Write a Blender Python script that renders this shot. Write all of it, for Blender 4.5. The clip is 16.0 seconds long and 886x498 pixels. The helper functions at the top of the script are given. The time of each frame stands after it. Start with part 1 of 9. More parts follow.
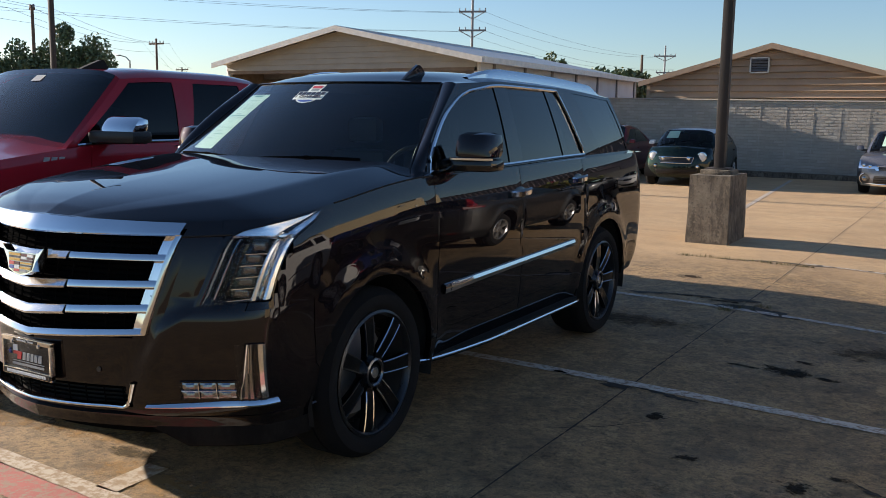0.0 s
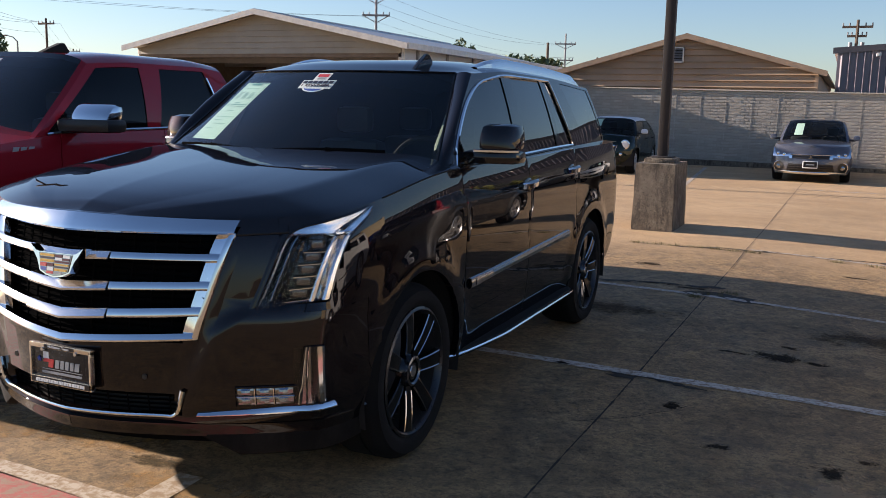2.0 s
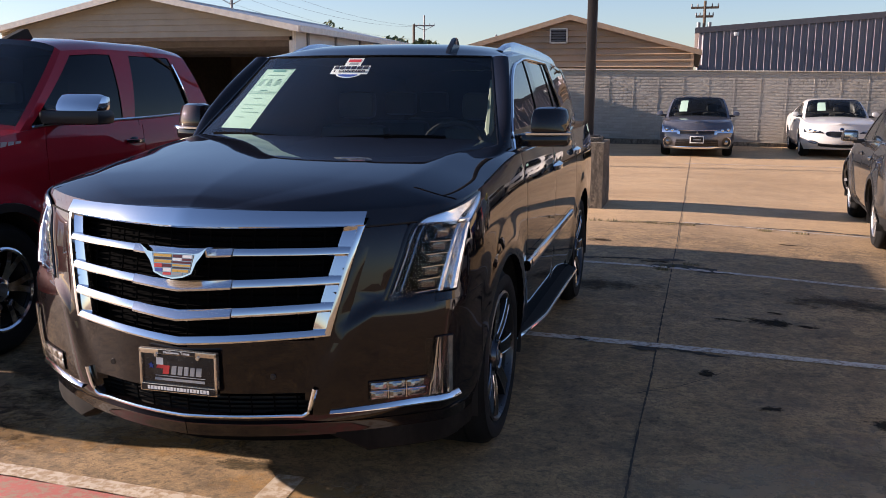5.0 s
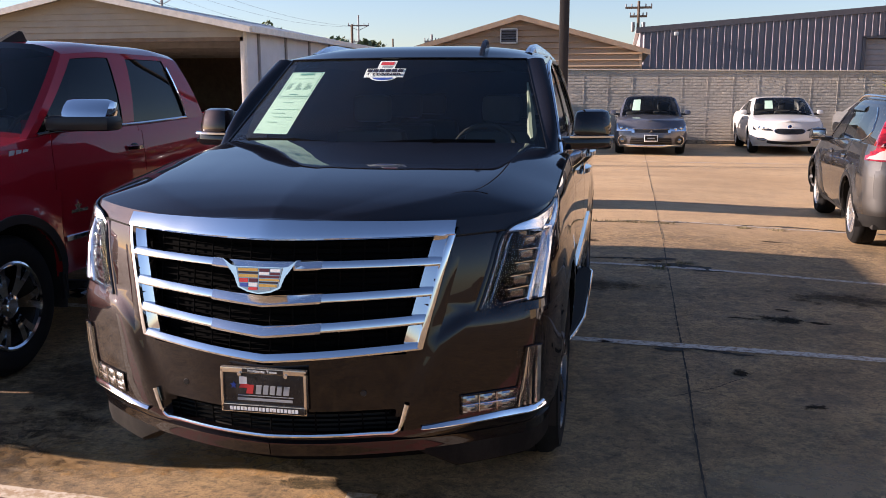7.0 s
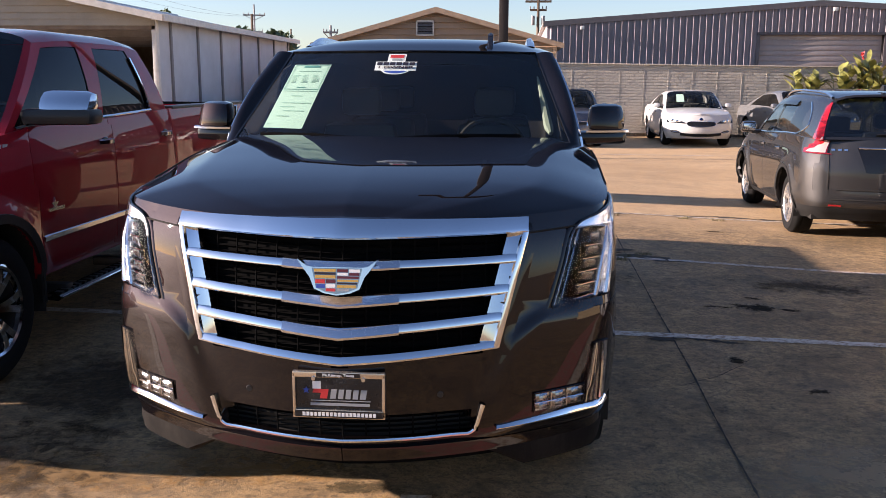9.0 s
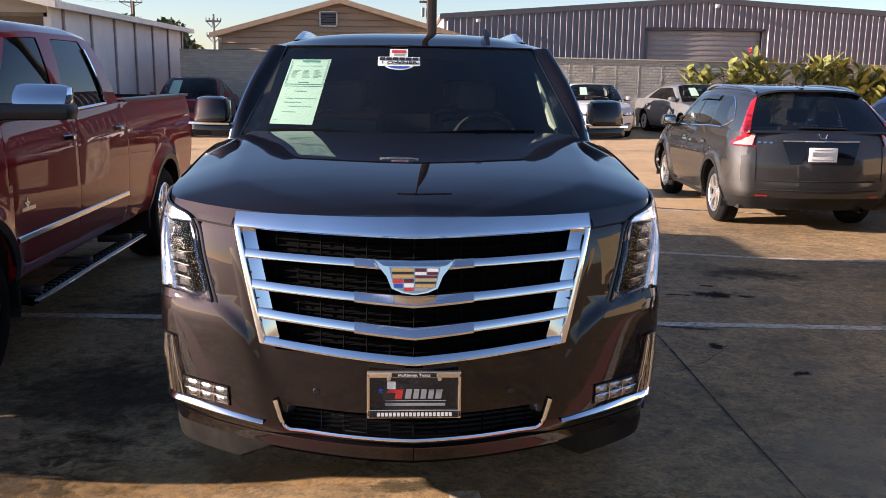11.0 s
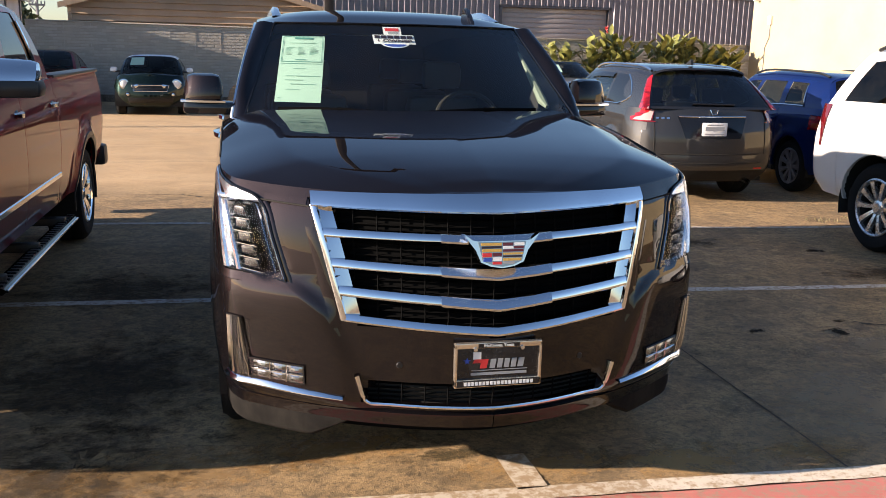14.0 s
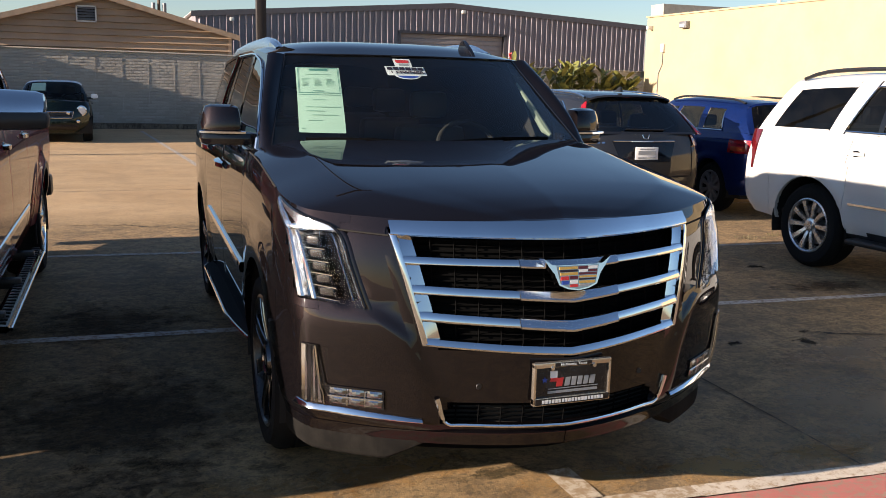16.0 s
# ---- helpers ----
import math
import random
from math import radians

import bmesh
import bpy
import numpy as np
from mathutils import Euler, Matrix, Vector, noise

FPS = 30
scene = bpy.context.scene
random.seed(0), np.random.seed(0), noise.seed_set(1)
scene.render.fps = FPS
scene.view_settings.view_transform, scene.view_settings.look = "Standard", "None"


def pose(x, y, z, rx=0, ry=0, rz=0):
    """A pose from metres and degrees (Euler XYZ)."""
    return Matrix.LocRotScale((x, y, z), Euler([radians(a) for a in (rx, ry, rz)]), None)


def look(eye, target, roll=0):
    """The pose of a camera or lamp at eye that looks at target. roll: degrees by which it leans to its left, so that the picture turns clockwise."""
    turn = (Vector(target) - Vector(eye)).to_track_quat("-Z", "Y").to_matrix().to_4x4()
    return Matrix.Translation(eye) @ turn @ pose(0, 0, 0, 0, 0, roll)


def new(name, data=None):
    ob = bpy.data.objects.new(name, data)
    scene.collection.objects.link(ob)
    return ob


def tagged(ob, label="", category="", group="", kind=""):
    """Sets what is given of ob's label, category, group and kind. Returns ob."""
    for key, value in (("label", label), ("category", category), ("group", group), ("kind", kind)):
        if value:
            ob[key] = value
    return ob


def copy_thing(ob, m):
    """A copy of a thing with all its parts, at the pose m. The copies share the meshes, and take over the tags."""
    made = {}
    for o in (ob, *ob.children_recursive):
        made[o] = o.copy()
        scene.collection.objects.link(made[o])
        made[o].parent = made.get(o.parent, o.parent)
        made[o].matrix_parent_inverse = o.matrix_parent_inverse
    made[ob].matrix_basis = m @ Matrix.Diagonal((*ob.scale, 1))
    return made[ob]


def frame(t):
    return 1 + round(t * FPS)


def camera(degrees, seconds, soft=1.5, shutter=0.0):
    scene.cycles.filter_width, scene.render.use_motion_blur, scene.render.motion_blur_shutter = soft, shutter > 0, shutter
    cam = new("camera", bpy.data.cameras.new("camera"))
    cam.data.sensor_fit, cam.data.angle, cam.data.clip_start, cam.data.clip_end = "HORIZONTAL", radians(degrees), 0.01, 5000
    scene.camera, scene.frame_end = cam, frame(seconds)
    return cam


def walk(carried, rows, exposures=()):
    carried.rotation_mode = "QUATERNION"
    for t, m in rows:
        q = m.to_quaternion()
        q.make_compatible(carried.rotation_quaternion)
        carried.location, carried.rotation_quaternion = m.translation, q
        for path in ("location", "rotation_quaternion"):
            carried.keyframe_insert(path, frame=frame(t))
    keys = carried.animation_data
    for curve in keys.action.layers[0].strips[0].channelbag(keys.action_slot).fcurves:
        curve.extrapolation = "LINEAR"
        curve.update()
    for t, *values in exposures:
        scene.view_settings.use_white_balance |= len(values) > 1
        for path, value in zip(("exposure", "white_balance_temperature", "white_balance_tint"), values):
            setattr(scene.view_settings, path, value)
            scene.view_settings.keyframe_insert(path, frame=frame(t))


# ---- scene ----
cam = camera(52.8, 16.0, soft=0.85)
METRES, EYE, TILT, LEAN, TURN = 5.15, 1.595, 0.0, 0.0, 30.4
ROWS = [
    (0.0, 0.0, 0.0, 0.0, 0.13, -8.36, -0.86),
    (0.5, -0.0467, -0.0084, 0.0017, -2.31, -8.48, -1.05),
    (1.0, -0.0758, -0.0066, 0.001, -4.31, -8.91, -1.31),
    (1.5, -0.0996, 0.0142, 0.0016, -5.14, -9.33, -1.13),
    (2.0, -0.1205, 0.0241, 0.003, -6.08, -9.14, -1.24),
    (2.5, -0.1601, 0.0212, 0.0047, -8.29, -9.07, -1.05),
    (3.0, -0.1992, 0.0174, 0.0044, -9.88, -9.71, -0.87),
    (3.5, -0.2221, 0.0313, 0.0021, -10.4, -10.05, -0.46),
    (6.0, -0.3637, 0.079, 0.0042, -17.57, -10.11, -0.15),
    (6.5, -0.3808, 0.098, 0.0061, -17.9, -10.15, 0.08),
    (7.0, -0.4067, 0.1081, 0.0055, -19.19, -10.12, 0.06),
    (7.5, -0.4512, 0.1143, 0.0076, -21.52, -10.04, 0.6),
    (8.0, -0.4825, 0.1239, 0.0063, -23.33, -10.34, 0.16),
    (8.5, -0.4987, 0.1454, 0.006, -24.66, -10.33, 0.08),
    (9.0, -0.5123, 0.1622, 0.0073, -25.66, -10.62, -0.29),
    (11.5, -0.6391, 0.2319, 0.0108, -34.73, -11.21, -0.77),
    (12.0, -0.6587, 0.2403, 0.0113, -36.62, -11.35, -0.96),
    (12.5, -0.6973, 0.2481, 0.0131, -39.33, -11.25, -0.97),
    (13.0, -0.7301, 0.257, 0.0127, -40.32, -11.56, -1.21),
    (13.5, -0.7437, 0.2786, 0.0105, -40.99, -12.1, -1.21),
    (14.0, -0.7541, 0.2992, 0.012, -42.83, -12.49, -1.2),
    (14.5, -0.7801, 0.3121, 0.0131, -45.38, -12.08, -1.62),
    (15.0, -0.827, 0.3271, 0.0161, -47.75, -11.58, -1.56),
    (15.5, -0.8521, 0.3468, 0.0155, -49.15, -11.07, -1.74),
    (16.0, -0.8611, 0.3755, 0.0162, -49.96, -10.83, -1.29),
]
walk(cam, [(t, pose(0, 0, EYE, TILT, LEAN, TURN) @ pose(METRES * x, METRES * y, METRES * z, 90 + pitch, roll, yaw)) for t, x, y, z, yaw, pitch, roll in ROWS],
     [(0.0, 1.47, 5650, 13), (2.0, 1.5, 5700, 19), (4.0, 1.58, 5800, 24), (9.0, 1.89, 5880, 26), (11.5, 1.92, 5950, 22), (12.5, 1.92, 5990, 19), (15.0, 1.79, 5980, 17), (16.0, 1.52, 5950, 16)])

# ---- light ----
SUN_DIR = Vector((1.0, 0.06, -0.262)).normalized()
world = bpy.data.worlds.new("sky")
scene.world = world
world.use_nodes = True
_n, _l = world.node_tree.nodes, world.node_tree.links
_sky = _n.new("ShaderNodeTexSky")
_sky.sky_type = "NISHITA"
_sky.sun_disc = False
_sky.sun_elevation = math.asin(-SUN_DIR.z)
_sky.sun_rotation = math.atan2(-SUN_DIR.x, -SUN_DIR.y)
_sky.air_density, _sky.dust_density, _sky.ozone_density = 1.0, 0.35, 2.0
_n["Background"].inputs["Strength"].default_value = 0.052
_l.new(_sky.outputs[0], _n["Background"].inputs[0])
sun_data = bpy.data.lights.new("sun", "SUN")
sun_data.energy, sun_data.angle, sun_data.color = 5.0, radians(0.53), (1.0, 0.82, 0.60)
sun = new("sun", sun_data)
sun.matrix_world = look((-60, -4, 18), Vector((-60, -4, 18)) + SUN_DIR)


# ---- materials ----
class Nodes:
    """Short hand for building one node material."""

    def __init__(self, name):
        self.m = bpy.data.materials.new(name)
        self.m.use_nodes = True
        self.t = self.m.node_tree
        self.b = self.t.nodes["Principled BSDF"]
        self.out = self.t.nodes["Material Output"]
        self.co = self.t.nodes.new("ShaderNodeTexCoord").outputs["Object"]

    def node(self, kind, **values):
        n = self.t.nodes.new(kind)
        for k, v in values.items():
            n.inputs[k].default_value = v
        return n

    def link(self, a, b):
        self.t.links.new(a, b)

    def world_co(self):
        self.co = self.t.nodes.new("ShaderNodeNewGeometry").outputs["Position"]
        return self

    def stretch(self, x, y, z):
        n = self.t.nodes.new("ShaderNodeMapping")
        n.inputs["Scale"].default_value = (x, y, z)
        self.link(self.co, n.inputs[0])
        return n.outputs[0]

    def noise(self, scale, detail=4.0, rough=0.6, co=None, dist=0.0):
        n = self.node("ShaderNodeTexNoise", Scale=scale, Detail=detail, Roughness=rough, Distortion=dist)
        self.link(co or self.co, n.inputs["Vector"])
        return n.outputs["Fac"]

    def ramp(self, fac, *stops):
        n = self.t.nodes.new("ShaderNodeValToRGB")
        e = n.color_ramp.elements
        while len(e) < len(stops):
            e.new(0.5)
        for s, (p, c) in zip(e, stops):
            s.position = p
            s.color = (c, c, c, 1) if isinstance(c, (int, float)) else (*c, 1)
        self.link(fac, n.inputs[0])
        return n.outputs[0]

    def mix(self, fac, a, b, kind="MIX"):
        n = self.t.nodes.new("ShaderNodeMix")
        n.data_type, n.blend_type = "RGBA", kind
        for v, i in ((fac, 0), (a, 6), (b, 7)):
            if isinstance(v, (int, float)):
                n.inputs[i].default_value = v
            elif isinstance(v, tuple):
                n.inputs[i].default_value = (*v, 1)
            else:
                self.link(v, n.inputs[i])
        return n.outputs[2]

    def bump(self, height, strength=0.3, dist=0.01):
        n = self.node("ShaderNodeBump", Strength=strength, Distance=dist)
        self.link(height, n.inputs["Height"])
        self.link(n.outputs[0], self.b.inputs["Normal"])
        return self

    def set(self, color=None, rough=None, metal=None, **more):
        for key, v in (("Base Color", color), ("Roughness", rough), ("Metallic", metal), *more.items()):
            if v is None:
                continue
            if isinstance(v, tuple):
                v = (*v, 1)
            if isinstance(v, (int, float, tuple)):
                self.b.inputs[key].default_value = v
            else:
                self.link(v, self.b.inputs[key])
        return self


def simple(name, color, rough=0.5, metal=0.0, vary=0.12, scale=6.0, bump=0.0):
    """A plain surface with a little grain and staining."""
    n = Nodes(name)
    big, fine = n.noise(scale), n.noise(scale * 14)
    c = n.mix(n.ramp(big, (0.3, 0.0), (0.7, 1.0)), tuple(v * (1 - vary) for v in color), tuple(min(1, v * (1 + vary)) for v in color))
    c = n.mix(0.10, c, n.ramp(fine, (0.3, 0.35), (0.7, 0.65)), "OVERLAY")
    n.set(c, n.ramp(fine, (0.2, max(0, rough - 0.06)), (0.8, min(1, rough + 0.06))), metal)
    if bump:
        n.bump(fine, bump, 0.004)
    return n.m


def car_paint(name, color, flake, dust=0.05, metal=0.55, edge=0.25, lobe=0.34):
    """Metallic base coat under a clear coat, with a thin film of dust."""
    n = Nodes(name)
    v = n.t.nodes.new("ShaderNodeTexVoronoi")
    v.inputs["Scale"].default_value = 1400
    n.link(n.co, v.inputs["Vector"])
    c = n.mix(n.ramp(v.outputs["Distance"], (0.0, 1.0), (0.6, 0.0)), color, flake)
    film = n.ramp(n.noise(3.0, 6, 0.65), (0.35, 0.0), (0.75, dust))
    c = n.mix(film, c, (0.33, 0.27, 0.20))
    n.set(c, lobe, metal, **{"Coat Weight": 0.9, "Coat IOR": 1.42, "Specular IOR Level": 0.02, "Specular Tint": (edge, edge, edge)})
    n.link(n.ramp(n.noise(9.0, 6, 0.7), (0.3, 0.008), (0.8, 0.03)), n.b.inputs["Coat Roughness"])
    return n.m


def flake_paint(name, color, flake, rough=0.75):
    """Very dark metallic: a near-black base and a coarse flake lobe under a clear coat."""
    n = Nodes(name)
    film = n.ramp(n.noise(3.0, 6, 0.65), (0.35, 0.0), (0.75, 0.0025))
    n.set(n.mix(film, color, (0.33, 0.27, 0.20)), 0.6, 0.0, **{"Coat Weight": 1.0, "Coat IOR": 1.46, "Specular IOR Level": 0.0})
    n.link(n.ramp(n.noise(9.0, 6, 0.7), (0.3, 0.006), (0.8, 0.024)), n.b.inputs["Coat Roughness"])
    v = n.t.nodes.new("ShaderNodeTexVoronoi")
    v.inputs["Scale"].default_value = 1400
    n.link(n.co, v.inputs["Vector"])
    lobe = n.node("ShaderNodeBsdfAnisotropic", Roughness=rough)
    lobe.distribution = "BECKMANN"
    n.link(n.mix(n.ramp(v.outputs["Distance"], (0.0, 1.0), (0.6, 0.0)), tuple(c * 0.6 for c in flake), flake), lobe.inputs["Color"])
    both = n.t.nodes.new("ShaderNodeAddShader")
    n.link(n.b.outputs[0], both.inputs[0]), n.link(lobe.outputs[0], both.inputs[1])
    n.link(both.outputs[0], n.out.inputs["Surface"])
    return n.m


def glass(name, tint, ior=1.36, dirt=0.012):
    """Tinted glazing: see-through tint with a fresnel gloss and a little dust."""
    n = Nodes(name)
    see = n.node("ShaderNodeBsdfTransparent", Color=(*tint, 1))
    shine = n.node("ShaderNodeBsdfGlossy", Roughness=0.015, Color=(1, 1, 1, 1))
    f0 = ((ior - 1) / (ior + 1)) ** 2
    turn = n.node("ShaderNodeLayerWeight", Blend=0.5)
    p5 = n.node("ShaderNodeMath")
    p5.operation = "POWER"
    n.link(turn.outputs["Facing"], p5.inputs[0])
    p5.inputs[1].default_value = 5.0
    f = n.node("ShaderNodeMath")
    f.operation = "MULTIPLY_ADD"
    n.link(p5.outputs[0], f.inputs[0])
    f.inputs[1].default_value, f.inputs[2].default_value = 1 - f0, f0
    m1 = n.t.nodes.new("ShaderNodeMixShader")
    n.link(f.outputs[0], m1.inputs[0]), n.link(see.outputs[0], m1.inputs[1]), n.link(shine.outputs[0], m1.inputs[2])
    dull = n.node("ShaderNodeBsdfDiffuse", Color=(0.5, 0.45, 0.38, 1))
    m2 = n.t.nodes.new("ShaderNodeMixShader")
    n.link(n.ramp(n.noise(5.0, 6, 0.7), (0.35, 0.0), (0.8, dirt)), m2.inputs[0])
    n.link(m1.outputs[0], m2.inputs[1]), n.link(dull.outputs[0], m2.inputs[2])
    n.link(m2.outputs[0], n.out.inputs["Surface"])
    return n.m


def concrete_ground():
    """Old lot concrete: warm tan slabs with grey soot, oil and water stains."""
    n = Nodes("lot_concrete").world_co()
    big = n.noise(0.33, 6, 0.62, dist=0.6)
    mid = n.noise(1.7, 8, 0.68, dist=0.4)
    fine = n.noise(26, 6, 0.7)
    grit = n.noise(170, 3, 0.6)
    streak = n.noise(1.0, 6, 0.65, co=n.stretch(0.35, 1.9, 1.0))
    # newer far pour: light tan
    c = n.mix(n.ramp(big, (0.32, 0.0), (0.68, 1.0)), (0.42, 0.262, 0.132), (0.57, 0.370, 0.198))
    c = n.mix(n.ramp(mid, (0.45, 0.0), (0.75, 0.6)), c, (0.30, 0.205, 0.125))
    c = n.mix(n.ramp(streak, (0.45, 0.0), (0.75, 0.5)), c, (0.58, 0.405, 0.24))
    c = n.mix(n.ramp(n.noise(7.0, 8, 0.75, dist=0.4), (0.52, 0.0), (0.66, 0.30)), c, (0.22, 0.15, 0.09))
    # older near pour: brown, sooty and mottled
    d = n.mix(n.ramp(big, (0.30, 0.0), (0.70, 1.0)), (0.29, 0.176, 0.082), (0.46, 0.290, 0.138))
    d = n.mix(n.ramp(n.noise(0.9, 9, 0.72, dist=0.9), (0.44, 0.0), (0.66, 0.75)), d, (0.135, 0.088, 0.048))
    d = n.mix(n.ramp(n.noise(3.1, 8, 0.7, dist=0.5), (0.52, 0.0), (0.68, 0.6)), d, (0.46, 0.300, 0.145))
    d = n.mix(n.ramp(n.noise(6.0, 6, 0.75), (0.55, 0.0), (0.68, 0.8)), d, (0.060, 0.040, 0.023))
    d = n.mix(n.ramp(n.noise(4.2, 9, 0.78, dist=0.7), (0.47, 0.0), (0.60, 0.5)), d, (0.120, 0.080, 0.044))
    d = n.mix(n.ramp(n.noise(15, 7, 0.78, dist=0.4), (0.48, 0.0), (0.58, 0.55)), d, (0.090, 0.062, 0.034))
    d = n.mix(n.ramp(n.noise(5.5, 9, 0.8, dist=0.5), (0.51, 0.0), (0.62, 0.5)), d, (0.50, 0.325, 0.160))
    d = n.mix(n.ramp(n.noise(34, 5, 0.8), (0.53, 0.0), (0.60, 0.6)), d, (0.055, 0.040, 0.024))
    y = n.t.nodes.new("ShaderNodeSeparateXYZ")
    n.link(n.co, y.inputs[0])
    edge = n.node("ShaderNodeMath")
    edge.operation = "MULTIPLY_ADD"
    n.link(y.outputs[1], edge.inputs[0])
    edge.inputs[1].default_value, edge.inputs[2].default_value = 0.02, 0.285
    wob = n.node("ShaderNodeMath")
    wob.operation = "MULTIPLY_ADD"
    n.link(n.noise(0.7, 6, 0.7), wob.inputs[0])
    wob.inputs[1].default_value = 0.03
    n.link(edge.outputs[0], wob.inputs[2])
    c = n.mix(n.ramp(wob.outputs[0], (0.492, 0.0), (0.520, 1.0)), d, c)
    c = n.mix(n.ramp(fine, (0.52, 0.0), (0.75, 0.45)), c, (0.12, 0.085, 0.055))
    c = n.mix(n.ramp(n.noise(62, 4, 0.75), (0.56, 0.0), (0.64, 0.55)), c, (0.06, 0.045, 0.03))
    c = n.mix(0.6, c, n.ramp(grit, (0.25, 0.22), (0.75, 0.78)), "OVERLAY")
    c = n.mix(1.0, c, (0.965, 1.0, 0.945), "MULTIPLY")
    n.set(c, n.ramp(mid, (0.3, 0.72), (0.7, 0.93)), 0.0)
    h = n.mix(0.5, fine, grit)
    n.bump(h, 0.7, 0.010)
    return n.m


def worn_paint(name, color, under=(0.25, 0.18, 0.12), wear=0.5):
    """Road paint rubbed through to the slab."""
    n = Nodes(name).world_co()
    w = n.noise(22, 8, 0.75)
    c = n.mix(n.ramp(n.noise(3.0, 5, 0.6), (0.3, 0.0), (0.7, 0.35)), color, tuple(v * 0.6 for v in color))
    c = n.mix(n.ramp(w, (wear, 0.0), (wear + 0.12, 1.0)), c, under)
    n.set(c, 0.8, 0.0).bump(n.noise(150, 3), 0.3, 0.004)
    return n.m


M_GROUND = concrete_ground()
M_LINE = worn_paint("white_line", (0.60, 0.55, 0.47), wear=0.47)
M_LINE_WORN = worn_paint("rubbed_white_line", (0.68, 0.59, 0.465), (0.38, 0.27, 0.155), wear=0.49)
M_LINE_DULL = worn_paint("dull_white_line", (0.60, 0.51, 0.385), (0.35, 0.245, 0.14), wear=0.44)
M_LINE_FADED = worn_paint("faded_white_line", (0.54, 0.48, 0.40), wear=0.455)
M_FIRE = worn_paint("red_kerb_paint", (0.54, 0.18, 0.14), (0.34, 0.24, 0.16), wear=0.48)
M_FIRE_DULL = worn_paint("dull_red_paint", (0.45, 0.135, 0.105), (0.32, 0.22, 0.15), wear=0.46)
M_CRACK = simple("crack_dirt", (0.035, 0.028, 0.02), 0.95)
def stain_shade_patch(name, color, dense=0.75, span=(0.50, 0.80), grain=14):
    """A stain or painted shade on concrete: dense in the middle, breaking up at the rim."""
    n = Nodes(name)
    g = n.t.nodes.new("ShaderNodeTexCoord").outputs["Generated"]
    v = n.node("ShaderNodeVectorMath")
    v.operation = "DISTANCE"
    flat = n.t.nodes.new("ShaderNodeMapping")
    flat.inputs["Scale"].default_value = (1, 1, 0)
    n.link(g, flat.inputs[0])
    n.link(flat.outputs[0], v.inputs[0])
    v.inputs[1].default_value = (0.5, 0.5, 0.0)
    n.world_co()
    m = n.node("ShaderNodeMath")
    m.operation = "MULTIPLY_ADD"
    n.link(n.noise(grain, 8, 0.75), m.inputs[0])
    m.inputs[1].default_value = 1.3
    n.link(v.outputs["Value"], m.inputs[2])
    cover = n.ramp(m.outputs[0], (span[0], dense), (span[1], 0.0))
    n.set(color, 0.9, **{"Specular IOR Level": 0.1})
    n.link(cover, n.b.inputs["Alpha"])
    return n.m


M_OIL = stain_shade_patch("oil_stain", (0.026, 0.019, 0.013), 0.80, (0.80, 0.93), 9)
M_PATCH = stain_shade_patch("sandy_patch", (0.44, 0.275, 0.115), 0.6, (0.80, 1.10), 13)
# soot, and also the painted shade between pickup and large SUV
M_SOOT_SHADE = stain_shade_patch("soot_shade_patch", (0.04, 0.031, 0.022), 0.58, (0.75, 1.15), 6)
# paler tone laid over the concrete right of the large SUV
M_PALE = stain_shade_patch("pale_patch", (0.42, 0.30, 0.18), 0.6, (0.75, 1.15), 5)
M_MOSS = stain_shade_patch("mossy_patch", (0.080, 0.064, 0.034), 0.68, (0.82, 1.12), 12)
def block_material():
    """Split-faced painted brick: each brick a little different, with weather stains."""
    n = Nodes("painted_block").world_co()
    rnd = n.t.nodes.new("ShaderNodeObjectInfo").outputs["Random"]
    isl = n.t.nodes.new("ShaderNodeNewGeometry").outputs["Random Per Island"]
    c = n.mix(isl, (0.385, 0.355, 0.30), (0.485, 0.445, 0.38))
    c = n.mix(n.ramp(rnd, (0.0, 0.0), (1.0, 0.25)), c, (0.40, 0.35, 0.29))
    c = n.mix(n.ramp(n.noise(0.5, 6, 0.65), (0.42, 0.0), (0.75, 0.55)), c, (0.30, 0.26, 0.21))
    c = n.mix(n.ramp(n.noise(30, 5, 0.7), (0.5, 0.0), (0.8, 0.4)), c, (0.25, 0.21, 0.17))
    return n.set(c, 0.9, 0.0).bump(n.noise(45, 5, 0.7), 0.5, 0.012).m


M_BLOCK = block_material()
M_MORTAR = simple("mortar", (0.36, 0.33, 0.28), 0.95, vary=0.15, scale=5, bump=0.5)
M_JOINT = simple("pale_mortar", (0.43, 0.395, 0.34), 0.95, vary=0.2, scale=9)
M_BROWN = simple("tan_siding", (0.37, 0.265, 0.175), 0.55, vary=0.10, scale=1.2)
M_BROWN_TRIM = simple("tan_trim", (0.40, 0.28, 0.18), 0.5)
M_BARN = simple("beige_siding", (0.31, 0.28, 0.22), 0.55, vary=0.10, scale=1.5)
M_BARN_WHITE = simple("white_panel", (0.50, 0.53, 0.57), 0.55, vary=0.08, scale=1.5)
M_BARN_TRIM = simple("white_trim", (0.62, 0.60, 0.55), 0.5)
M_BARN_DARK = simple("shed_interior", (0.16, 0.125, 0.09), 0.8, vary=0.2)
M_ROOF = simple("galvanised_roof", (0.42, 0.42, 0.42), 0.45, 0.4)
M_METAL = simple("purple_grey_cladding", (0.235, 0.205, 0.22), 0.5, vary=0.08, scale=1.0)
M_METAL_TRIM = simple("dark_flashing", (0.10, 0.09, 0.095), 0.5)
M_ROLL = simple("grey_roller_door", (0.33, 0.29, 0.28), 0.5, vary=0.06)
M_CREAM = simple("cream_stucco", (0.375, 0.30, 0.18), 0.85, vary=0.08, scale=0.8, bump=0.35)
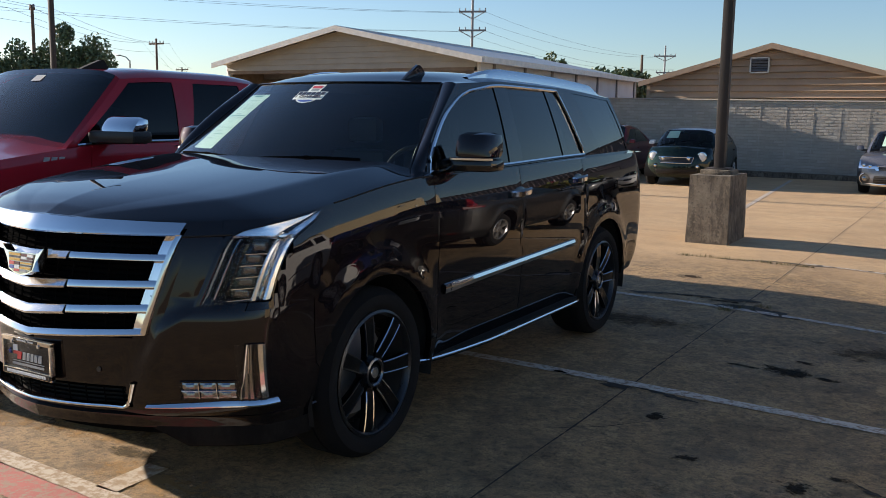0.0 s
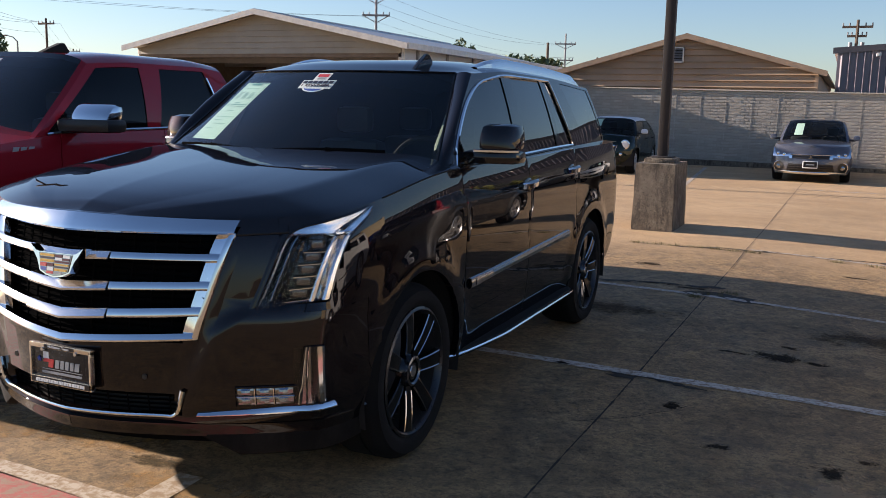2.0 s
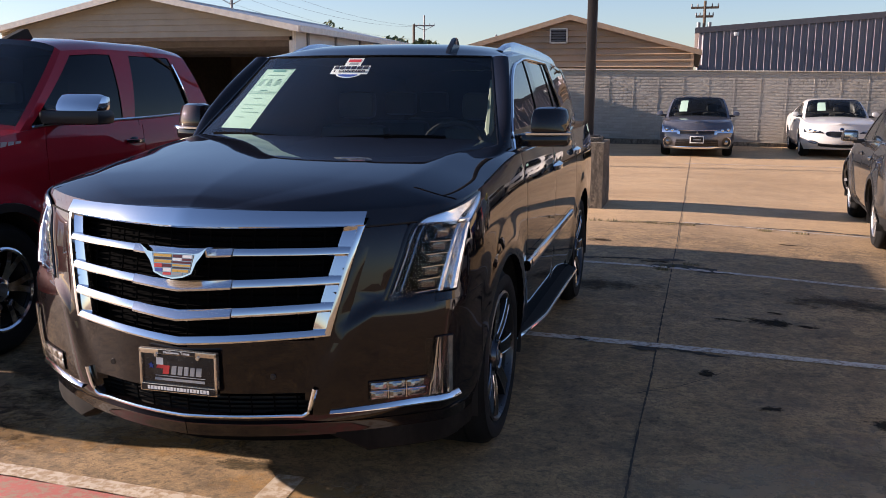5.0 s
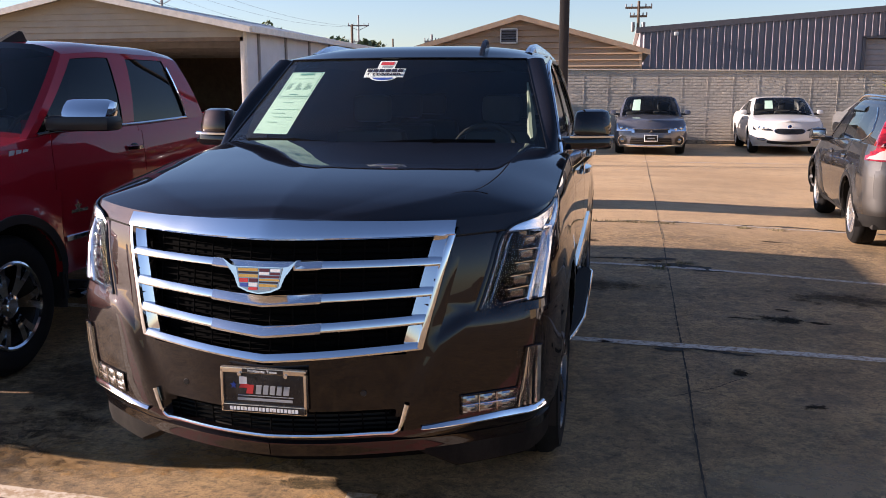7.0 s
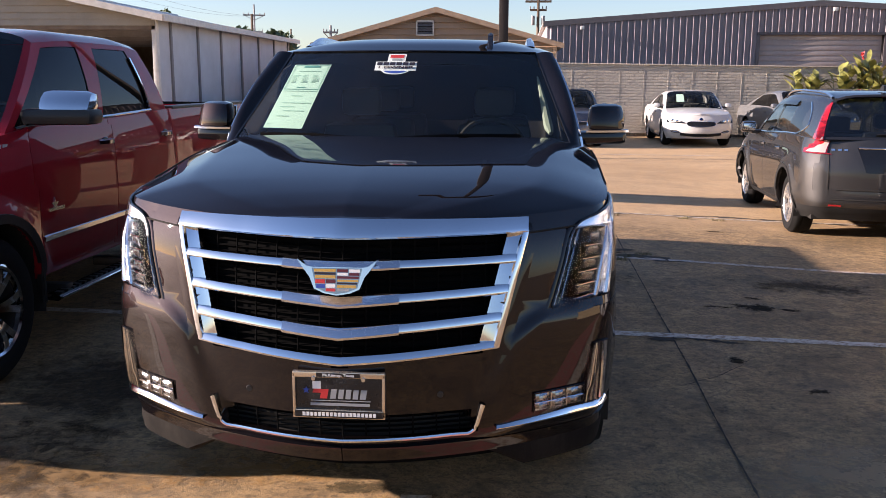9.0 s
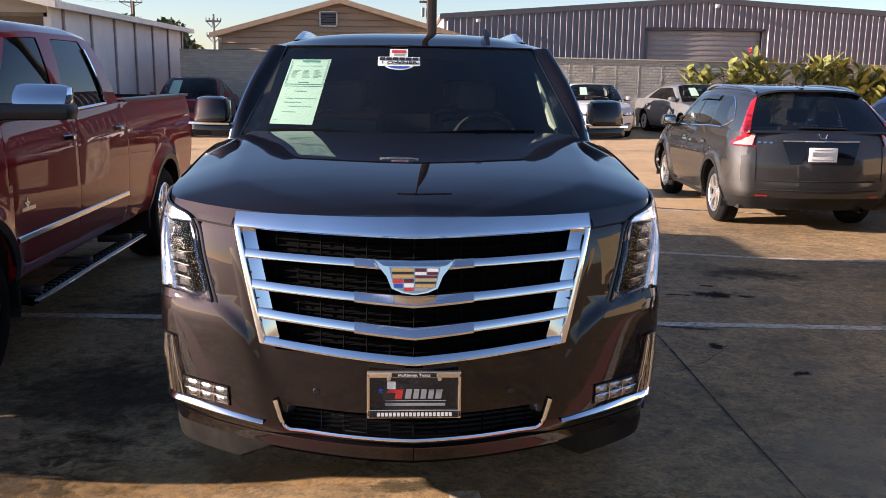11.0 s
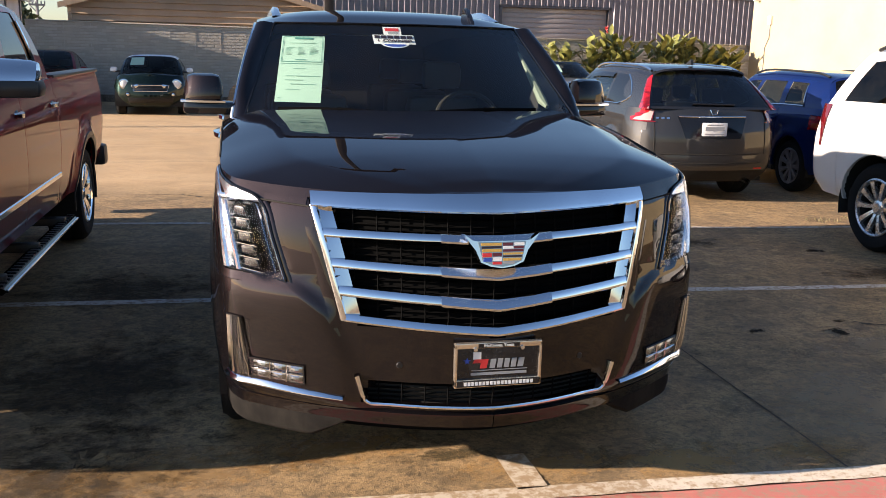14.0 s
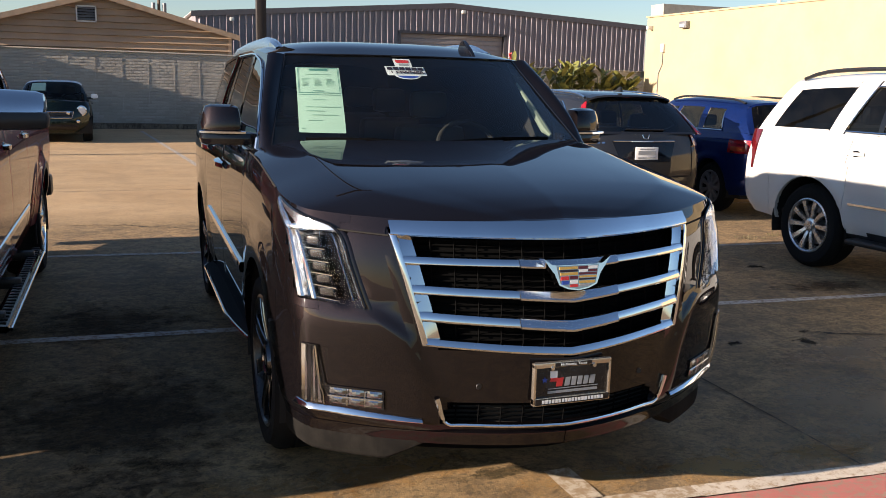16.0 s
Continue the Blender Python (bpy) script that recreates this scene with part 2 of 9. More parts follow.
M_POLE = simple("brown_pole_paint", (0.026, 0.020, 0.017), 0.7)


def pier_material():
    """Old cast concrete: grimy, pitted, with rusty dirt low down where water stands."""
    n = Nodes("weathered_pier")
    c = n.mix(n.ramp(n.noise(3.0, 7, 0.7), (0.38, 0.0), (0.62, 1.0)), (0.11, 0.088, 0.062), (0.24, 0.20, 0.148))
    c = n.mix(n.ramp(n.noise(7.0, 8, 0.75, co=n.stretch(1.6, 1.6, 0.5)), (0.48, 0.0), (0.60, 0.75)), c, (0.045, 0.036, 0.027))
    c = n.mix(n.ramp(n.noise(26, 6, 0.75), (0.55, 0.0), (0.64, 0.8)), c, (0.035, 0.028, 0.021))
    c = n.mix(n.ramp(n.noise(11, 6, 0.75, dist=0.5), (0.58, 0.0), (0.68, 0.7)), c, (0.33, 0.27, 0.19))
    return n.set(c, 0.95, 0.0).bump(n.noise(30, 6, 0.75), 1.0, 0.03).m


M_PIER = pier_material()
M_WOOD = simple("pole_wood", (0.10, 0.075, 0.055), 0.9, vary=0.2)
M_STEEL = simple("grey_steel", (0.20, 0.20, 0.21), 0.5, 0.5)
M_WIRE = simple("wire", (0.05, 0.05, 0.055), 0.6)
M_LEAF = simple("leaf", (0.095, 0.125, 0.055), 0.6, vary=0.35, scale=3)
M_LEAF_Y = simple("yellow_green_leaf", (0.20, 0.20, 0.050), 0.55, vary=0.45, scale=5)
M_WEED = simple("dry_weed", (0.14, 0.12, 0.05), 0.8, vary=0.35, scale=9)
M_FLOWER = simple("red_flower", (0.50, 0.05, 0.04), 0.6)
M_BARK = simple("bark", (0.10, 0.075, 0.055), 0.9, vary=0.25, scale=10, bump=0.6)
M_PAINT = flake_paint("dark_brown_metallic", (0.0036, 0.0029, 0.0034), (0.0078, 0.0056, 0.0056), 0.48)
M_RED = car_paint("deep_red_metallic", (0.25, 0.009, 0.017), (0.46, 0.018, 0.030), 0.015, 0.35)
M_GREY = flake_paint("grey_metallic", (0.011, 0.0105, 0.0105), (0.058, 0.057, 0.056), 0.60)
M_WHITE = car_paint("white_paint", (0.50, 0.49, 0.47), (0.57, 0.56, 0.54), 0.04, 0.0)
M_BLUE = car_paint("blue_metallic", (0.004, 0.014, 0.085), (0.012, 0.04, 0.21), 0.02)
M_GREEN = car_paint("dark_green_metallic", (0.003, 0.009, 0.008), (0.012, 0.026, 0.022), 0.015)
M_SILVER = car_paint("silver_metallic", (0.17, 0.175, 0.18), (0.34, 0.345, 0.35), 0.04)
M_MAROON = car_paint("maroon_metallic", (0.16, 0.012, 0.014), (0.26, 0.03, 0.03), 0.05)
M_BLACKCAR = car_paint("black_paint", (0.006, 0.006, 0.008), (0.02, 0.02, 0.025), 0.04)
M_BLUEGREY = car_paint("blue_grey_metallic", (0.085, 0.090, 0.112), (0.24, 0.25, 0.285), 0.05)
M_CHROME = Nodes("chrome").set((0.76, 0.765, 0.77), 0.085, 1.0).m
M_SATIN = Nodes("satin_chrome").set((0.72, 0.73, 0.75), 0.20, 1.0).m
M_PLASTIC = simple("rough_black_plastic", (0.012, 0.012, 0.012), 0.75)
M_PLASTIC.node_tree.nodes["Principled BSDF"].inputs["Specular IOR Level"].default_value = 0.2
M_BLACK = simple("black_plastic", (0.012, 0.012, 0.013), 0.42)
M_GLOSSBLACK = Nodes("gloss_black").set((0.006, 0.006, 0.007), 0.08).m
M_DARK = Nodes("underbody").set((0.028, 0.027, 0.025), 0.9, 0.0, **{"Specular IOR Level": 0.05}).m
M_RUBBER = simple("tyre_rubber", (0.009, 0.009, 0.009), 0.85, bump=0.3)
M_RUBBER.node_tree.nodes["Principled BSDF"].inputs["Specular IOR Level"].default_value = 0.15
M_GLASS = glass("dark_tinted_glass", (0.05, 0.055, 0.06))
M_SHIELD = glass("windshield_glass", (0.50, 0.55, 0.54))
M_BIGSHIELD = glass("clean_windshield", (0.76, 0.84, 0.81), 1.55, 0.012)
M_TINT = glass("lightly_tinted_glass", (0.34, 0.37, 0.38), 1.75, 0.004)
M_SIDEGLASS = glass("privacy_glass", (0.04, 0.045, 0.05), 1.58, 0.004)
M_LENS = glass("clear_lens", (0.94, 0.95, 0.96), 1.25, 0.001)
M_SEAT = simple("dark_leather", (0.040, 0.040, 0.038), 0.6)
M_TRIM_LIGHT = simple("light_grey_trim", (0.13, 0.155, 0.115), 0.7)
def red_lens():
    """Moulded red plastic with darker chambers behind it."""
    n = Nodes("red_lens")
    c = n.mix(n.ramp(n.noise(16, 3, 0.6, co=n.stretch(0.4, 0.4, 1.6)), (0.40, 0.0), (0.56, 1.0)), (0.12, 0.004, 0.006), (0.32, 0.009, 0.013))
    return n.set(c, 0.12, 0.0, **{"Coat Weight": 1.0}).m


M_REDLENS = red_lens()
M_DARKRED = Nodes("dark_red_lens").set((0.085, 0.004, 0.005), 0.1, 0.0, **{"Coat Weight": 1.0}).m
M_AMBER = Nodes("amber_lens").set((0.30, 0.05, 0.012), 0.1, 0.0, **{"Coat Weight": 1.0}).m
M_ALLOY = simple("machined_alloy", (0.62, 0.61, 0.60), 0.28, 0.9, vary=0.05)
M_DARKCHROME = Nodes("dark_chrome").set((0.34, 0.34, 0.35), 0.10, 1.0).m
M_SPOKE = simple("black_chrome", (0.034, 0.034, 0.037), 0.2, 0.95, vary=0.05)
M_WHEEL = simple("smoked_chrome", (0.16, 0.16, 0.165), 0.22, 0.95, vary=0.05)
M_ALLOY_DARK = simple("dark_alloy", (0.05, 0.05, 0.052), 0.3, 0.8, vary=0.05)
M_PAPER = simple("pale_green_paper", (0.31, 0.45, 0.365), 0.7, vary=0.03)
M_INK = simple("green_ink", (0.05, 0.18, 0.15), 0.7)
M_INK_FAINT = simple("faint_green_ink", (0.16, 0.29, 0.23), 0.7)
M_PLATE = simple("plate_black", (0.012, 0.013, 0.016), 0.25)
M_PLATE_RIM = Nodes("plate_frame_metal").set((0.70, 0.62, 0.52), 0.22, 0.9).m
M_PRINT_WHITE = simple("white_print", (0.75, 0.75, 0.74), 0.5, vary=0.02)
M_PRINT_GREY = simple("grey_print", (0.30, 0.31, 0.32), 0.5, vary=0.02)
M_PRINT_RED = simple("red_print", (0.55, 0.03, 0.03), 0.5, vary=0.02)
M_PRINT_BLUE = simple("blue_print", (0.03, 0.07, 0.36), 0.5, vary=0.02)
M_PRINT_GOLD = simple("gold_enamel", (0.62, 0.36, 0.08), 0.3, 0.3, vary=0.02)
M_PRINT_MAROON = simple("maroon_enamel", (0.10, 0.012, 0.02), 0.35, vary=0.02)
M_CLEARBAND = Nodes("clear_pink_lens").set((0.40, 0.29, 0.27), 0.12, 0.2, **{"Coat Weight": 1.0}).m
M_PRINT_BLACK = simple("black_print", (0.02, 0.01, 0.015), 0.4, vary=0.02)


# ---- geometry helpers ----
def part(name, bm, material, parent=None, label="", sharp=35):
    """Links a bmesh as one mesh object, under a thing or a part."""
    bmesh.ops.recalc_face_normals(bm, faces=bm.faces)
    me = bpy.data.meshes.new(name)
    bm.to_mesh(me)
    bm.free()
    me.polygons.foreach_set("use_smooth", [True] * len(me.polygons))
    me.set_sharp_from_angle(angle=radians(sharp))
    me.materials.append(material)
    ob = new(name, me)
    if parent:
        ob.parent = parent
    if label:
        tagged(ob, label)
    return ob


def thing(name, label, category, m=None, group="", kind=""):
    e = new(name)
    e.matrix_world = m or Matrix()
    return tagged(e, label, category, group, kind)


def curve(*pts):
    """A smooth monotone curve through a few (x, y) pairs."""
    xs, ys = [p[0] for p in pts], [p[1] for p in pts]
    n = len(xs)
    d = [(ys[i + 1] - ys[i]) / (xs[i + 1] - xs[i]) for i in range(n - 1)]
    m = [d[0]] + [0 if d[i - 1] * d[i] <= 0 else 2 * d[i - 1] * d[i] / (d[i - 1] + d[i]) for i in range(1, n - 1)] + [d[-1]]

    def f(x):
        if x <= xs[0]:
            return ys[0]
        if x >= xs[-1]:
            return ys[-1]
        i = next(k for k in range(n - 1) if x <= xs[k + 1])
        h = xs[i + 1] - xs[i]
        t = (x - xs[i]) / h
        return ((2 * t**3 - 3 * t**2 + 1) * ys[i] + (t**3 - 2 * t**2 + t) * h * m[i]
                + (3 * t**2 - 2 * t**3) * ys[i + 1] + (t**3 - t**2) * h * m[i + 1])
    return f


def mixv(a, b, t):
    return a + (b - a) * t


def grid(rows, bm=None, close=False):
    """A quad sheet through rows of points."""
    bm = bm or bmesh.new()
    vs = [[bm.verts.new(p) for p in r] for r in rows]
    for a, b in zip(vs, vs[1:]):
        k = len(a)
        for i in range(k if close else k - 1):
            j = (i + 1) % k
            bm.faces.new((a[i], a[j], b[j], b[i]))
    return bm


def thick(bm, depth):
    """Gives a sheet real thickness."""
    bmesh.ops.recalc_face_normals(bm, faces=bm.faces)
    bmesh.ops.solidify(bm, geom=bm.faces[:], thickness=depth)
    return bm


def box(x0, x1, y0, y1, z0, z1, bevel=0.0, bm=None):
    bm = bm or bmesh.new()
    made = bmesh.ops.create_cube(bm, size=1.0)["verts"]
    for v in made:
        v.co = Vector((mixv(x0, x1, v.co.x + 0.5), mixv(y0, y1, v.co.y + 0.5), mixv(z0, z1, v.co.z + 0.5)))
    if bevel:
        es = list({e for v in made for e in v.link_edges})
        bmesh.ops.bevel(bm, geom=es, offset=bevel, segments=2, affect="EDGES", profile=0.6)
    return bm


def tube(pts, r, n=8, bm=None, close=False, flat=1.0):
    """A bar swept along points; flat squashes it vertically."""
    bm = bm or bmesh.new()
    pts = [Vector(p) for p in pts]
    rows = []
    for i, p in enumerate(pts):
        a = pts[i - 1] if i or close else p
        b = pts[(i + 1) % len(pts)] if i + 1 < len(pts) or close else p
        d = (b - a).normalized()
        up = Vector((0, 0, 1)) if abs(d.z) < 0.9 else Vector((0, 1, 0))
        s = d.cross(up).normalized()
        u = s.cross(d).normalized()
        rad = r(i / max(1, len(pts) - 1)) if callable(r) else r
        rows.append([p + rad * (s * math.cos(2 * math.pi * k / n) + u * flat * math.sin(2 * math.pi * k / n)) for k in range(n)])
    if close:
        rows.append(rows[0])
    grid(rows, bm, True)
    return bm


def lathe(profile, n=48, bm=None, axis="X"):
    """Turns (radius, along) pairs about an axis."""
    rows = []
    for k in range(n):
        a = 2 * math.pi * k / n
        c, s = math.cos(a), math.sin(a)
        rows.append([Vector((w, r * c, r * s)) if axis == "X" else Vector((r * c, w, r * s)) if axis == "Y" else Vector((r * c, r * s, w)) for r, w in profile])
    rows.append(rows[0])
    bm = grid(rows, bm)
    bmesh.ops.remove_doubles(bm, verts=bm.verts[:], dist=1e-5)
    return bm


def slab(outline, depth, axis, at, bm=None):
    """A flat outline (two coordinates each) given depth along an axis, from the plane at."""
    bm = bm or bmesh.new()

    def put(p, d):
        return Vector((d, p[0], p[1])) if axis == "X" else Vector((p[0], d, p[1])) if axis == "Y" else Vector((p[0], p[1], d))
    a = [bm.verts.new(put(p, at)) for p in outline]
    b = [bm.verts.new(put(p, at + depth)) for p in outline]
    bm.faces.new(a)
    bm.faces.new(b)
    for i in range(len(a)):
        j = (i + 1) % len(a)
        bm.faces.new((a[i], a[j], b[j], b[i]))
    return bm


def words(text, size, m, material, parent, name="lettering", bold=0.0, squeeze=1.0, slant=0.0, label=""):
    """Built-in lettering turned into a thin mesh; m maps the text's plane into the parent."""
    cu = bpy.data.curves.new(name, "FONT")
    cu.body, cu.size, cu.align_x, cu.align_y = text, size, "CENTER", "CENTER"
    cu.extrude, cu.offset, cu.shear = 0.001, bold, slant
    tmp = bpy.data.objects.new(name, cu)
    me = bpy.data.meshes.new_from_object(tmp)
    bpy.data.objects.remove(tmp)
    bpy.data.curves.remove(cu)
    me.transform(m @ Matrix.Diagonal((squeeze, 1, 1, 1)))
    me.materials.clear()
    me.materials.append(material)
    ob = new(name, me)
    ob.parent = parent
    return tagged(ob, label or f"lettering that reads {text}") if label else ob


# ---- the lot ----
def fall(x, y):
    """The lot dips a hand's width towards a drain behind the parked row."""
    def ease(t):
        t = max(0.0, min(1.0, t))
        return t * t * (3 - 2 * t)
    return -0.08 * ease((x + 2.0) / 3.0) * ease((y - 4.0) / 4.0) * (1 - ease((y - 13.5) / 6.0))


def settle(bm):
    """Lays what lies on the ground into the dip."""
    for v in bm.verts:
        v.co.z += fall(v.co.x, v.co.y)
    return bm


def strip(x0, y0, x1, y1, width, z, bm=None, ragged=0.0, seed=1, steps=None):
    """A flat strip on the ground with slightly uneven edges."""
    rng = random.Random(seed)
    a, b = Vector((x0, y0, z)), Vector((x1, y1, z))
    d = b - a
    side = Vector((-d.y, d.x, 0)).normalized()
    n = steps or max(2, int(d.length / 0.12))
    rows = []
    for i in range(n + 1):
        p = a + d * (i / n)
        w1, w2 = (width / 2 * (1 + ragged * rng.uniform(-1, 1)) for _ in (0, 1))
        j = side * rng.uniform(-1, 1) * ragged * width * 0.3
        rows.append([p + side * w1 + j, p - side * w2 + j])
    return grid(rows, bm)


bm = bmesh.new()
for x0, x1, y0, y1 in ((-40, 40, -30, 50),):
    n = 160
    rows = [[Vector((mixv(x0, x1, i / n), mixv(y0, y1, j / n), 0)) for i in range(n + 1)] for j in range(n + 1)]
    settle(grid(rows, bm))
ring = [(-40, -30), (40, -30), (40, 50), (-40, 50)]
far = [(-2500, -2500), (2500, -2500), (2500, 2500), (-2500, 2500)]
for i in range(4):
    j = (i + 1) % 4
    bm.faces.new([bm.verts.new((*p, 0)) for p in (ring[i], ring[j], far[j], far[i])])
tagged(part("ground", bm, M_GROUND), "stained tan concrete car lot with soot and oil marks", "ground", kind="structure")


def painted(name, spans, width, label, material, ragged=0.06):
    bm = bmesh.new()
    for k, (x0, y0, x1, y1) in enumerate(spans):
        strip(x0, y0, x1, y1, width, 0.004, bm, ragged, k + 3)
    return tagged(part(name, settle(bm), material), label, "road marking", kind="structure")


painted("stall_line", [(-9.5, 5.575, 4.2, 4.835)], 0.10, "worn white painted stall line on concrete", M_LINE)
painted("stall_line", [(-9.0, 8.40, 4.2, 7.36)], 0.085, "faded white painted stall line on concrete", M_LINE_FADED, 0.12)
painted("stall_line", [(-3.07, 2.70, -3.06, 2.40)], 0.125, "short white painted stub joining the kerb line", M_LINE_DULL)
painted("stall_line", [(-3.4, 14.6, -4.3, 26.6)], 0.10, "faded white painted bay line running to the wall", M_LINE_FADED, 0.1)
painted("stall_line", [(-1.55, 10.85, 6.0, 10.45)], 0.08, "faint white painted line on concrete", M_LINE_FADED, 0.2)
painted("stall_line", [(-1.6, 20.3, 9.0, 20.0)], 0.09, "faded white painted line across the far bays", M_LINE_FADED, 0.1)
painted("kerb_line", [(-9.0, 2.66, -2.6, 2.336)], 0.105, "rubbed white painted edge line beside the red strip", M_LINE_DULL)
painted("kerb_line", [(-2.6, 2.336, 6.0, 1.90)], 0.110, "chipped white painted edge line beside the red strip", M_LINE_WORN)
painted("fire_lane", [(-9.0, 2.515, -2.6, 2.191)], 0.20, "dull worn red painted fire lane strip", M_FIRE_DULL)
painted("fire_lane", [(-2.6, 2.191, 6.0, 1.755)], 0.20, "worn red painted fire lane strip", M_FIRE)

# slab joints and cracks
def crack(x0, y0, x1, y1, width, wander, seed, label="dark dirt-filled crack in the concrete"):
    """A broken line that wanders, swells and pinches, with a few chips along it."""
    rng = random.Random(seed)
    a, b = Vector((x0, y0, 0.003)), Vector((x1, y1, 0.003))
    d = b - a
    s = Vector((-d.y, d.x, 0)).normalized()
    u = d.normalized()
    n = max(10, int(d.length / 0.035))
    off, drift, rows = 0.0, 0.0, []
    bm = bmesh.new()
    for i in range(n + 1):
        drift = 0.8 * drift + rng.uniform(-1, 1) * wander * 0.22
        off = (off + drift) * 0.985
        end = min(1, i / 4, (n - i) / 4)
        w = width * rng.uniform(0.25, 1.3) / 2 * max(0.08, end)
        p = a + d * (i / n) + s * off
        rows.append([p - s * w, p + s * w])
        if wander > 0.025 and rng.random() < 0.16:
            c, r = p + s * rng.uniform(-1, 1) * width, width * rng.uniform(0.5, 1.5)
            bm.faces.new([bm.verts.new(c + (u * math.cos(q) * r * rng.uniform(0.8, 2.2) + s * math.sin(q) * r * rng.uniform(0.4, 1.0)) + Vector((0, 0, 0.001))) for q in [2 * math.pi * k / 9 for k in range(9)]])
    return tagged(part("crack", settle(grid(rows, bm)), M_CRACK), label, "crack", kind="structure")


crack(-1.725, 1.5, -1.60, 9.2, 0.012, 0.0012, 1, "straight dark joint between concrete slabs")
crack(-1.60, 9.2, -1.45, 26.5, 0.010, 0.0012, 2, "straight dark joint between concrete slabs")
crack(-2.6, 8.12, -1.55, 7.98, 0.050, 0.05, 3)
crack(-1.75, 7.92, -1.2, 7.80, 0.085, 0.05, 31)
crack(-2.5, 10.65, 1.5, 10.60, 0.050, 0.05, 4)
crack(-2.25, 5.16, -1.62, 5.10, 0.042, 0.03, 5)
crack(-1.68, 5.12, -1.25, 4.93, 0.065, 0.05, 51)
crack(-1.9, 4.0, -1.2, 4.6, 0.006, 0.03, 52)
crack(-5.4, 9.9, -4.0, 9.3, 0.025, 0.06, 6)
crack(-0.35, 4.25, 0.35, 3.95, 0.022, 0.04, 7)
crack(-9.0, 12.9, 8.0, 12.75, 0.016, 0.004, 8)
crack(-9.0, 19.0, 9.0, 18.6, 0.016, 0.004, 9)


def blot(x, y, r, seed, label="dark oil stain soaked into the concrete", flat=0.6):
    rng = random.Random(seed)
    bm = bmesh.new()
    ph = [rng.uniform(0, 6.28) for _ in range(5)]
    n = 40
    rows = []
    for k in range(n):
        a = 2 * math.pi * k / n
        rr = r * (1 + sum(0.22 / (j + 1) * math.sin((j + 2) * a + ph[j]) for j in range(5)) + rng.uniform(-0.07, 0.07))
        rows.append([Vector((x + t * rr * math.cos(a), y + t * flat * rr * math.sin(a), 0.0025)) for t in (0.02, 0.25, 0.5, 0.75, 1.0)])
    grid(rows + [rows[0]], bm)
    bm.faces.new([bm.verts.new(row[0]) for row in rows])
    return tagged(part("stain", settle(bm), M_OIL), label, "stain", kind="structure")


for k, (x, y, r, f) in enumerate(((-2.15, 8.16, 0.26, 0.25), (-1.80, 8.08, 0.22, 0.3), (-1.38, 7.92, 0.26, 0.3), (-1.15, 7.74, 0.2, 0.3), (-0.93, 6.02, 0.24, 0.7), (-0.86, 6.32, 0.09, 0.9), (-0.66, 5.98, 0.13, 0.5), (-1.2, 5.98, 0.16, 0.35), (-1.05, 4.12, 0.13, 0.5), (-0.55, 4.02, 0.15, 0.9), (-0.38, 4.22, 0.07, 0.8), (-1.38, 4.65, 0.10, 1.2),
                                (0.9, 6.4, 0.20, 0.5), (-2.4, 9.2, 0.22, 0.6), (-0.4, 9.7, 0.20, 0.4))):
    blot(x, y, r, k + 11, flat=f)
# first three dark patches paint the shade between pickup and large SUV
for k, (x, y, r, f, m, label) in enumerate(((-4.85, 4.0, 1.0, 1.1, M_SOOT_SHADE, "broad patch of soot and painted shade on the concrete"), (-5.0, 5.6, 0.8, 1.0, M_SOOT_SHADE, "broad patch of soot and painted shade on the concrete"), (-4.8, 2.9, 0.8, 0.7, M_SOOT_SHADE, "broad patch of soot and painted shade on the concrete"), (-0.9, 2.9, 1.1, 0.8, M_PALE, "pale patch of concrete"), (0.6, 2.8, 1.1, 0.8, M_PALE, "pale patch of concrete"), (-0.3, 3.75, 0.8, 0.5, M_PALE, "pale patch of concrete"), (1.1, 3.9, 1.0, 0.6, M_PALE, "pale patch of concrete"), (1.9, 3.2, 0.9, 0.6, M_PALE, "pale patch of concrete"), (-0.2, 6.9, 0.8, 0.5, M_SOOT_SHADE, "broad patch of soot and painted shade on the concrete"), (-2.2, 6.9, 0.6, 0.6, M_SOOT_SHADE, "broad patch of soot and painted shade on the concrete"), (0.9, 5.4, 0.7, 0.5, M_SOOT_SHADE, "broad patch of soot and painted shade on the concrete"), (-3.75, 2.86, 0.50, 0.5, M_PATCH, "ochre worn patch of concrete"), (-4.5, 2.80, 0.8, 0.35, M_PATCH, "ochre worn patch of concrete"),
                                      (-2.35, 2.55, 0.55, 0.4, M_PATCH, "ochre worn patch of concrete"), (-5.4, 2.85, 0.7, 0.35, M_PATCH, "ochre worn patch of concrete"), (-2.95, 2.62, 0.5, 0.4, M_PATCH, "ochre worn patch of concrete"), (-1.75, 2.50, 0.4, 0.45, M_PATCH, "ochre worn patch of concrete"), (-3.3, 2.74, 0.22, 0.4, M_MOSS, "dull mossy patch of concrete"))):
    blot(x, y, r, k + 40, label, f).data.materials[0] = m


# ---- walls and buildings ----
WALL_Y = 27.7
wall = thing("wall_north", "long boundary wall of pale painted bricks, part shaded", "wall", pose(0, 0, 0, 0, 0.58, 0), kind="structure")
part("core", box(-10.2, 26.0, WALL_Y + 0.036, WALL_Y + 0.26, -0.4, 2.18), M_MORTAR, wall)
part("plinth", box(-10.2, 26.0, WALL_Y - 0.22, WALL_Y - 0.0, -0.4, 0.12, 0.01), M_PIER, wall, "rough concrete footing")

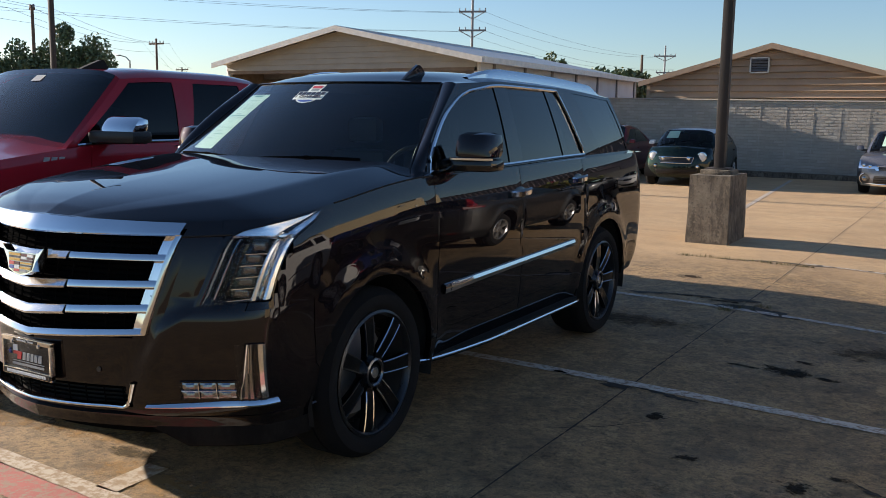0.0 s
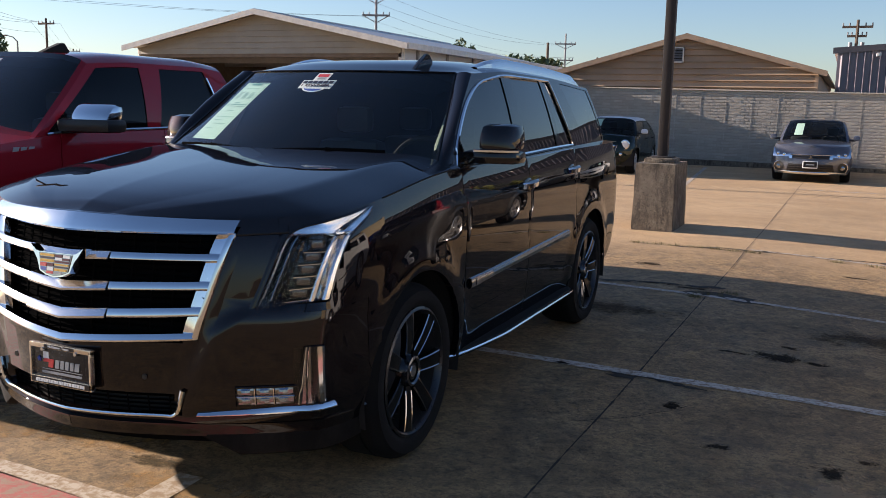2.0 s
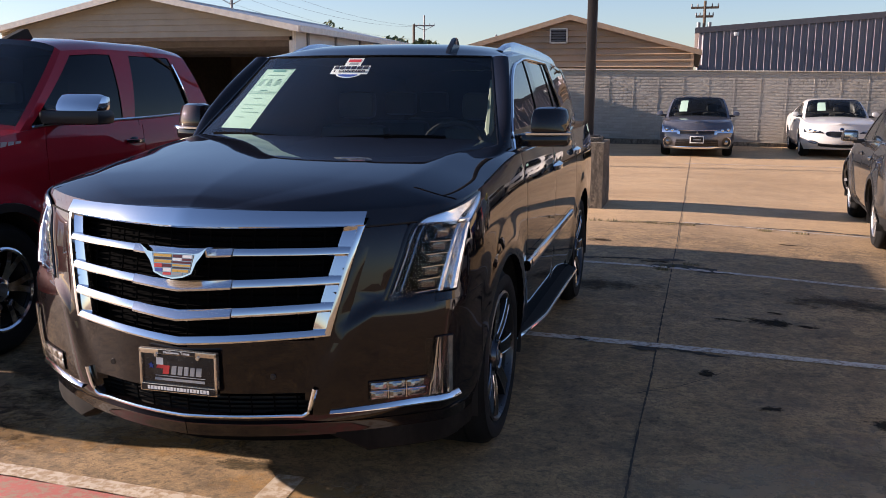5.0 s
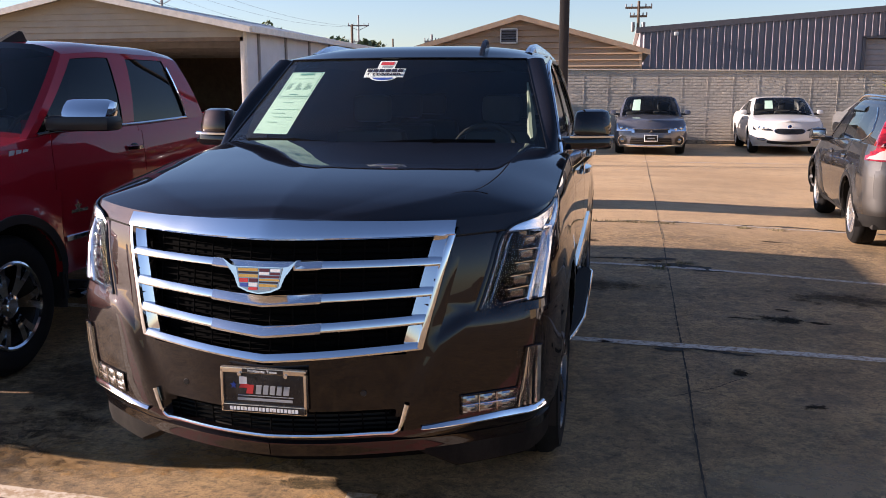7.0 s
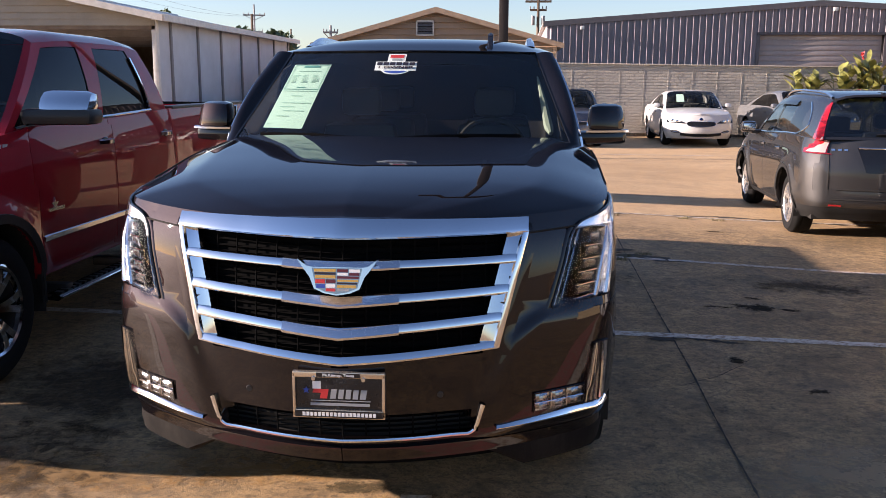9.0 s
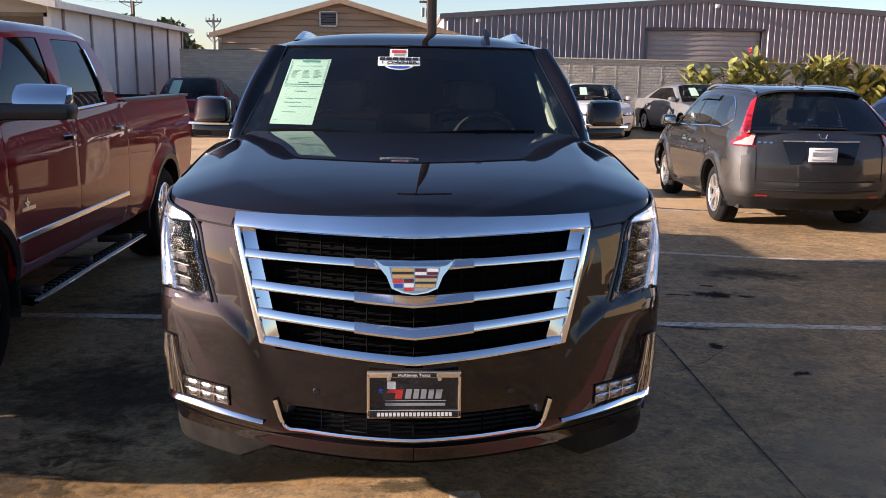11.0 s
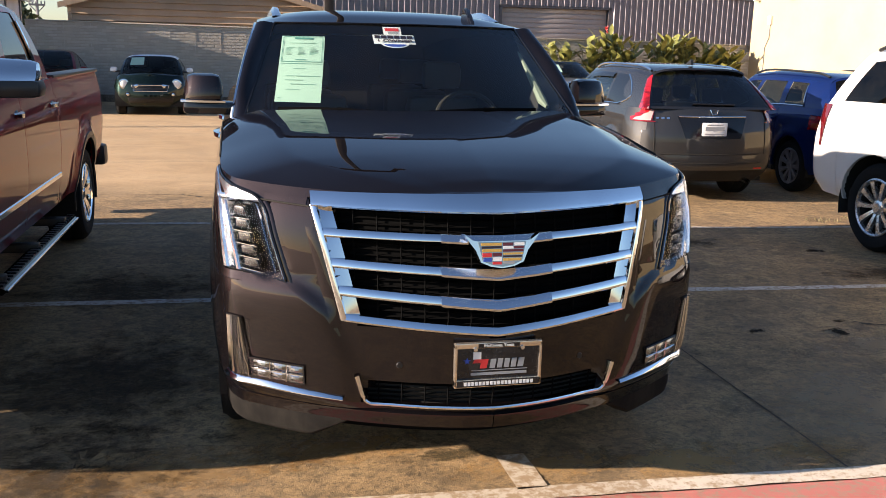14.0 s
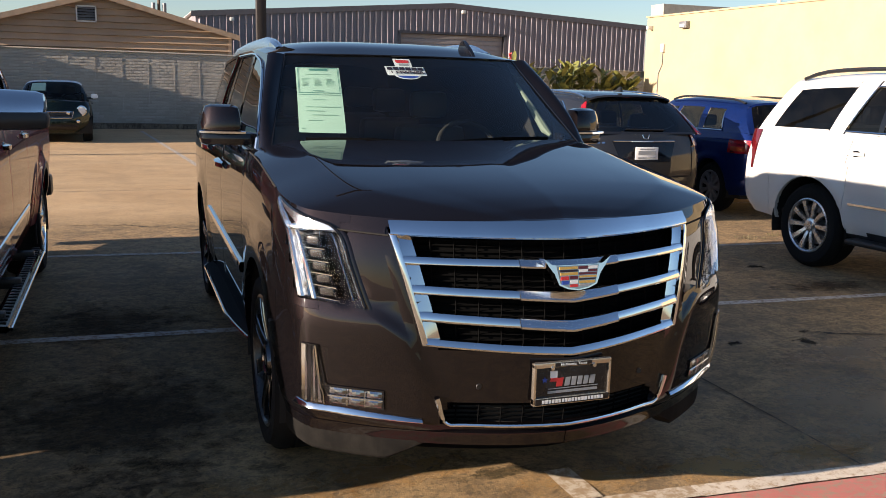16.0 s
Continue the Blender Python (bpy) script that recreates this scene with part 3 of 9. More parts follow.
barn = thing("shed", "open-fronted beige metal shed with a shallow gable roof", "shed", pose(0, 0, 0))
BX0, BX1, BY0, BY1, BEZ, BAX, BAZ = -21.25, -11.95, 22.1, 35.6, 3.22, -16.58, 4.16
part("side_wall", box(BX1 - 0.12, BX1, BY0 + 0.1, BY1, 0, BEZ), M_BARN_WHITE, barn, "white panelled side wall")
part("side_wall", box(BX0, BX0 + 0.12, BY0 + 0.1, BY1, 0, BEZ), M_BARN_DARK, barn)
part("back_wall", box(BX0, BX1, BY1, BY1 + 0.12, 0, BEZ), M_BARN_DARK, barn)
for k in range(7):
    y = BY0 + 0.9 + k * 2.05
    part("batten", box(BX1 - 0.02, BX1 + 0.05, y, y + 0.11, 0, BEZ - 0.08), M_STEEL, barn, "dark upright batten")
part("corner_post", box(BX1 - 0.10, BX1 + 0.04, BY0 - 0.02, BY0 + 0.12, 0, BEZ, 0.01), M_BARN_TRIM, barn)
part("corner_post", box(BX0 - 0.04, BX0 + 0.10, BY0 - 0.02, BY0 + 0.12, 0, BEZ, 0.01), M_BARN_TRIM, barn)
# gable siding in lapped boards
nb = 7
for k in range(nb):
    z0, z1 = 3.0 + k * (BAZ - 3.0) / nb, 3.0 + (k + 1) * (BAZ - 3.0) / nb

    def edge(z, lo, hi):
        t = max(0.0, (z - BEZ) / (BAZ - BEZ))
        return mixv(lo, hi, min(1, t))
    bm = bmesh.new()
    q = [(edge(z0, BX0, BAX), z0), (edge(z0, BX1, BAX), z0), (edge(z1, BX1, BAX) + 0.001, z1), (edge(z1, BX0, BAX) - 0.001, z1)]
    front = [bm.verts.new((x, BY0 - (0.05 if i < 2 else 0.015), z)) for i, (x, z) in enumerate(q)]
    back = [bm.verts.new((x, BY0 + 0.06, z)) for x, z in q]
    bm.faces.new(front)
    for i in range(4):
        bm.faces.new((front[i], front[(i + 1) % 4], back[(i + 1) % 4], back[i]))
    part("siding_board", bm, M_BARN, barn)
for s, x in ((-1, BX0 - 0.35), (1, BX1 + 0.35)):
    ez = BEZ - 0.35 * (BAZ - BEZ) / 4.65
    bm = bmesh.new()
    grid([[Vector((x, y, ez + 0.06)), Vector((BAX, y, BAZ + 0.06))] for y in (BY0 - 0.35, BY1 + 0.3)], bm)
    part("roof", thick(bm, 0.05), M_ROOF, barn, "galvanised metal roof sheet")
    bm = slab([(x, ez - 0.06), (BAX, BAZ - 0.06), (BAX, BAZ + 0.10), (x, ez + 0.10)], 0.05, "Y", BY0 - 0.40)
    part("fascia", bm, M_BARN_TRIM, barn, "pale gable fascia board")
part("eave_trim", box(BX1 + 0.28, BX1 + 0.40, BY0 - 0.35, BY1 + 0.3, BEZ - 0.12, BEZ + 0.04), M_BARN_TRIM, barn)
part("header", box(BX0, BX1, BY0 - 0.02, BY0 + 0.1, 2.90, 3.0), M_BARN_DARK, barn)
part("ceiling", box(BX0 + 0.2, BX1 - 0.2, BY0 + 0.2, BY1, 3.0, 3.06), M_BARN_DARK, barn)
for k in range(4):
    part("rafter", box(BX0 + 0.2, BX1 - 0.2, BY0 + 1.5 + k * 2.5, BY0 + 1.6 + k * 2.5, 2.8, 3.0), M_STEEL, barn)

brown = thing("brown_building", "low tan metal-sided building with a gable and vent", "building", pose(0, 0, 0))
HX0, HX1, HY, HEZ, HAX, HAZ = -9.05, -1.55, 28.15, 2.80, -5.30, 3.83
part("wall", box(HX0, HX1, HY + 0.06, HY + 18, 0, HEZ - 0.02), M_BROWN, brown)
nb = 11
for k in range(nb):
    z0, z1 = 1.75 + k * (HAZ - 1.75) / nb, 1.75 + (k + 1) * (HAZ - 1.75) / nb

    def edge2(z, lo):
        return mixv(lo, HAX, min(1, max(0.0, (z - HEZ) / (HAZ - HEZ))))
    zs = [z0, z0 + 0.02, z0 + 0.05, z1]
    ys = [HY + 0.03, HY - 0.065, HY - 0.035, HY + 0.01]
    rows = [[Vector((edge2(z, HX0) - 0.001, y, z)), Vector((edge2(z, HX1) + 0.001, y, z))] for z, y in zip(zs, ys)]
    part("siding_board", thick(grid(rows), 0.01), M_BROWN, brown)
part("gable_core", slab([(HX0, 0), (HX1, 0), (HX1, HEZ), (HAX, HAZ), (HX0, HEZ)], 0.04, "Y", HY + 0.05), M_BROWN, brown)
for x in (HX0 - 0.25, HX1 + 0.25):
    ez = HEZ - 0.25 * (HAZ - HEZ) / 3.75
    bm = grid([[Vector((x, y, ez + 0.05)), Vector((HAX, y, HAZ + 0.05))] for y in (HY - 0.2, HY + 18)])
    part("roof", thick(bm, 0.05), M_BROWN_TRIM, brown)
    part("fascia", slab([(x, ez - 0.07), (HAX, HAZ - 0.07), (HAX, HAZ + 0.09), (x, ez + 0.09)], 0.05, "Y", HY - 0.24), M_BROWN_TRIM, brown)
for x in (HX0 - 0.02, HX1 - 0.08):
    part("corner_trim", box(x, x + 0.10, HY - 0.06, HY + 0.05, 1.7, HEZ), M_BROWN_TRIM, brown)
vent = part("vent", box(-5.93, -5.37, HY - 0.07, HY - 0.04, 3.05, 3.52), M_DARK, brown, "square white louvred gable vent")
for x0, x1, z0, z1 in ((-5.93, -5.37, 3.48, 3.52), (-5.93, -5.37, 3.05, 3.09), (-5.93, -5.89, 3.05, 3.52), (-5.41, -5.37, 3.05, 3.52)):
    part("vent_frame", box(x0, x1, HY - 0.12, HY - 0.05, z0, z1), M_BARN_TRIM, vent)
for k in range(5):
    bm = grid([[Vector((x, HY - 0.12, 3.11 + k * 0.078)), Vector((x, HY - 0.06, 3.17 + k * 0.078))] for x in (-5.89, -5.41)])
    part("louvre", thick(bm, 0.008), M_STEEL, vent)

metal = thing("warehouse", "large purple-grey ribbed metal warehouse with a roller door", "warehouse", pose(0, 0, 0))
WX0, WX1, WY, WEZ0, WEZ1, WAX, WAZ = -1.35, 23.0, 44.0, 4.42, 4.70, 11.4, 5.38
for x0, x1 in ((WX0, 8.7), (14.4, WX1)):
    part("wall", slab([(x0, 0), (x1, 0), (x1, mixv(WEZ0, WAZ, min(1, (x1 - WX0) / (WAX - WX0))) if x1 < WAX else WEZ1), *([(WAX, WAZ - 0.02)] if x0 < WAX < x1 else []),
                       (x0, WEZ0 if x0 < WAX else mixv(WEZ1, WAZ, (WX1 - x0) / (WX1 - WAX)))], 0.1, "Y", WY), M_METAL, metal)
part("wall", slab([(8.7, 3.9), (14.4, 3.9), (14.4, mixv(WEZ1, WAZ, (WX1 - 14.4) / (WX1 - WAX))), (WAX, WAZ), (8.7, mixv(WEZ0, WAZ, (8.7 - WX0) / (WAX - WX0)))], 0.1, "Y", WY), M_METAL, metal)
part("side_wall", box(WX0, WX0 + 0.1, WY + 0.1, WY + 30, 0, WEZ0), M_METAL, metal)
door = part("roller_door", box(8.7, 14.4, WY + 0.25, WY + 0.3, 0, 3.9), M_ROLL, metal, "closed grey roller door")
for k in range(16):
    part("slat", box(8.72, 14.38, WY + 0.215, WY + 0.25, k * 0.244 + 0.02, k * 0.244 + 0.225, 0.01), M_ROLL, door)
for x0, x1 in ((8.55, 8.7), (14.4, 14.55)):
    part("jamb", box(x0, x1, WY - 0.05, WY + 0.25, 0, 3.95), M_METAL_TRIM, metal)
part("lintel", box(8.55, 14.55, WY - 0.05, WY + 0.25, 3.9, 4.02), M_METAL_TRIM, metal)
x = WX0 + 0.2
while x < WX1:
    top = mixv(WEZ0, WAZ, (x - WX0) / (WAX - WX0)) if x < WAX else mixv(WEZ1, WAZ, (WX1 - x) / (WX1 - WAX))
    z0 = 4.02 if 8.5 < x < 14.6 else 0
    part("rib", slab([(x - 0.070, WY), (x + 0.012, WY), (x + 0.008, WY - 0.11), (x - 0.012, WY - 0.11)], top - 0.1 - z0, "Z", z0), M_METAL, metal)
    x += 0.305
for xa, za, xb, zb in ((WX0 - 0.2, WEZ0, WAX, WAZ), (WAX, WAZ, WX1 + 0.2, WEZ1)):
    part("fascia", slab([(xa, za - 0.16), (xb, zb - 0.16), (xb, zb + 0.1), (xa, za + 0.1)], 0.15, "Y", WY - 0.12), M_METAL_TRIM, metal)
    part("roof", thick(grid([[Vector((xa, y, za + 0.08)), Vector((xb, y, zb + 0.08))] for y in (WY, WY + 30)]), 0.05), M_ROOF, metal)
for x, z in ((0.3, 4.2), (12.0, 5.05)):
    lamp = part("flood_lamp", box(x - 0.10, x + 0.10, WY - 0.35, WY - 0.15, z - 0.08, z + 0.08, 0.03), M_BARN_TRIM, metal, "small white flood lamp")
    part("arm", box(x - 0.02, x + 0.02, WY - 0.2, WY - 0.05, z - 0.03, z + 0.03), M_STEEL, lamp)

cream = thing("cream_building", "cream stucco building side with a flat parapet roof", "building", pose(0, 0, 0))
CX = 12.7
part("wall", box(CX, CX + 12, -2.0, 27.4, 0, 3.92), M_CREAM, cream)
part("coping", box(CX - 0.04, CX + 12.05, -2.05, 27.45, 3.92, 3.97), M_CREAM, cream)
part("upper_wall", box(CX + 0.1, CX + 4.5, 26.6, 27.38, 3.97, 4.35), M_MORTAR, cream)
lampbox = part("wall_pack", box(CX - 0.16, CX, 24.85, 25.25, 3.47, 3.68, 0.02), M_STEEL, cream, "bronze wall pack light")
part("lens", box(CX - 0.18, CX - 0.155, 24.9, 25.2, 3.49, 3.60, 0.01), M_PRINT_GREY, lampbox)
part("junction_box", box(CX - 0.08, CX, 26.2, 26.38, 2.72, 3.0, 0.01), M_BARN_TRIM, cream, "small grey junction box")
part("conduit", tube([(CX - 0.02, 26.3, 2.72), (CX - 0.02, 26.3, 2.3), (CX - 0.02, 26.5, 2.0), (CX - 0.02, 26.5, 1.2)], 0.015), M_STEEL, cream)
part("camera_bracket", box(CX - 0.22, CX, 27.0, 27.12, 3.5, 3.62, 0.02), M_BARN_TRIM, cream)
part("vent_pipe", tube([(CX + 1.5, 22.5, 3.9), (CX + 1.5, 22.5, 4.6)], 0.06), M_BARN_TRIM, cream)

far_wall = thing("far_wall", "distant sunlit tan brick wall beyond the shed", "wall", pose(0, 0, 0), kind="structure")
part("core", box(-25, -9.0, 37.0, 37.2, 0, 2.3), M_BLOCK, far_wall)

# lamp post on its pier
pier = thing("lamp_post", "dark brown square lamp post on a weathered concrete pier", "lamp post", pose(-2.92, 12.35, 0))
bm = box(-0.265, 0.265, -0.50, 0.50, 0, 0.90)
bmesh.ops.subdivide_edges(bm, edges=bm.edges[:], cuts=9, use_grid_fill=True)
for v in bm.verts:
    k = noise.noise(v.co * 3.1) * 0.004 + noise.noise(v.co * 11.0) * 0.006
    v.co.x += k * (1 if v.co.x > 0 else -1)
    v.co.y += noise.noise(v.co * 4.3 + Vector((5, 0, 0))) * 0.005
    v.co.x *= 1.03 - 0.05 * v.co.z
    v.co.y *= 1.03 - 0.05 * v.co.z
part("pier", bm, M_PIER, pier, "rough stained concrete pier", 60)
part("cap", box(-0.20, 0.20, -0.25, 0.25, 0.88, 0.965, 0.02), M_PIER, pier)
part("base_plate", box(-0.15, 0.15, -0.15, 0.15, 0.955, 0.985, 0.005), M_POLE, pier)
part("pole", box(-0.066, 0.066, -0.066, 0.066, 0.975, 9.0, 0.012), M_POLE, pier)
part("head", box(-0.9, 0.9, -0.22, 0.22, 8.95, 9.15, 0.03), M_POLE, pier)


# ---- vehicles ----
class Car:
    """The forms of one vehicle: local y runs from the nose to the tail, x is lateral, z is up."""

    def __init__(self, length, hubs, r, arch, swell, y_cowl, z_cowl, y_rf, y_rr, y_db,
                 bow=0.3, rf=0.12, rfl=0.28, bowr=0.1, rr=0.14, rrl=0.22, nF=14, nC=8, nS=110, nV=24, crown=0.05, gh_in=0.05, bulge=0.02, roof_bow=0.1, cowl_bow=0.22, drop=0.07):
        self.length, self.hubs, self.r, self.arch, self.swell, self.y_cowl = length, hubs, r, arch, swell, y_cowl
        self.z_cowl, self.y_rf, self.y_rr, self.y_db, self.bow, self.rf = z_cowl, y_rf, y_rr, y_db, bow, rf
        self.rfl, self.bowr, self.rr, self.rrl, self.nF, self.nC = rfl, bowr, rr, rrl, nF, nC
        self.nS, self.nV, self.crown, self.gh_in, self.bulge, self.roof_bow = nS, nV, crown, gh_in, bulge, roof_bow
        self.cowl_bow, self.drop = cowl_bow, drop
        self.n = nF + nC + nS + nC + nF
        self.kept = {}

    def front(self, x, w):
        """How far the nose falls back at a lateral place."""
        return self.bow * (x / w) ** 2

    def half(self, v):
        """Half the plan outline at the height share v, from nose centre to tail centre."""
        w, fy, ry = self.w(v), self.fy(v), self.ry(v)
        pts = []
        xr = w - self.rf
        for i in range(self.nF):
            x = xr * i / self.nF
            pts.append((x, fy + self.front(x, w)))
        y0 = fy + self.bow * (xr / w) ** 2
        s = 2 * self.bow * xr / w / w
        for i in range(self.nC):
            t = i / self.nC
            a, b, c = (xr, y0), (w, y0 + s * self.rf), (w, y0 + s * self.rf + self.rfl)
            pts.append(tuple((1 - t) ** 2 * a[k] + 2 * t * (1 - t) * b[k] + t * t * c[k] for k in (0, 1)))
        ya = y0 + s * self.rf + self.rfl
        yb = ry - self.bowr - self.rrl
        for i in range(self.nS):
            pts.append((w, mixv(ya, yb, i / self.nS)))
        for i in range(self.nC):
            t = i / self.nC
            a, b, c = (w, yb), (w, ry - self.bowr * 0.9), (w - self.rr, ry - self.bowr * 0.7)
            pts.append(tuple((1 - t) ** 2 * a[k] + 2 * t * (1 - t) * b[k] + t * t * c[k] for k in (0, 1)))
        for i in range(self.nF + 1):
            t = i / self.nF
            x = (w - self.rr) * (1 - t)
            pts.append((x, ry - self.bowr * 0.7 * (1 - t) ** 2))
        return pts

    def pt(self, i, v, side=1):
        x, y = self._rows(v)[i]
        x *= self.plan(y)
        z = mixv(self.zb(y), self.zt(y), v)
        x += self.flare(y, z) if x > 0.4 else 0
        return Vector((side * x, y, z))

    def _rows(self, v):
        if v not in self.kept:
            self.kept[v] = self.half(v)
        return self.kept[v]

    def plan(self, y):
        return 1.0

    def flare(self, y, z):
        """Wheel arch swell."""
        f = 0.0
        for hy in self.hubs:
            d = math.hypot(y - hy, z - self.r) / self.arch
            f += self.swell * math.exp(-((d - 1.06) / 0.16) ** 2) * (1 if z > self.r * 0.5 else 0.4)
        return f

    def side_x(self, y, z):
        """Half-width of the lower body at a point of the flank."""
        zb, zt = self.zb(y), self.zt(y)
        v = min(1, max(0, (z - zb) / (zt - zb)))
        return self.w(v) * self.plan(y) + self.flare(y, z)

    def nose_y(self, x, z):
        """Where the nose surface lies at a lateral place and height."""
        zb, zt = self.zb(self.fy(0.5)), self.zt(self.fy(0.5))
        v = min(1, max(0, (z - zb) / (zt - zb)))
        w = self.w(v)
        return self.fy(v) + self.front(abs(x), w)

    def belt(self, y):
        return self.w(1.0) * self.plan(y) - self.gh_in

    # glasshouse lines
    def glass_side(self, y_b, y_t, v, side=1):
        b = Vector((self.belt(y_b), y_b, self.zt(y_b)))
        t = Vector((self.wr(y_t), y_t, self.roof_z(y_t) - self.drop))
        p = b + (t - b) * v
        p.x += self.bulge * 4 * v * (1 - v)
        return Vector((side * p.x, p.y, p.z))

    def shield(self, a, v):
        xb = self.belt(self.y_cowl + self.cowl_bow)
        b = Vector((a * xb, self.y_cowl + self.cowl_bow * a * a, mixv(self.z_cowl, self.zt(self.y_cowl + self.cowl_bow), a * a)))
        yt = self.y_rf + self.roof_bow * a * a
        t = Vector((a * self.wr(yt), yt, self.roof_z(yt) + self.crown * (1 - abs(a) ** 3.2) - self.drop * abs(a) ** 12))
        p = b + (t - b) * v
        k = 4 * v * (1 - v)
        p.y -= 0.03 * k * (1 - a**4)
        p.z += 0.02 * k * (1 - a**4)
        p.x += self.bulge * k * a**3
        return p

    def rear(self, a, v):
        b = Vector((a * self.belt(self.y_db), self.y_db - 0.06 * a * a, self.zt(self.y_db)))
        yt = self.y_rr - 0.05 * a * a
        t = Vector((a * self.wr(yt), yt, self.roof_z(yt) + self.crown * (1 - abs(a) ** 3.2) - self.drop * abs(a) ** 12))
        p = b + (t - b) * v
        k = 4 * v * (1 - v)
        p.y += 0.03 * k * (1 - a**4)
        p.x += self.bulge * k * a**3
        return p

    # builders
    def build_shell(self, root, paint, seams, skip=lambda c: False, lower=None):
        """The lower body in separate panels. seams: (name, y from, y to, z from, z to) tried in order."""
        for side in (1, -1):
            rows = [[self.pt(i, v / self.nV, side) for i in range(self.n + 1)] for v in range(self.nV + 1)]
            for r in rows:
                for p in r:
                    for hy in self.hubs:
                        if abs(p.x) < 0.45 * self.w(0.5):
                            continue
                        d = math.hypot(p.y - hy, p.z - self.r)
                        if abs(d - self.arch) < 0.030 and d > 0.01:
                            k = self.arch / d
                            p.y, p.z = hy + (p.y - hy) * k, self.r + (p.z - self.r) * k
            piles = {}
            for v in range(self.nV):
                for i in range(self.n):
                    q = (rows[v][i], rows[v][i + 1], rows[v + 1][i + 1], rows[v + 1][i])
                    c = (q[0] + q[1] + q[2] + q[3]) / 4
                    if abs(c.x) > 0.45 * self.w(0.5) and any(math.hypot(c.y - hy, c.z - self.r) < self.arch - 0.003 for hy in self.hubs):
                        continue
                    if skip(c):
                        continue
                    name = next(s[0] for s in seams if s[1] <= c.y <= s[2] and s[3] <= c.z <= s[4])
                    piles.setdefault(name, []).append(((v, i), (v, i + 1), (v + 1, i + 1), (v + 1, i)))
            use = {}
            for name, fs in piles.items():
                for f in fs:
                    for k in f:
                        use.setdefault(k, set()).add(name)
            for name, fs in piles.items():
                bm, vs = bmesh.new(), {}
                ks = {k for f in fs for k in f}
                mid = sum((rows[a][b] for a, b in ks), Vector()) / len(ks)
                for a, b in ks:
                    p = rows[a][b].copy()
                    if len(use[(a, b)]) > 1:
                        d = mid - p
                        p.y += 0.003 * (1 if d.y > 0 else -1) if abs(d.y) > abs(d.z) * 0.4 else 0
                        p.x *= 0.999
                    vs[(a, b)] = bm.verts.new(p)
                for f in fs:
                    bm.faces.new([vs[k] for k in f])
                edge = [e for e in bm.edges if e.is_boundary]
                r = bmesh.ops.extrude_edge_only(bm, edges=edge)["geom"]
                for g in r:
                    if isinstance(g, bmesh.types.BMVert):
                        g.co.x -= side * 0.03 * (1 if abs(g.co.x) > 0.3 else 0)
                        g.co.y += 0.025 if g.co.y < 0.7 else -0.02 if g.co.y > self.length - 0.5 else 0
                mat = paint if not lower or name not in lower else lower[name]
                part(name, bm, mat, root, sharp=40)
            # dark inner skin behind the shut lines
            bm = grid([[Vector((p.x * 0.955, min(max(p.y, 0.20 + 0.45 * p.x ** 2), self.length - 0.12), p.z)) for p in rows[v]] for v in range(0, self.nV + 1, 4)])
            drop = [f for f in bm.faces if any(math.hypot(f.calc_center_median().y - hy, f.calc_center_median().z - self.r) < self.arch + 0.05 for hy in self.hubs)]
            bmesh.ops.delete(bm, geom=drop, context="FACES")
            part("inner_skin", bm, M_DARK, root)

    def cap(self, root, name, i0, i1, material, z_of=None, cols=24, label=""):
        rows = []
        for i in range(i0, i1 + 1):
            l = self.pt(i, 1.0, 1)
            row = []
            for c in range(cols + 1):
                a = -1 + 2 * c / cols
                p = Vector((l.x * a, l.y, l.z))
                p.z += (z_of or (lambda a, y: self.crown * (1 - a * a)))(a, l.y)
                row.append(p)
            rows.append(row)
        bm = grid(rows)
        bmesh.ops.remove_doubles(bm, verts=bm.verts[:], dist=1e-5)
        return part(name, bm, material, root, label)

    def index_at(self, y):
        rows = self._rows(1.0)
        return min(range(self.nF + self.nC, self.n - self.nF), key=lambda i: abs(rows[i][1] - y))

    def patch(self, root, name, u0, u1, v0, v1, material, side=1, out=0.0, nu=10, nv=10, label="", deep=0.0, round_=0.0):
        """A panel of the glasshouse side: u0 and u1 are (y at belt, y at roof) pairs."""
        rows = []
        for j in range(nv + 1):
            v = mixv(v0, v1, j / nv)
            row = []
            for i in range(nu + 1):
                t = i / nu
                p = self.glass_side(mixv(u0[0], u1[0], t), mixv(u0[1], u1[1], t), v, side)
                p.x += side * out
                row.append(p)
            rows.append(row)
        bm = grid(rows)
        if deep:
            thick(bm, deep)
        return part(name, bm, material, root, label)

    def front_patch(self, root, name, a0, a1, v0, v1, material, f=None, out=0.0, nu=14, nv=10, label=""):
        f = f or self.shield
        rows = [[f(mixv(a0, a1, i / nu), mixv(v0, v1, j / nv)) + Vector((0, -out if f == self.shield else out, out * 0.5)) for i in range(nu + 1)] for j in range(nv + 1)]
        return part(name, grid(rows), material, root, label)

    def roof(self, root, material, label=""):
        rows = []
        n, m = 28, 26
        for j in range(m + 1):
            s = j / m
            row = []
            for i in range(n + 1):
                a = -1 + 2 * i / n
                y = mixv(self.y_rf + self.roof_bow * a * a, self.y_rr - 0.05 * a * a, s)
                row.append(Vector((a * self.wr(y), y, self.roof_z(y) + self.crown * (1 - abs(a) ** 3.2) - self.drop * abs(a) ** 12)))
            rows.append(row)
        return part("roof", grid(rows), material, root, label)

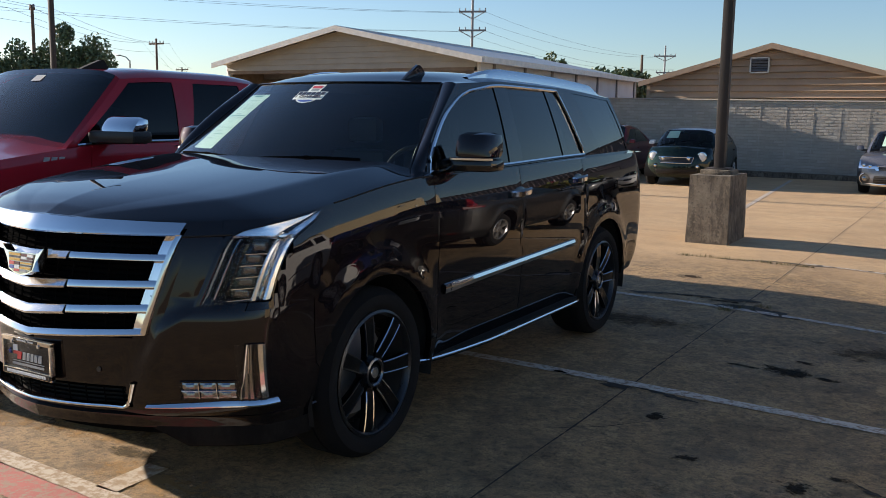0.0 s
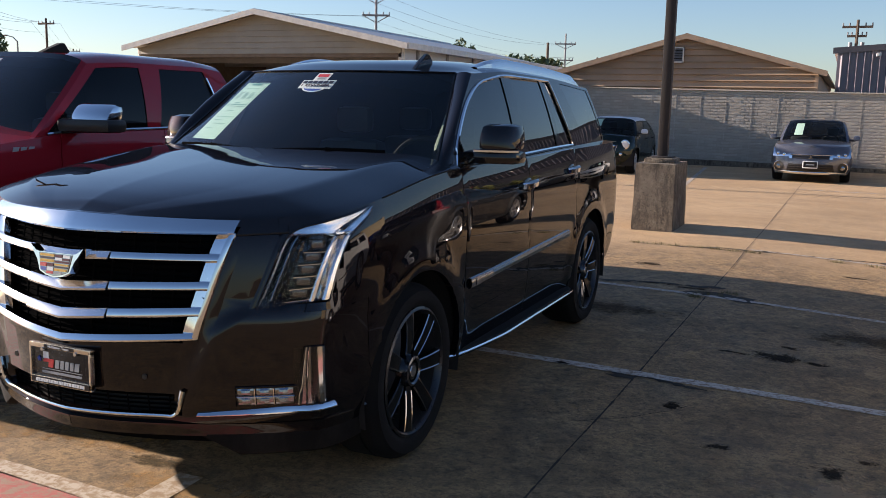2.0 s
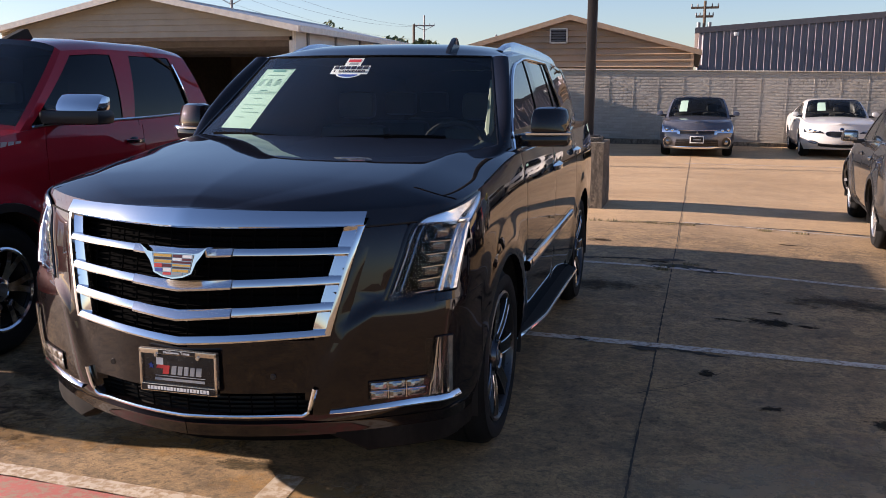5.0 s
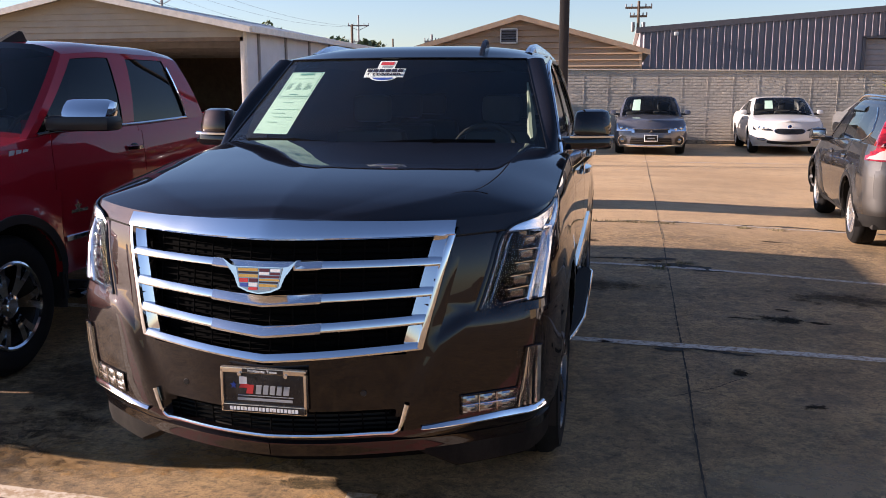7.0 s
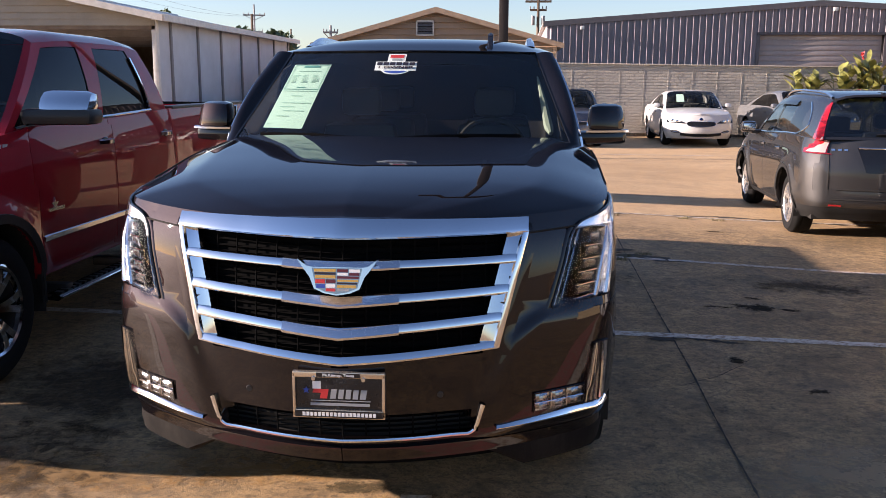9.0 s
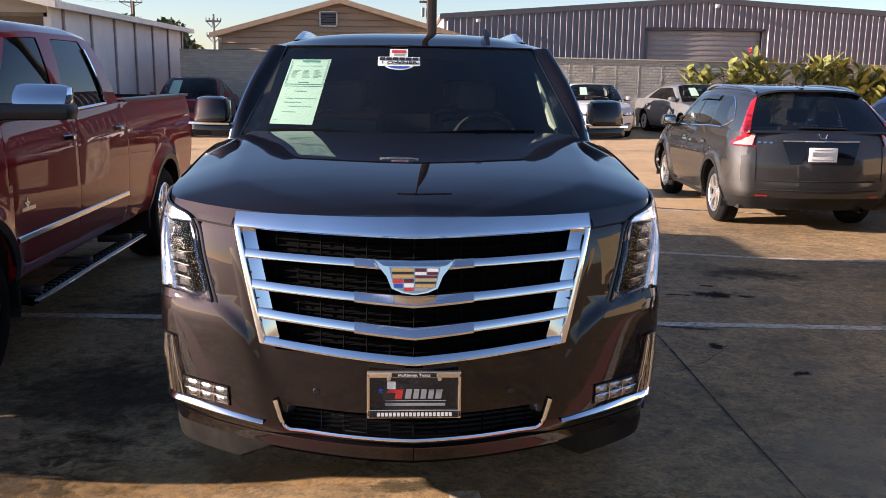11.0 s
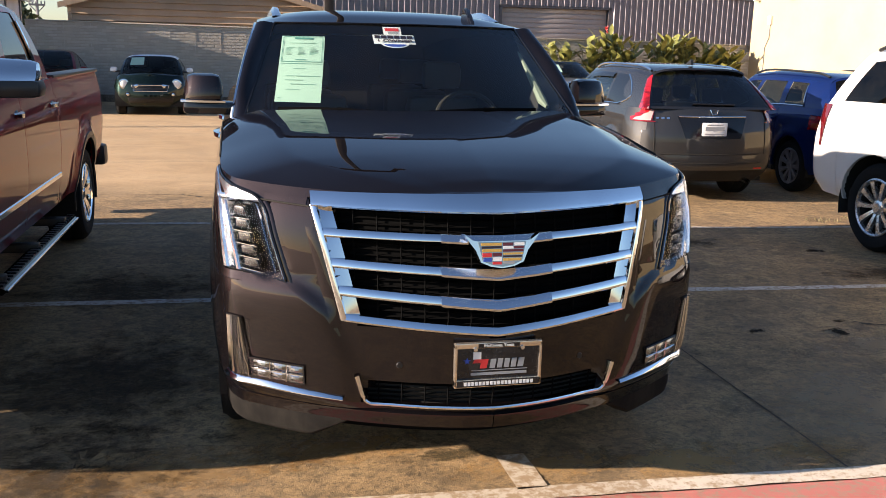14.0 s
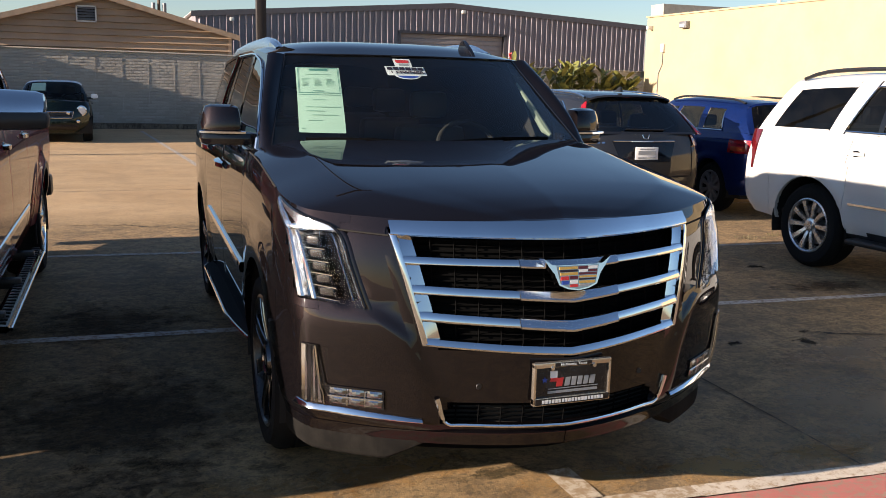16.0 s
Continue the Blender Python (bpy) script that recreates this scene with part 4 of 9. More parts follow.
    def glasshouse(self, root, paint, windows, glass_m=None, vb=0.03, vt=0.95, pillar=None, line=None, shield_m=None, rear_glass=True, rear_v0=0.1, pillar_a=0.925, own_front=False, rear_a=0.9):
        """windows: (y0 belt, y0 roof, y1 belt, y1 roof) from the front back; pillars fill the rest."""
        glass_m = glass_m or M_GLASS
        ya = (self.y_cowl + self.cowl_bow, self.y_rf + self.roof_bow)
        yd = (self.y_db - 0.06, self.y_rr - 0.05)
        self.front_patch(root, "windshield", -pillar_a - 0.005, pillar_a + 0.005, 0.03, 0.94, shield_m or M_SHIELD, nu=20)
        self.front_patch(root, "windshield_header", -0.95, 0.95, 0.935, 1.0, M_GLOSSBLACK)
        for s in (1, -1):
            self.front_patch(root, "a_pillar", pillar_a * s, 1.0 * s, 0.0, 1.0, paint, nu=3)
            edges = [ya] + [e for w in windows for e in ((w[0], w[1]), (w[2], w[3]))] + [yd]
            for k in range(2 if own_front else 0, len(edges), 2):
                mat = paint if k in (0, len(edges) - 2) or not pillar else pillar
                self.patch(root, "pillar", edges[k], edges[k + 1], 0.0, 1.0, mat, s, nu=4)
            e1 = edges[3] if own_front else edges[1]
            self.patch(root, "window_rail", e1, edges[-2], vt - 0.01, 1.0, paint, s, nu=24, nv=3)
            self.patch(root, "window_sill", e1, edges[-2], 0.0, vb + 0.01, paint, s, nu=24, nv=3)
            for k, w in enumerate(windows):
                if own_front and k == 0:
                    continue
                self.patch(root, "side_window", (w[0], w[1]), (w[2], w[3]), vb, vt, glass_m, s, out=-0.006)
            if line:
                w0, w1 = windows[0], windows[line[1]]
                path = []
                for t in [i / 16 for i in range(17)]:
                    path.append(self.glass_side(mixv(w0[0], w1[2], t), mixv(w0[1], w1[3], t), vb, s))
                for t in [i / 8 for i in range(1, 8)]:
                    path.append(self.glass_side(w1[2], w1[3], mixv(vb, vt, t), s))
                if line[2]:
                    for t in [i / 16 for i in range(16, -1, -1)]:
                        path.append(self.glass_side(mixv(w0[0], w1[2], t), mixv(w0[1], w1[3], t), vt, s))
                    for t in [i / 8 for i in range(7, 0, -1)]:
                        path.append(self.glass_side(w0[0], w0[1], mixv(vb, vt, t), s))
                path = [p + Vector((0.006 * s, 0, 0)) for p in path]
                part("window_trim", tube(path, 0.011, 6, close=bool(line[2])), line[0], root, "bright window trim")
        if rear_glass:
            self.front_patch(root, "rear_window", -rear_a, rear_a, rear_v0, 0.93, glass_m, self.rear)
            self.front_patch(root, "rear_header", -1, 1, 0.93, 1.0, paint, self.rear)
            self.front_patch(root, "rear_sill", -1, 1, 0.0, rear_v0, paint, self.rear)
            for s in (1, -1):
                self.front_patch(root, "d_pillar", rear_a * s, 1.0 * s, rear_v0, 0.93, paint, self.rear, nu=3)

    def liner(self, root):
        """Dark headliner, plus sheets added behind the glass to black out the cabin."""
        for s in (1, -1):
            self.patch(root, "side_liner", (self.y_cowl + self.cowl_bow + 0.5, self.y_rf + self.roof_bow + 0.15), (self.y_db - 0.06, self.y_rr - 0.05), 0.0, 1.0, M_DARK, s, out=-0.07, nu=16)
        rows = []
        for j in range(13):
            y = mixv(self.y_rf + 0.16, self.y_rr - 0.06, j / 12)
            rows.append([Vector((a * self.wr(y) * 0.985, y, self.roof_z(y) + self.crown * (1 - a * a) - 0.035 - self.drop * abs(a) ** 6)) for a in [-1 + k / 7 for k in range(15)]])
        part("headliner", grid(rows), M_DARK, root)
        self.front_patch(root, "rear_liner", -1, 1, 0.0, 1.0, M_DARK, self.rear, out=-0.08)

    def chassis(self, root):
        z = min(self.zb(1.0), self.zb(self.length / 2)) + 0.02
        w = self.w(0.3) * 0.82
        y0, y1 = self.hubs
        bm = bmesh.new()
        box(-w * 0.70, w * 0.70, 0.35, self.length - 0.3, z, z + 0.30, 0.02, bm)
        box(-w * 1.1, w * 1.1, y0 + self.arch + 0.05, y1 - self.arch - 0.05, z, z + 0.22, 0.02, bm)
        part("underbody", bm, M_DARK, root)
        for hy in self.hubs:
            for s in (1, -1):
                rows = []
                for k in range(21):
                    a = math.pi * (k / 20) * 1.16 - 0.25
                    rr = self.arch + 0.02
                    rows.append([Vector((s * x, hy + rr * math.cos(a), self.r + rr * math.sin(a))) for x in (self.w(0.4) * 0.99, self.w(0.4) * 0.55)])
                part("wheel_well", grid(rows), M_DARK, root)
                part("wheel_well_back", grid([[Vector((s * self.w(0.4) * 0.55, hy - rr, self.zb(hy))), Vector((s * self.w(0.4) * 0.55, hy - rr, self.r + rr))],
                                              [Vector((s * self.w(0.4) * 0.55, hy + rr, self.zb(hy))), Vector((s * self.w(0.4) * 0.55, hy + rr, self.r + rr))]]), M_DARK, root)

    def cabin(self, root, seats=M_SEAT, rows=2, wheel_side=1):
        z0 = self.zt(self.y_cowl + 0.5) - 0.55
        w = self.belt(self.y_cowl + 0.5)
        part("dashboard", box(-w * 0.93, w * 0.93, self.y_cowl + 0.05, self.y_cowl + 0.75, z0 + 0.2, z0 + 0.52, 0.06), M_SEAT, root)
        part("cabin_floor", box(-w * 0.95, w * 0.95, self.y_cowl + 0.4, self.y_db - 0.2, z0 - 0.25, z0 - 0.2), M_DARK, root)
        for r in range(rows):
            for s in (1, -1):
                x, y = s * w * 0.48, self.y_cowl + 1.35 + r * 0.95
                seat = part("seat", box(x - 0.25, x + 0.25, y - 0.3, y + 0.2, z0 - 0.1, z0 + 0.1, 0.06), seats, root)
                part("backrest", box(x - 0.24, x + 0.24, y + 0.15, y + 0.33, z0 + 0.05, z0 + 0.62, 0.07), seats, seat)
                part("headrest", box(x - 0.13, x + 0.13, y + 0.22, y + 0.33, z0 + 0.66, z0 + 0.84, 0.05), seats, seat)
        bm = bmesh.new()
        c = Vector((wheel_side * w * 0.48, self.y_cowl + 0.86, z0 + 0.50))
        ring = []
        for k in range(28):
            a = 2 * math.pi * k / 28
            ring.append(c + Vector((0.19 * math.cos(a), 0.09 * math.sin(a), 0.17 * math.sin(a))))
        tube(ring, 0.016, 8, bm, True)
        part("steering_wheel", bm, M_DARK, root)

    def wheels(self, root, rim_r, width, style, face_x, rim_m, pocket_m, lip=0.02, edged=False):
        made = None
        for hy in self.hubs:
            for s in (1, -1):
                if made is None:
                    made = make_wheel(root, self.r, rim_r, width, style, rim_m, pocket_m, lip, edged)
                    w = made
                else:
                    w = copy_thing(made, Matrix())
                    w.parent = root
                w.matrix_basis = pose(s * face_x, hy, self.r, 0, 0, 0 if s > 0 else 180)


def make_wheel(root, r, rim_r, width, style, rim_m, pocket_m, lip, edged=False):
    """A wheel with its outer face at x = 0, turned towards +x."""
    w = new("wheel")
    w.parent = root
    prof = [(rim_r, -0.012), (rim_r + 0.012, 0.0), (mixv(rim_r, r, 0.35), 0.012), (mixv(rim_r, r, 0.7), 0.006), (r - 0.025, -0.012), (r - 0.008, -0.028),
            (r, -0.05), (r, -0.085), (r - 0.008, -0.088), (r - 0.008, -0.096), (r, -0.10), (r, -width + 0.05), (r - 0.02, -width), (rim_r, -width)]
    part("tyre", lathe(prof, 56), M_RUBBER, w)
    rim = part("rim", lathe([(rim_r + 0.004, 0.0), (rim_r - 0.008, 0.006), (rim_r - lip, -0.004), (rim_r - lip - 0.004, -0.05), (rim_r - lip - 0.03, -width + 0.04)], 56), rim_m, w)
    part("brake_disc", lathe([(0.001, -0.12), (rim_r * 0.72, -0.12), (rim_r * 0.72, -0.14)], 32), M_STEEL, rim)
    part("barrel", lathe([(rim_r - lip - 0.005, -0.03), (rim_r - lip - 0.02, -0.17), (0.05, -0.175)], 40), M_DARK, rim)
    n, split, wid_in, wid_out, dish = style
    rim_in = rim_r - lip - 0.003
    for k in range(n):
        for sgn in ((-1, 1) if split else (0,)):
            a0 = 2 * math.pi * k / n
            a1 = a0 + sgn * split
            a0 = a0 + sgn * split * 0.35
            c0, c1 = Vector((0, math.cos(a0), math.sin(a0))), Vector((0, math.cos(a1), math.sin(a1)))
            t0, t1 = Vector((0, -math.sin(a0), math.cos(a0))), Vector((0, -math.sin(a1), math.cos(a1)))
            rows, rails = [], ([], [])
            for j in range(7):
                t = j / 6
                c = (c0 * (1 - t) + c1 * t) * mixv(0.055, rim_in, t)
                tt = (t0 * (1 - t) + t1 * t).normalized()
                hw = mixv(wid_in, wid_out, t) / 2
                x = -dish * (1 - t) ** 2 - 0.004
                rows.append([c - tt * hw + Vector((x - 0.03, 0, 0)), c - tt * hw * 0.82 + Vector((x, 0, 0)), c + tt * hw * 0.82 + Vector((x, 0, 0)), c + tt * hw + Vector((x - 0.03, 0, 0))])
                for sg, rail in zip((-1, 1), rails):
                    rail.append(c + tt * hw * 0.86 * sg + Vector((x - 0.002, 0, 0)))
            sp = part("spoke", grid(rows), pocket_m, rim)
            if edged:
                for rail in rails:
                    part("spoke_edge", tube(rail[1:], 0.0045, 5), M_DARKCHROME, sp, "bright spoke edge")
    hub = part("hub", lathe([(0.0, -dish + 0.016), (0.040, -dish + 0.016), (0.044, -dish + 0.006), (0.075, -dish - 0.004), (0.085, -dish - 0.03)], 32), pocket_m, rim)
    if edged:
        part("cap_ring", lathe([(0.052, -dish + 0.018), (0.060, -dish + 0.026), (0.070, -dish + 0.022), (0.074, -dish)], 32), M_WHEEL, hub)
        part("cap_mark", lathe([(0.0, -dish + 0.020), (0.026, -dish + 0.020), (0.028, -dish + 0.015)], 20), M_SATIN, hub)
    return w


def mirror_pair(root, car, x, y, z, w, h, cap_m, base_m=None, chrome=False, d=0.20):
    """Door mirrors: a rounded shell, its glass and its foot."""
    for s in (1, -1):
        bm = box(x, x + w, y - d * 0.5, y + d * 0.5, z, z + h, 0.05)
        for v in bm.verts:
            t = (v.co.z - z) / h
            v.co.x = x + (v.co.x - x) * (1 - 0.10 * t)
            v.co.y += 0.10 * (v.co.x - x) * 0.6 + (0.03 * t if v.co.y < y else 0)
            v.co.x *= s
        m = part("door_mirror", bm, cap_m, root)
        bm = box(x - 0.10, x + 0.06, y - 0.05, y + 0.07, z - 0.02, z + 0.035, 0.02)
        for v in bm.verts:
            v.co.x *= s
        part("mirror_foot", bm, base_m or M_BLACK, m)
        bm = box(x + 0.02, x + w - 0.03, y + d * 0.5 + 0.01, y + d * 0.5 + 0.03, z + 0.03, z + h - 0.03, 0.008)
        for v in bm.verts:
            v.co.x *= s
        part("mirror_glass", bm, M_CHROME, m)
        bm = box(x + 0.01, x + w + 0.002, y - d * 0.5 - 0.004, y + d * 0.45, z + 0.035, z + 0.06, 0.01)
        if chrome:
            for v in bm.verts:
                v.co.y += 0.06 * (v.co.x - x)
                v.co.x *= s
            part("mirror_strip", bm, M_CHROME, m, "chrome mirror strip")
        else:
            bm.free()


class BigSuv(Car):
    """The dark luxury SUV in front."""
    fy = staticmethod(curve((0, 0.035), (0.07, 0.015), (0.2, 0.005), (0.45, 0.0), (0.7, 0.02), (0.9, 0.045), (1.0, 0.075)))
    ry = staticmethod(curve((0, 5.08), (0.15, 5.16), (0.5, 5.17), (1.0, 5.08)))
    w = staticmethod(curve((0, 0.942), (0.10, 0.962), (0.3, 0.978), (0.62, 0.985), (0.80, 0.980), (0.90, 0.968), (1.0, 0.945)))
    zt = staticmethod(curve((0, 1.165), (0.3, 1.176), (0.8, 1.226), (1.3, 1.288), (1.55, 1.303), (1.9, 1.302), (3.6, 1.33), (5.2, 1.345)))
    zb = staticmethod(curve((0, 0.368), (0.5, 0.368), (1.0, 0.36), (3.0, 0.36), (4.2, 0.38), (5.2, 0.42)))
    roof_mid = staticmethod(curve((2.0, 1.790), (2.08, 1.813), (2.2, 1.845), (2.4, 1.871), (2.7, 1.886), (3.1, 1.889), (3.8, 1.873), (4.4, 1.847), (4.9, 1.800)))
    roof_edge = staticmethod(curve((2.0, 1.787), (2.25, 1.802), (2.6, 1.820), (3.5, 1.816), (4.6, 1.775)))
    roof_z = staticmethod(curve((2.0, 1.745), (2.4, 1.826), (2.7, 1.841), (3.8, 1.828), (4.9, 1.755)))
    wr = staticmethod(curve((1.9, 0.770), (2.2, 0.765), (2.6, 0.755), (3.7, 0.718), (4.8, 0.690)))
    belt = staticmethod(curve((1.3, 0.905), (1.7, 0.902), (2.5, 0.895), (3.95, 0.852), (5.1, 0.790)))

    def front(self, x, w):
        return self.bow * (x / w) ** 2 - 0.021 * max(0, 1 - x / 0.36)

    def plan(self, y):
        return 1.0 - 0.05 * max(0, (y - 3.9) / 1.3) ** 2

    def pt(self, i, v, side=1):
        p = super().pt(i, v, side)
        ax = abs(p.x)
        if p.y < 0.80:  # the bumper's shoulder stands proud below the lamps, with a slanting crease
            if p.z < 0.86 and 0.50 < ax < 0.82:
                tent = 1 - abs(ax - 0.62) / (0.12 if ax < 0.62 else 0.20)
                ax += (min(0.72, crease_x(p.z)) - 0.62) * max(0, tent)
                p.x, p.y = side * ax, self.nose_y(ax, p.z)
            k = self.shoulder(ax, p.z) * min(1, max(0, (0.62 - p.y) / 0.2))
            p.y -= 0.023 * k
            if 0.885 < p.z < 1.12 and ax > 0.62:  # recess for the lamp
                run = self.run_of(Vector((ax, p.y + 0.023 * k, p.z)))
                lo, hi = lamp_in(min(p.z, 1.09)), lamp_out(min(p.z, 1.09))
                if abs(run - lo) < 0.0165:
                    p = self.wrap(lo - 0.002, p.z, side)
                elif abs(run - hi) < 0.010:
                    p = self.wrap(hi + 0.002, p.z, side)
                elif lo < run < hi:
                    p.x -= side * 0.055 * min(1, max(0, (run - 0.78) / 0.22))
                    p.y += 0.055
        return p

    def at_nose(self, x, z, out=0.0):
        ax = abs(x)
        if ax <= 0.86:
            return Vector((x, self.nose_y(x, z) - out - 0.023 * self.shoulder(ax, z), z))
        p = self.wrap(self.run_to(0.86, z) + (ax - 0.86) * 1.25, z, 1 if x > 0 else -1, out)
        p.y -= 0.023 * self.shoulder(ax, z) * min(1, max(0, (0.62 - p.y) / 0.2))
        return p

    def run_to(self, x_end, z):
        """The path length from the middle of the nose out to a lateral place."""
        run, pts = 0.0, self.outline(z)
        for (x0, ya), (x1, yb) in zip(pts, pts[1:]):
            d = math.hypot(x1 - x0, yb - ya)
            if x1 >= x_end:
                return run + d * (x_end - x0) / (x1 - x0)
            run += d
        return run

    def outline(self, z):
        top = 1.172 + 0.036 * min(1, max(0, (z - 1.09) / 0.09))
        v = min(1, max(0, (z - 0.368) / (top - 0.368)))
        return self._rows(round(v, 3))[: self.nF + self.nC + 30]

    def shoulder(self, ax, z):
        wide = mixv(0.20, 0.045, min(1, max(0, (z - 0.45) / 0.25)))
        k = min(1, max(0, (ax - crease_x(z) + wide) / wide))
        k = k * k * (3 - 2 * k)
        return k * min(1, max(0, (0.862 - z) / 0.046)) * min(1, max(0, (z - 0.375) / 0.03))

    def glass_side(self, y_b, y_t, v, side=1):
        y = mixv(y_b, y_t, v)
        x = mixv(self.belt(y), self.wr(y), v) + self.bulge * 4 * v * (1 - v)
        return Vector((side * x, y, mixv(self.zt(y), self.roof_edge(y - 0.15), v)))

    def shield(self, a, v):
        b = Vector((0.842 * a, 1.345 + 0.215 * a * a, 1.336))
        t = Vector((0.672 * a, 2.0 + 0.15 * a * a, 1.790 - 0.003 * a * a))
        p = b + (t - b) * v
        k = 4 * v * (1 - v) * (1 - a**4)
        return p + Vector((0, -0.010 * k, 0.007 * k))

    def skin(self, a, s):
        """The roof panel: a runs across, s from the windscreen to the tail."""
        y0 = 2.0 + 0.15 * min(1, (a / 0.88) ** 2)
        y = mixv(y0, 4.79 + 0.05 * (1 - a * a), s)
        q = 2.0 + y - y0
        return Vector((a * self.wr(y), y, mixv(self.roof_edge(q), self.roof_mid(q), 1 - abs(a) ** 4)))

    def roof(self, root, material, label=""):
        rows = [[self.skin(-1 + i / 20, (j / 40) ** 1.4) for i in range(41)] for j in range(41)]
        return part("roof", grid(rows), material, root, label)

    def rear(self, a, v):
        b = Vector((a * self.belt(5.03), 5.03 + 0.05 * (1 - a * a), self.zt(5.03)))
        p = b + (self.skin(a, 1.0) - b) * v
        return p + Vector((0, 0.03 * 4 * v * (1 - v) * (1 - a**4), 0))

    def wrap(self, s, z, side=1, out=0.0):
        """A point by its path length round the front corner."""
        pts = self.outline(z)
        run = 0.0
        for (x0, ya), (x1, yb) in zip(pts, pts[1:]):
            d = math.hypot(x1 - x0, yb - ya)
            if run + d >= s:
                t = (s - run) / d
                n = Vector(((yb - ya) / d, -(x1 - x0) / d, 0))
                p = Vector((mixv(x0, x1, t), mixv(ya, yb, t), z)) + n * out
                return Vector((side * p.x, p.y, p.z))
            run += d
        return Vector((side * pts[-1][0], pts[-1][1], z))

    def run_of(self, p):
        """The path length of a point near the front corner."""
        pts = self.outline(p.z)
        run, best = 0.0, (9, 0)
        for (x0, ya), (x1, yb) in zip(pts, pts[1:]):
            d = math.hypot(abs(p.x) - x0, p.y - ya)
            best = min(best, (d, run))
            run += math.hypot(x1 - x0, yb - ya)
        return best[1]


crease_x = curve((0.37, 0.560), (0.50, 0.560), (0.60, 0.566), (0.68, 0.576), (0.75, 0.598), (0.80, 0.645), (0.842, 0.715), (0.865, 0.80))
BIG_BODY = BigSuv(length=5.18, hubs=(1.10, 4.045), r=0.405, arch=0.470, swell=0.016, bow=0.43, rf=0.085, rfl=0.30, nF=30, nC=10, nS=120, nV=28,
             y_cowl=1.345, cowl_bow=0.215, z_cowl=1.336, y_rf=2.0, roof_bow=0.15, y_rr=4.79, y_db=5.03, gh_in=0.04, crown=0.045, drop=0.062, bulge=0.012)
lamp_in = curve((0.845, 0.762), (1.0, 0.815), (1.095, 0.846), (1.138, 0.890), (1.170, 1.02), (1.190, 1.14), (1.203, 1.215))
lamp_out = curve((0.845, 1.040), (0.95, 1.060), (1.05, 1.090), (1.10, 1.118), (1.145, 1.185), (1.175, 1.232), (1.203, 1.245))


def in_grille(x, z, grow=0.0):
    ax = abs(x)
    if 0.706 + 0.064 * ax - grow < z < 1.125 + grow:
        return ax < mixv(0.515, 0.612, (z - 0.735) / 0.385) + grow
    return False


def suv_skip(c):
    ax = abs(c.x)
    if c.y > 0.95:
        return False
    if in_grille(c.x, c.z, 0.012):
        return True
    if ax < 0.455 and 0.432 < c.z < 0.508:
        return True
    return False


hood_line = curve((0.0, 1.166), (0.075, 1.172), (0.16, 1.206), (0.28, 1.240), (0.5, 1.280), (0.9, 1.332), (1.33, 1.378), (1.7, 1.40))


def hood_z(a, y):
    """Height of the hood over the fender line: flat-topped, with creased shoulders and a ridge that fades to the rear."""
    rise = hood_line(y) - BigSuv.zt(y)
    ridge = 0.014 * max(0, 1 - abs(a) / 0.5) * max(0, 1 - y / 1.1) * min(1, y / 0.15)
    ac, a = 0.70 + 0.075 * min(1.4, y), abs(a)
    top = 1 - 0.24 * (a / ac) ** 3 if a < ac else 0.76 * ((1 - a) / (1 - ac)) ** 0.88
    return rise * mixv(1 - a ** 3.4, top, min(1, y / 0.25)) + ridge


def hood_end(x):
    """Where the hood stops before the windscreen."""
    return 1.318 + 0.215 * (x / 0.842) ** 2 + max(0, abs(x) - 0.842)


def nose_bar(car, stations, proud, back, bm=None):
    """A bar lying on the nose: stations are (x, z low, z high)."""
    rows = []
    for x, z0, z1 in stations:
        h = z1 - z0
        rows.append([car.at_nose(x, z0, -back), car.at_nose(x, z0, proud * 0.55), car.at_nose(x, z0 + h * 0.10, proud * 0.92), car.at_nose(x, z0 + h * 0.30, proud),
                     car.at_nose(x, z1 - h * 0.10, proud * 0.38), car.at_nose(x, z1, proud * 0.15), car.at_nose(x, z1, -back)])
    bm = grid(rows, bm)
    return bm


suv = thing("large_suv", "dark brown metallic luxury SUV with chrome grille", "car", pose(-3.28, 2.25, 0))
SEAMS = [("front_bumper", -1, 0.62, 0, 0.845), ("front_bumper", -1, 0.34, 0, 2), ("fender", -1, 1.62, 0, 2), ("front_door", 1.6, 2.60, 0.40, 2), ("rear_door", 2.6, 3.62, 0.40, 2), ("sill_panel", 1.5, 3.7, 0, 0.41),
         ("rear_bumper", 4.6, 9, 0, 0.72), ("tailgate", 5.0, 9, 0, 2), ("quarter_panel", 3.5, 9, 0, 2)]
BIG_BODY.build_shell(suv, M_PAINT, SEAMS, suv_skip)
i_cowl = BIG_BODY.index_at(1.62)
rows = []
for i in range(0, i_cowl + 1):
    edge_pt = BIG_BODY.pt(i, 1.0)
    row = []
    for c in range(81):
        a = -1 + c / 40
        x = edge_pt.x * a
        y = min(edge_pt.y, hood_end(x))
        row.append(Vector((x, y, BIG_BODY.zt(y) + hood_z(x / max(0.01, BIG_BODY.pt(i, 1.0).x if y == edge_pt.y else 0.945), y))))
    rows.append(row)
bm = grid(rows)
bmesh.ops.remove_doubles(bm, verts=bm.verts[:], dist=2e-4)
part("hood", bm, M_PAINT, suv, "dark hood with a raised centre")
rows = []
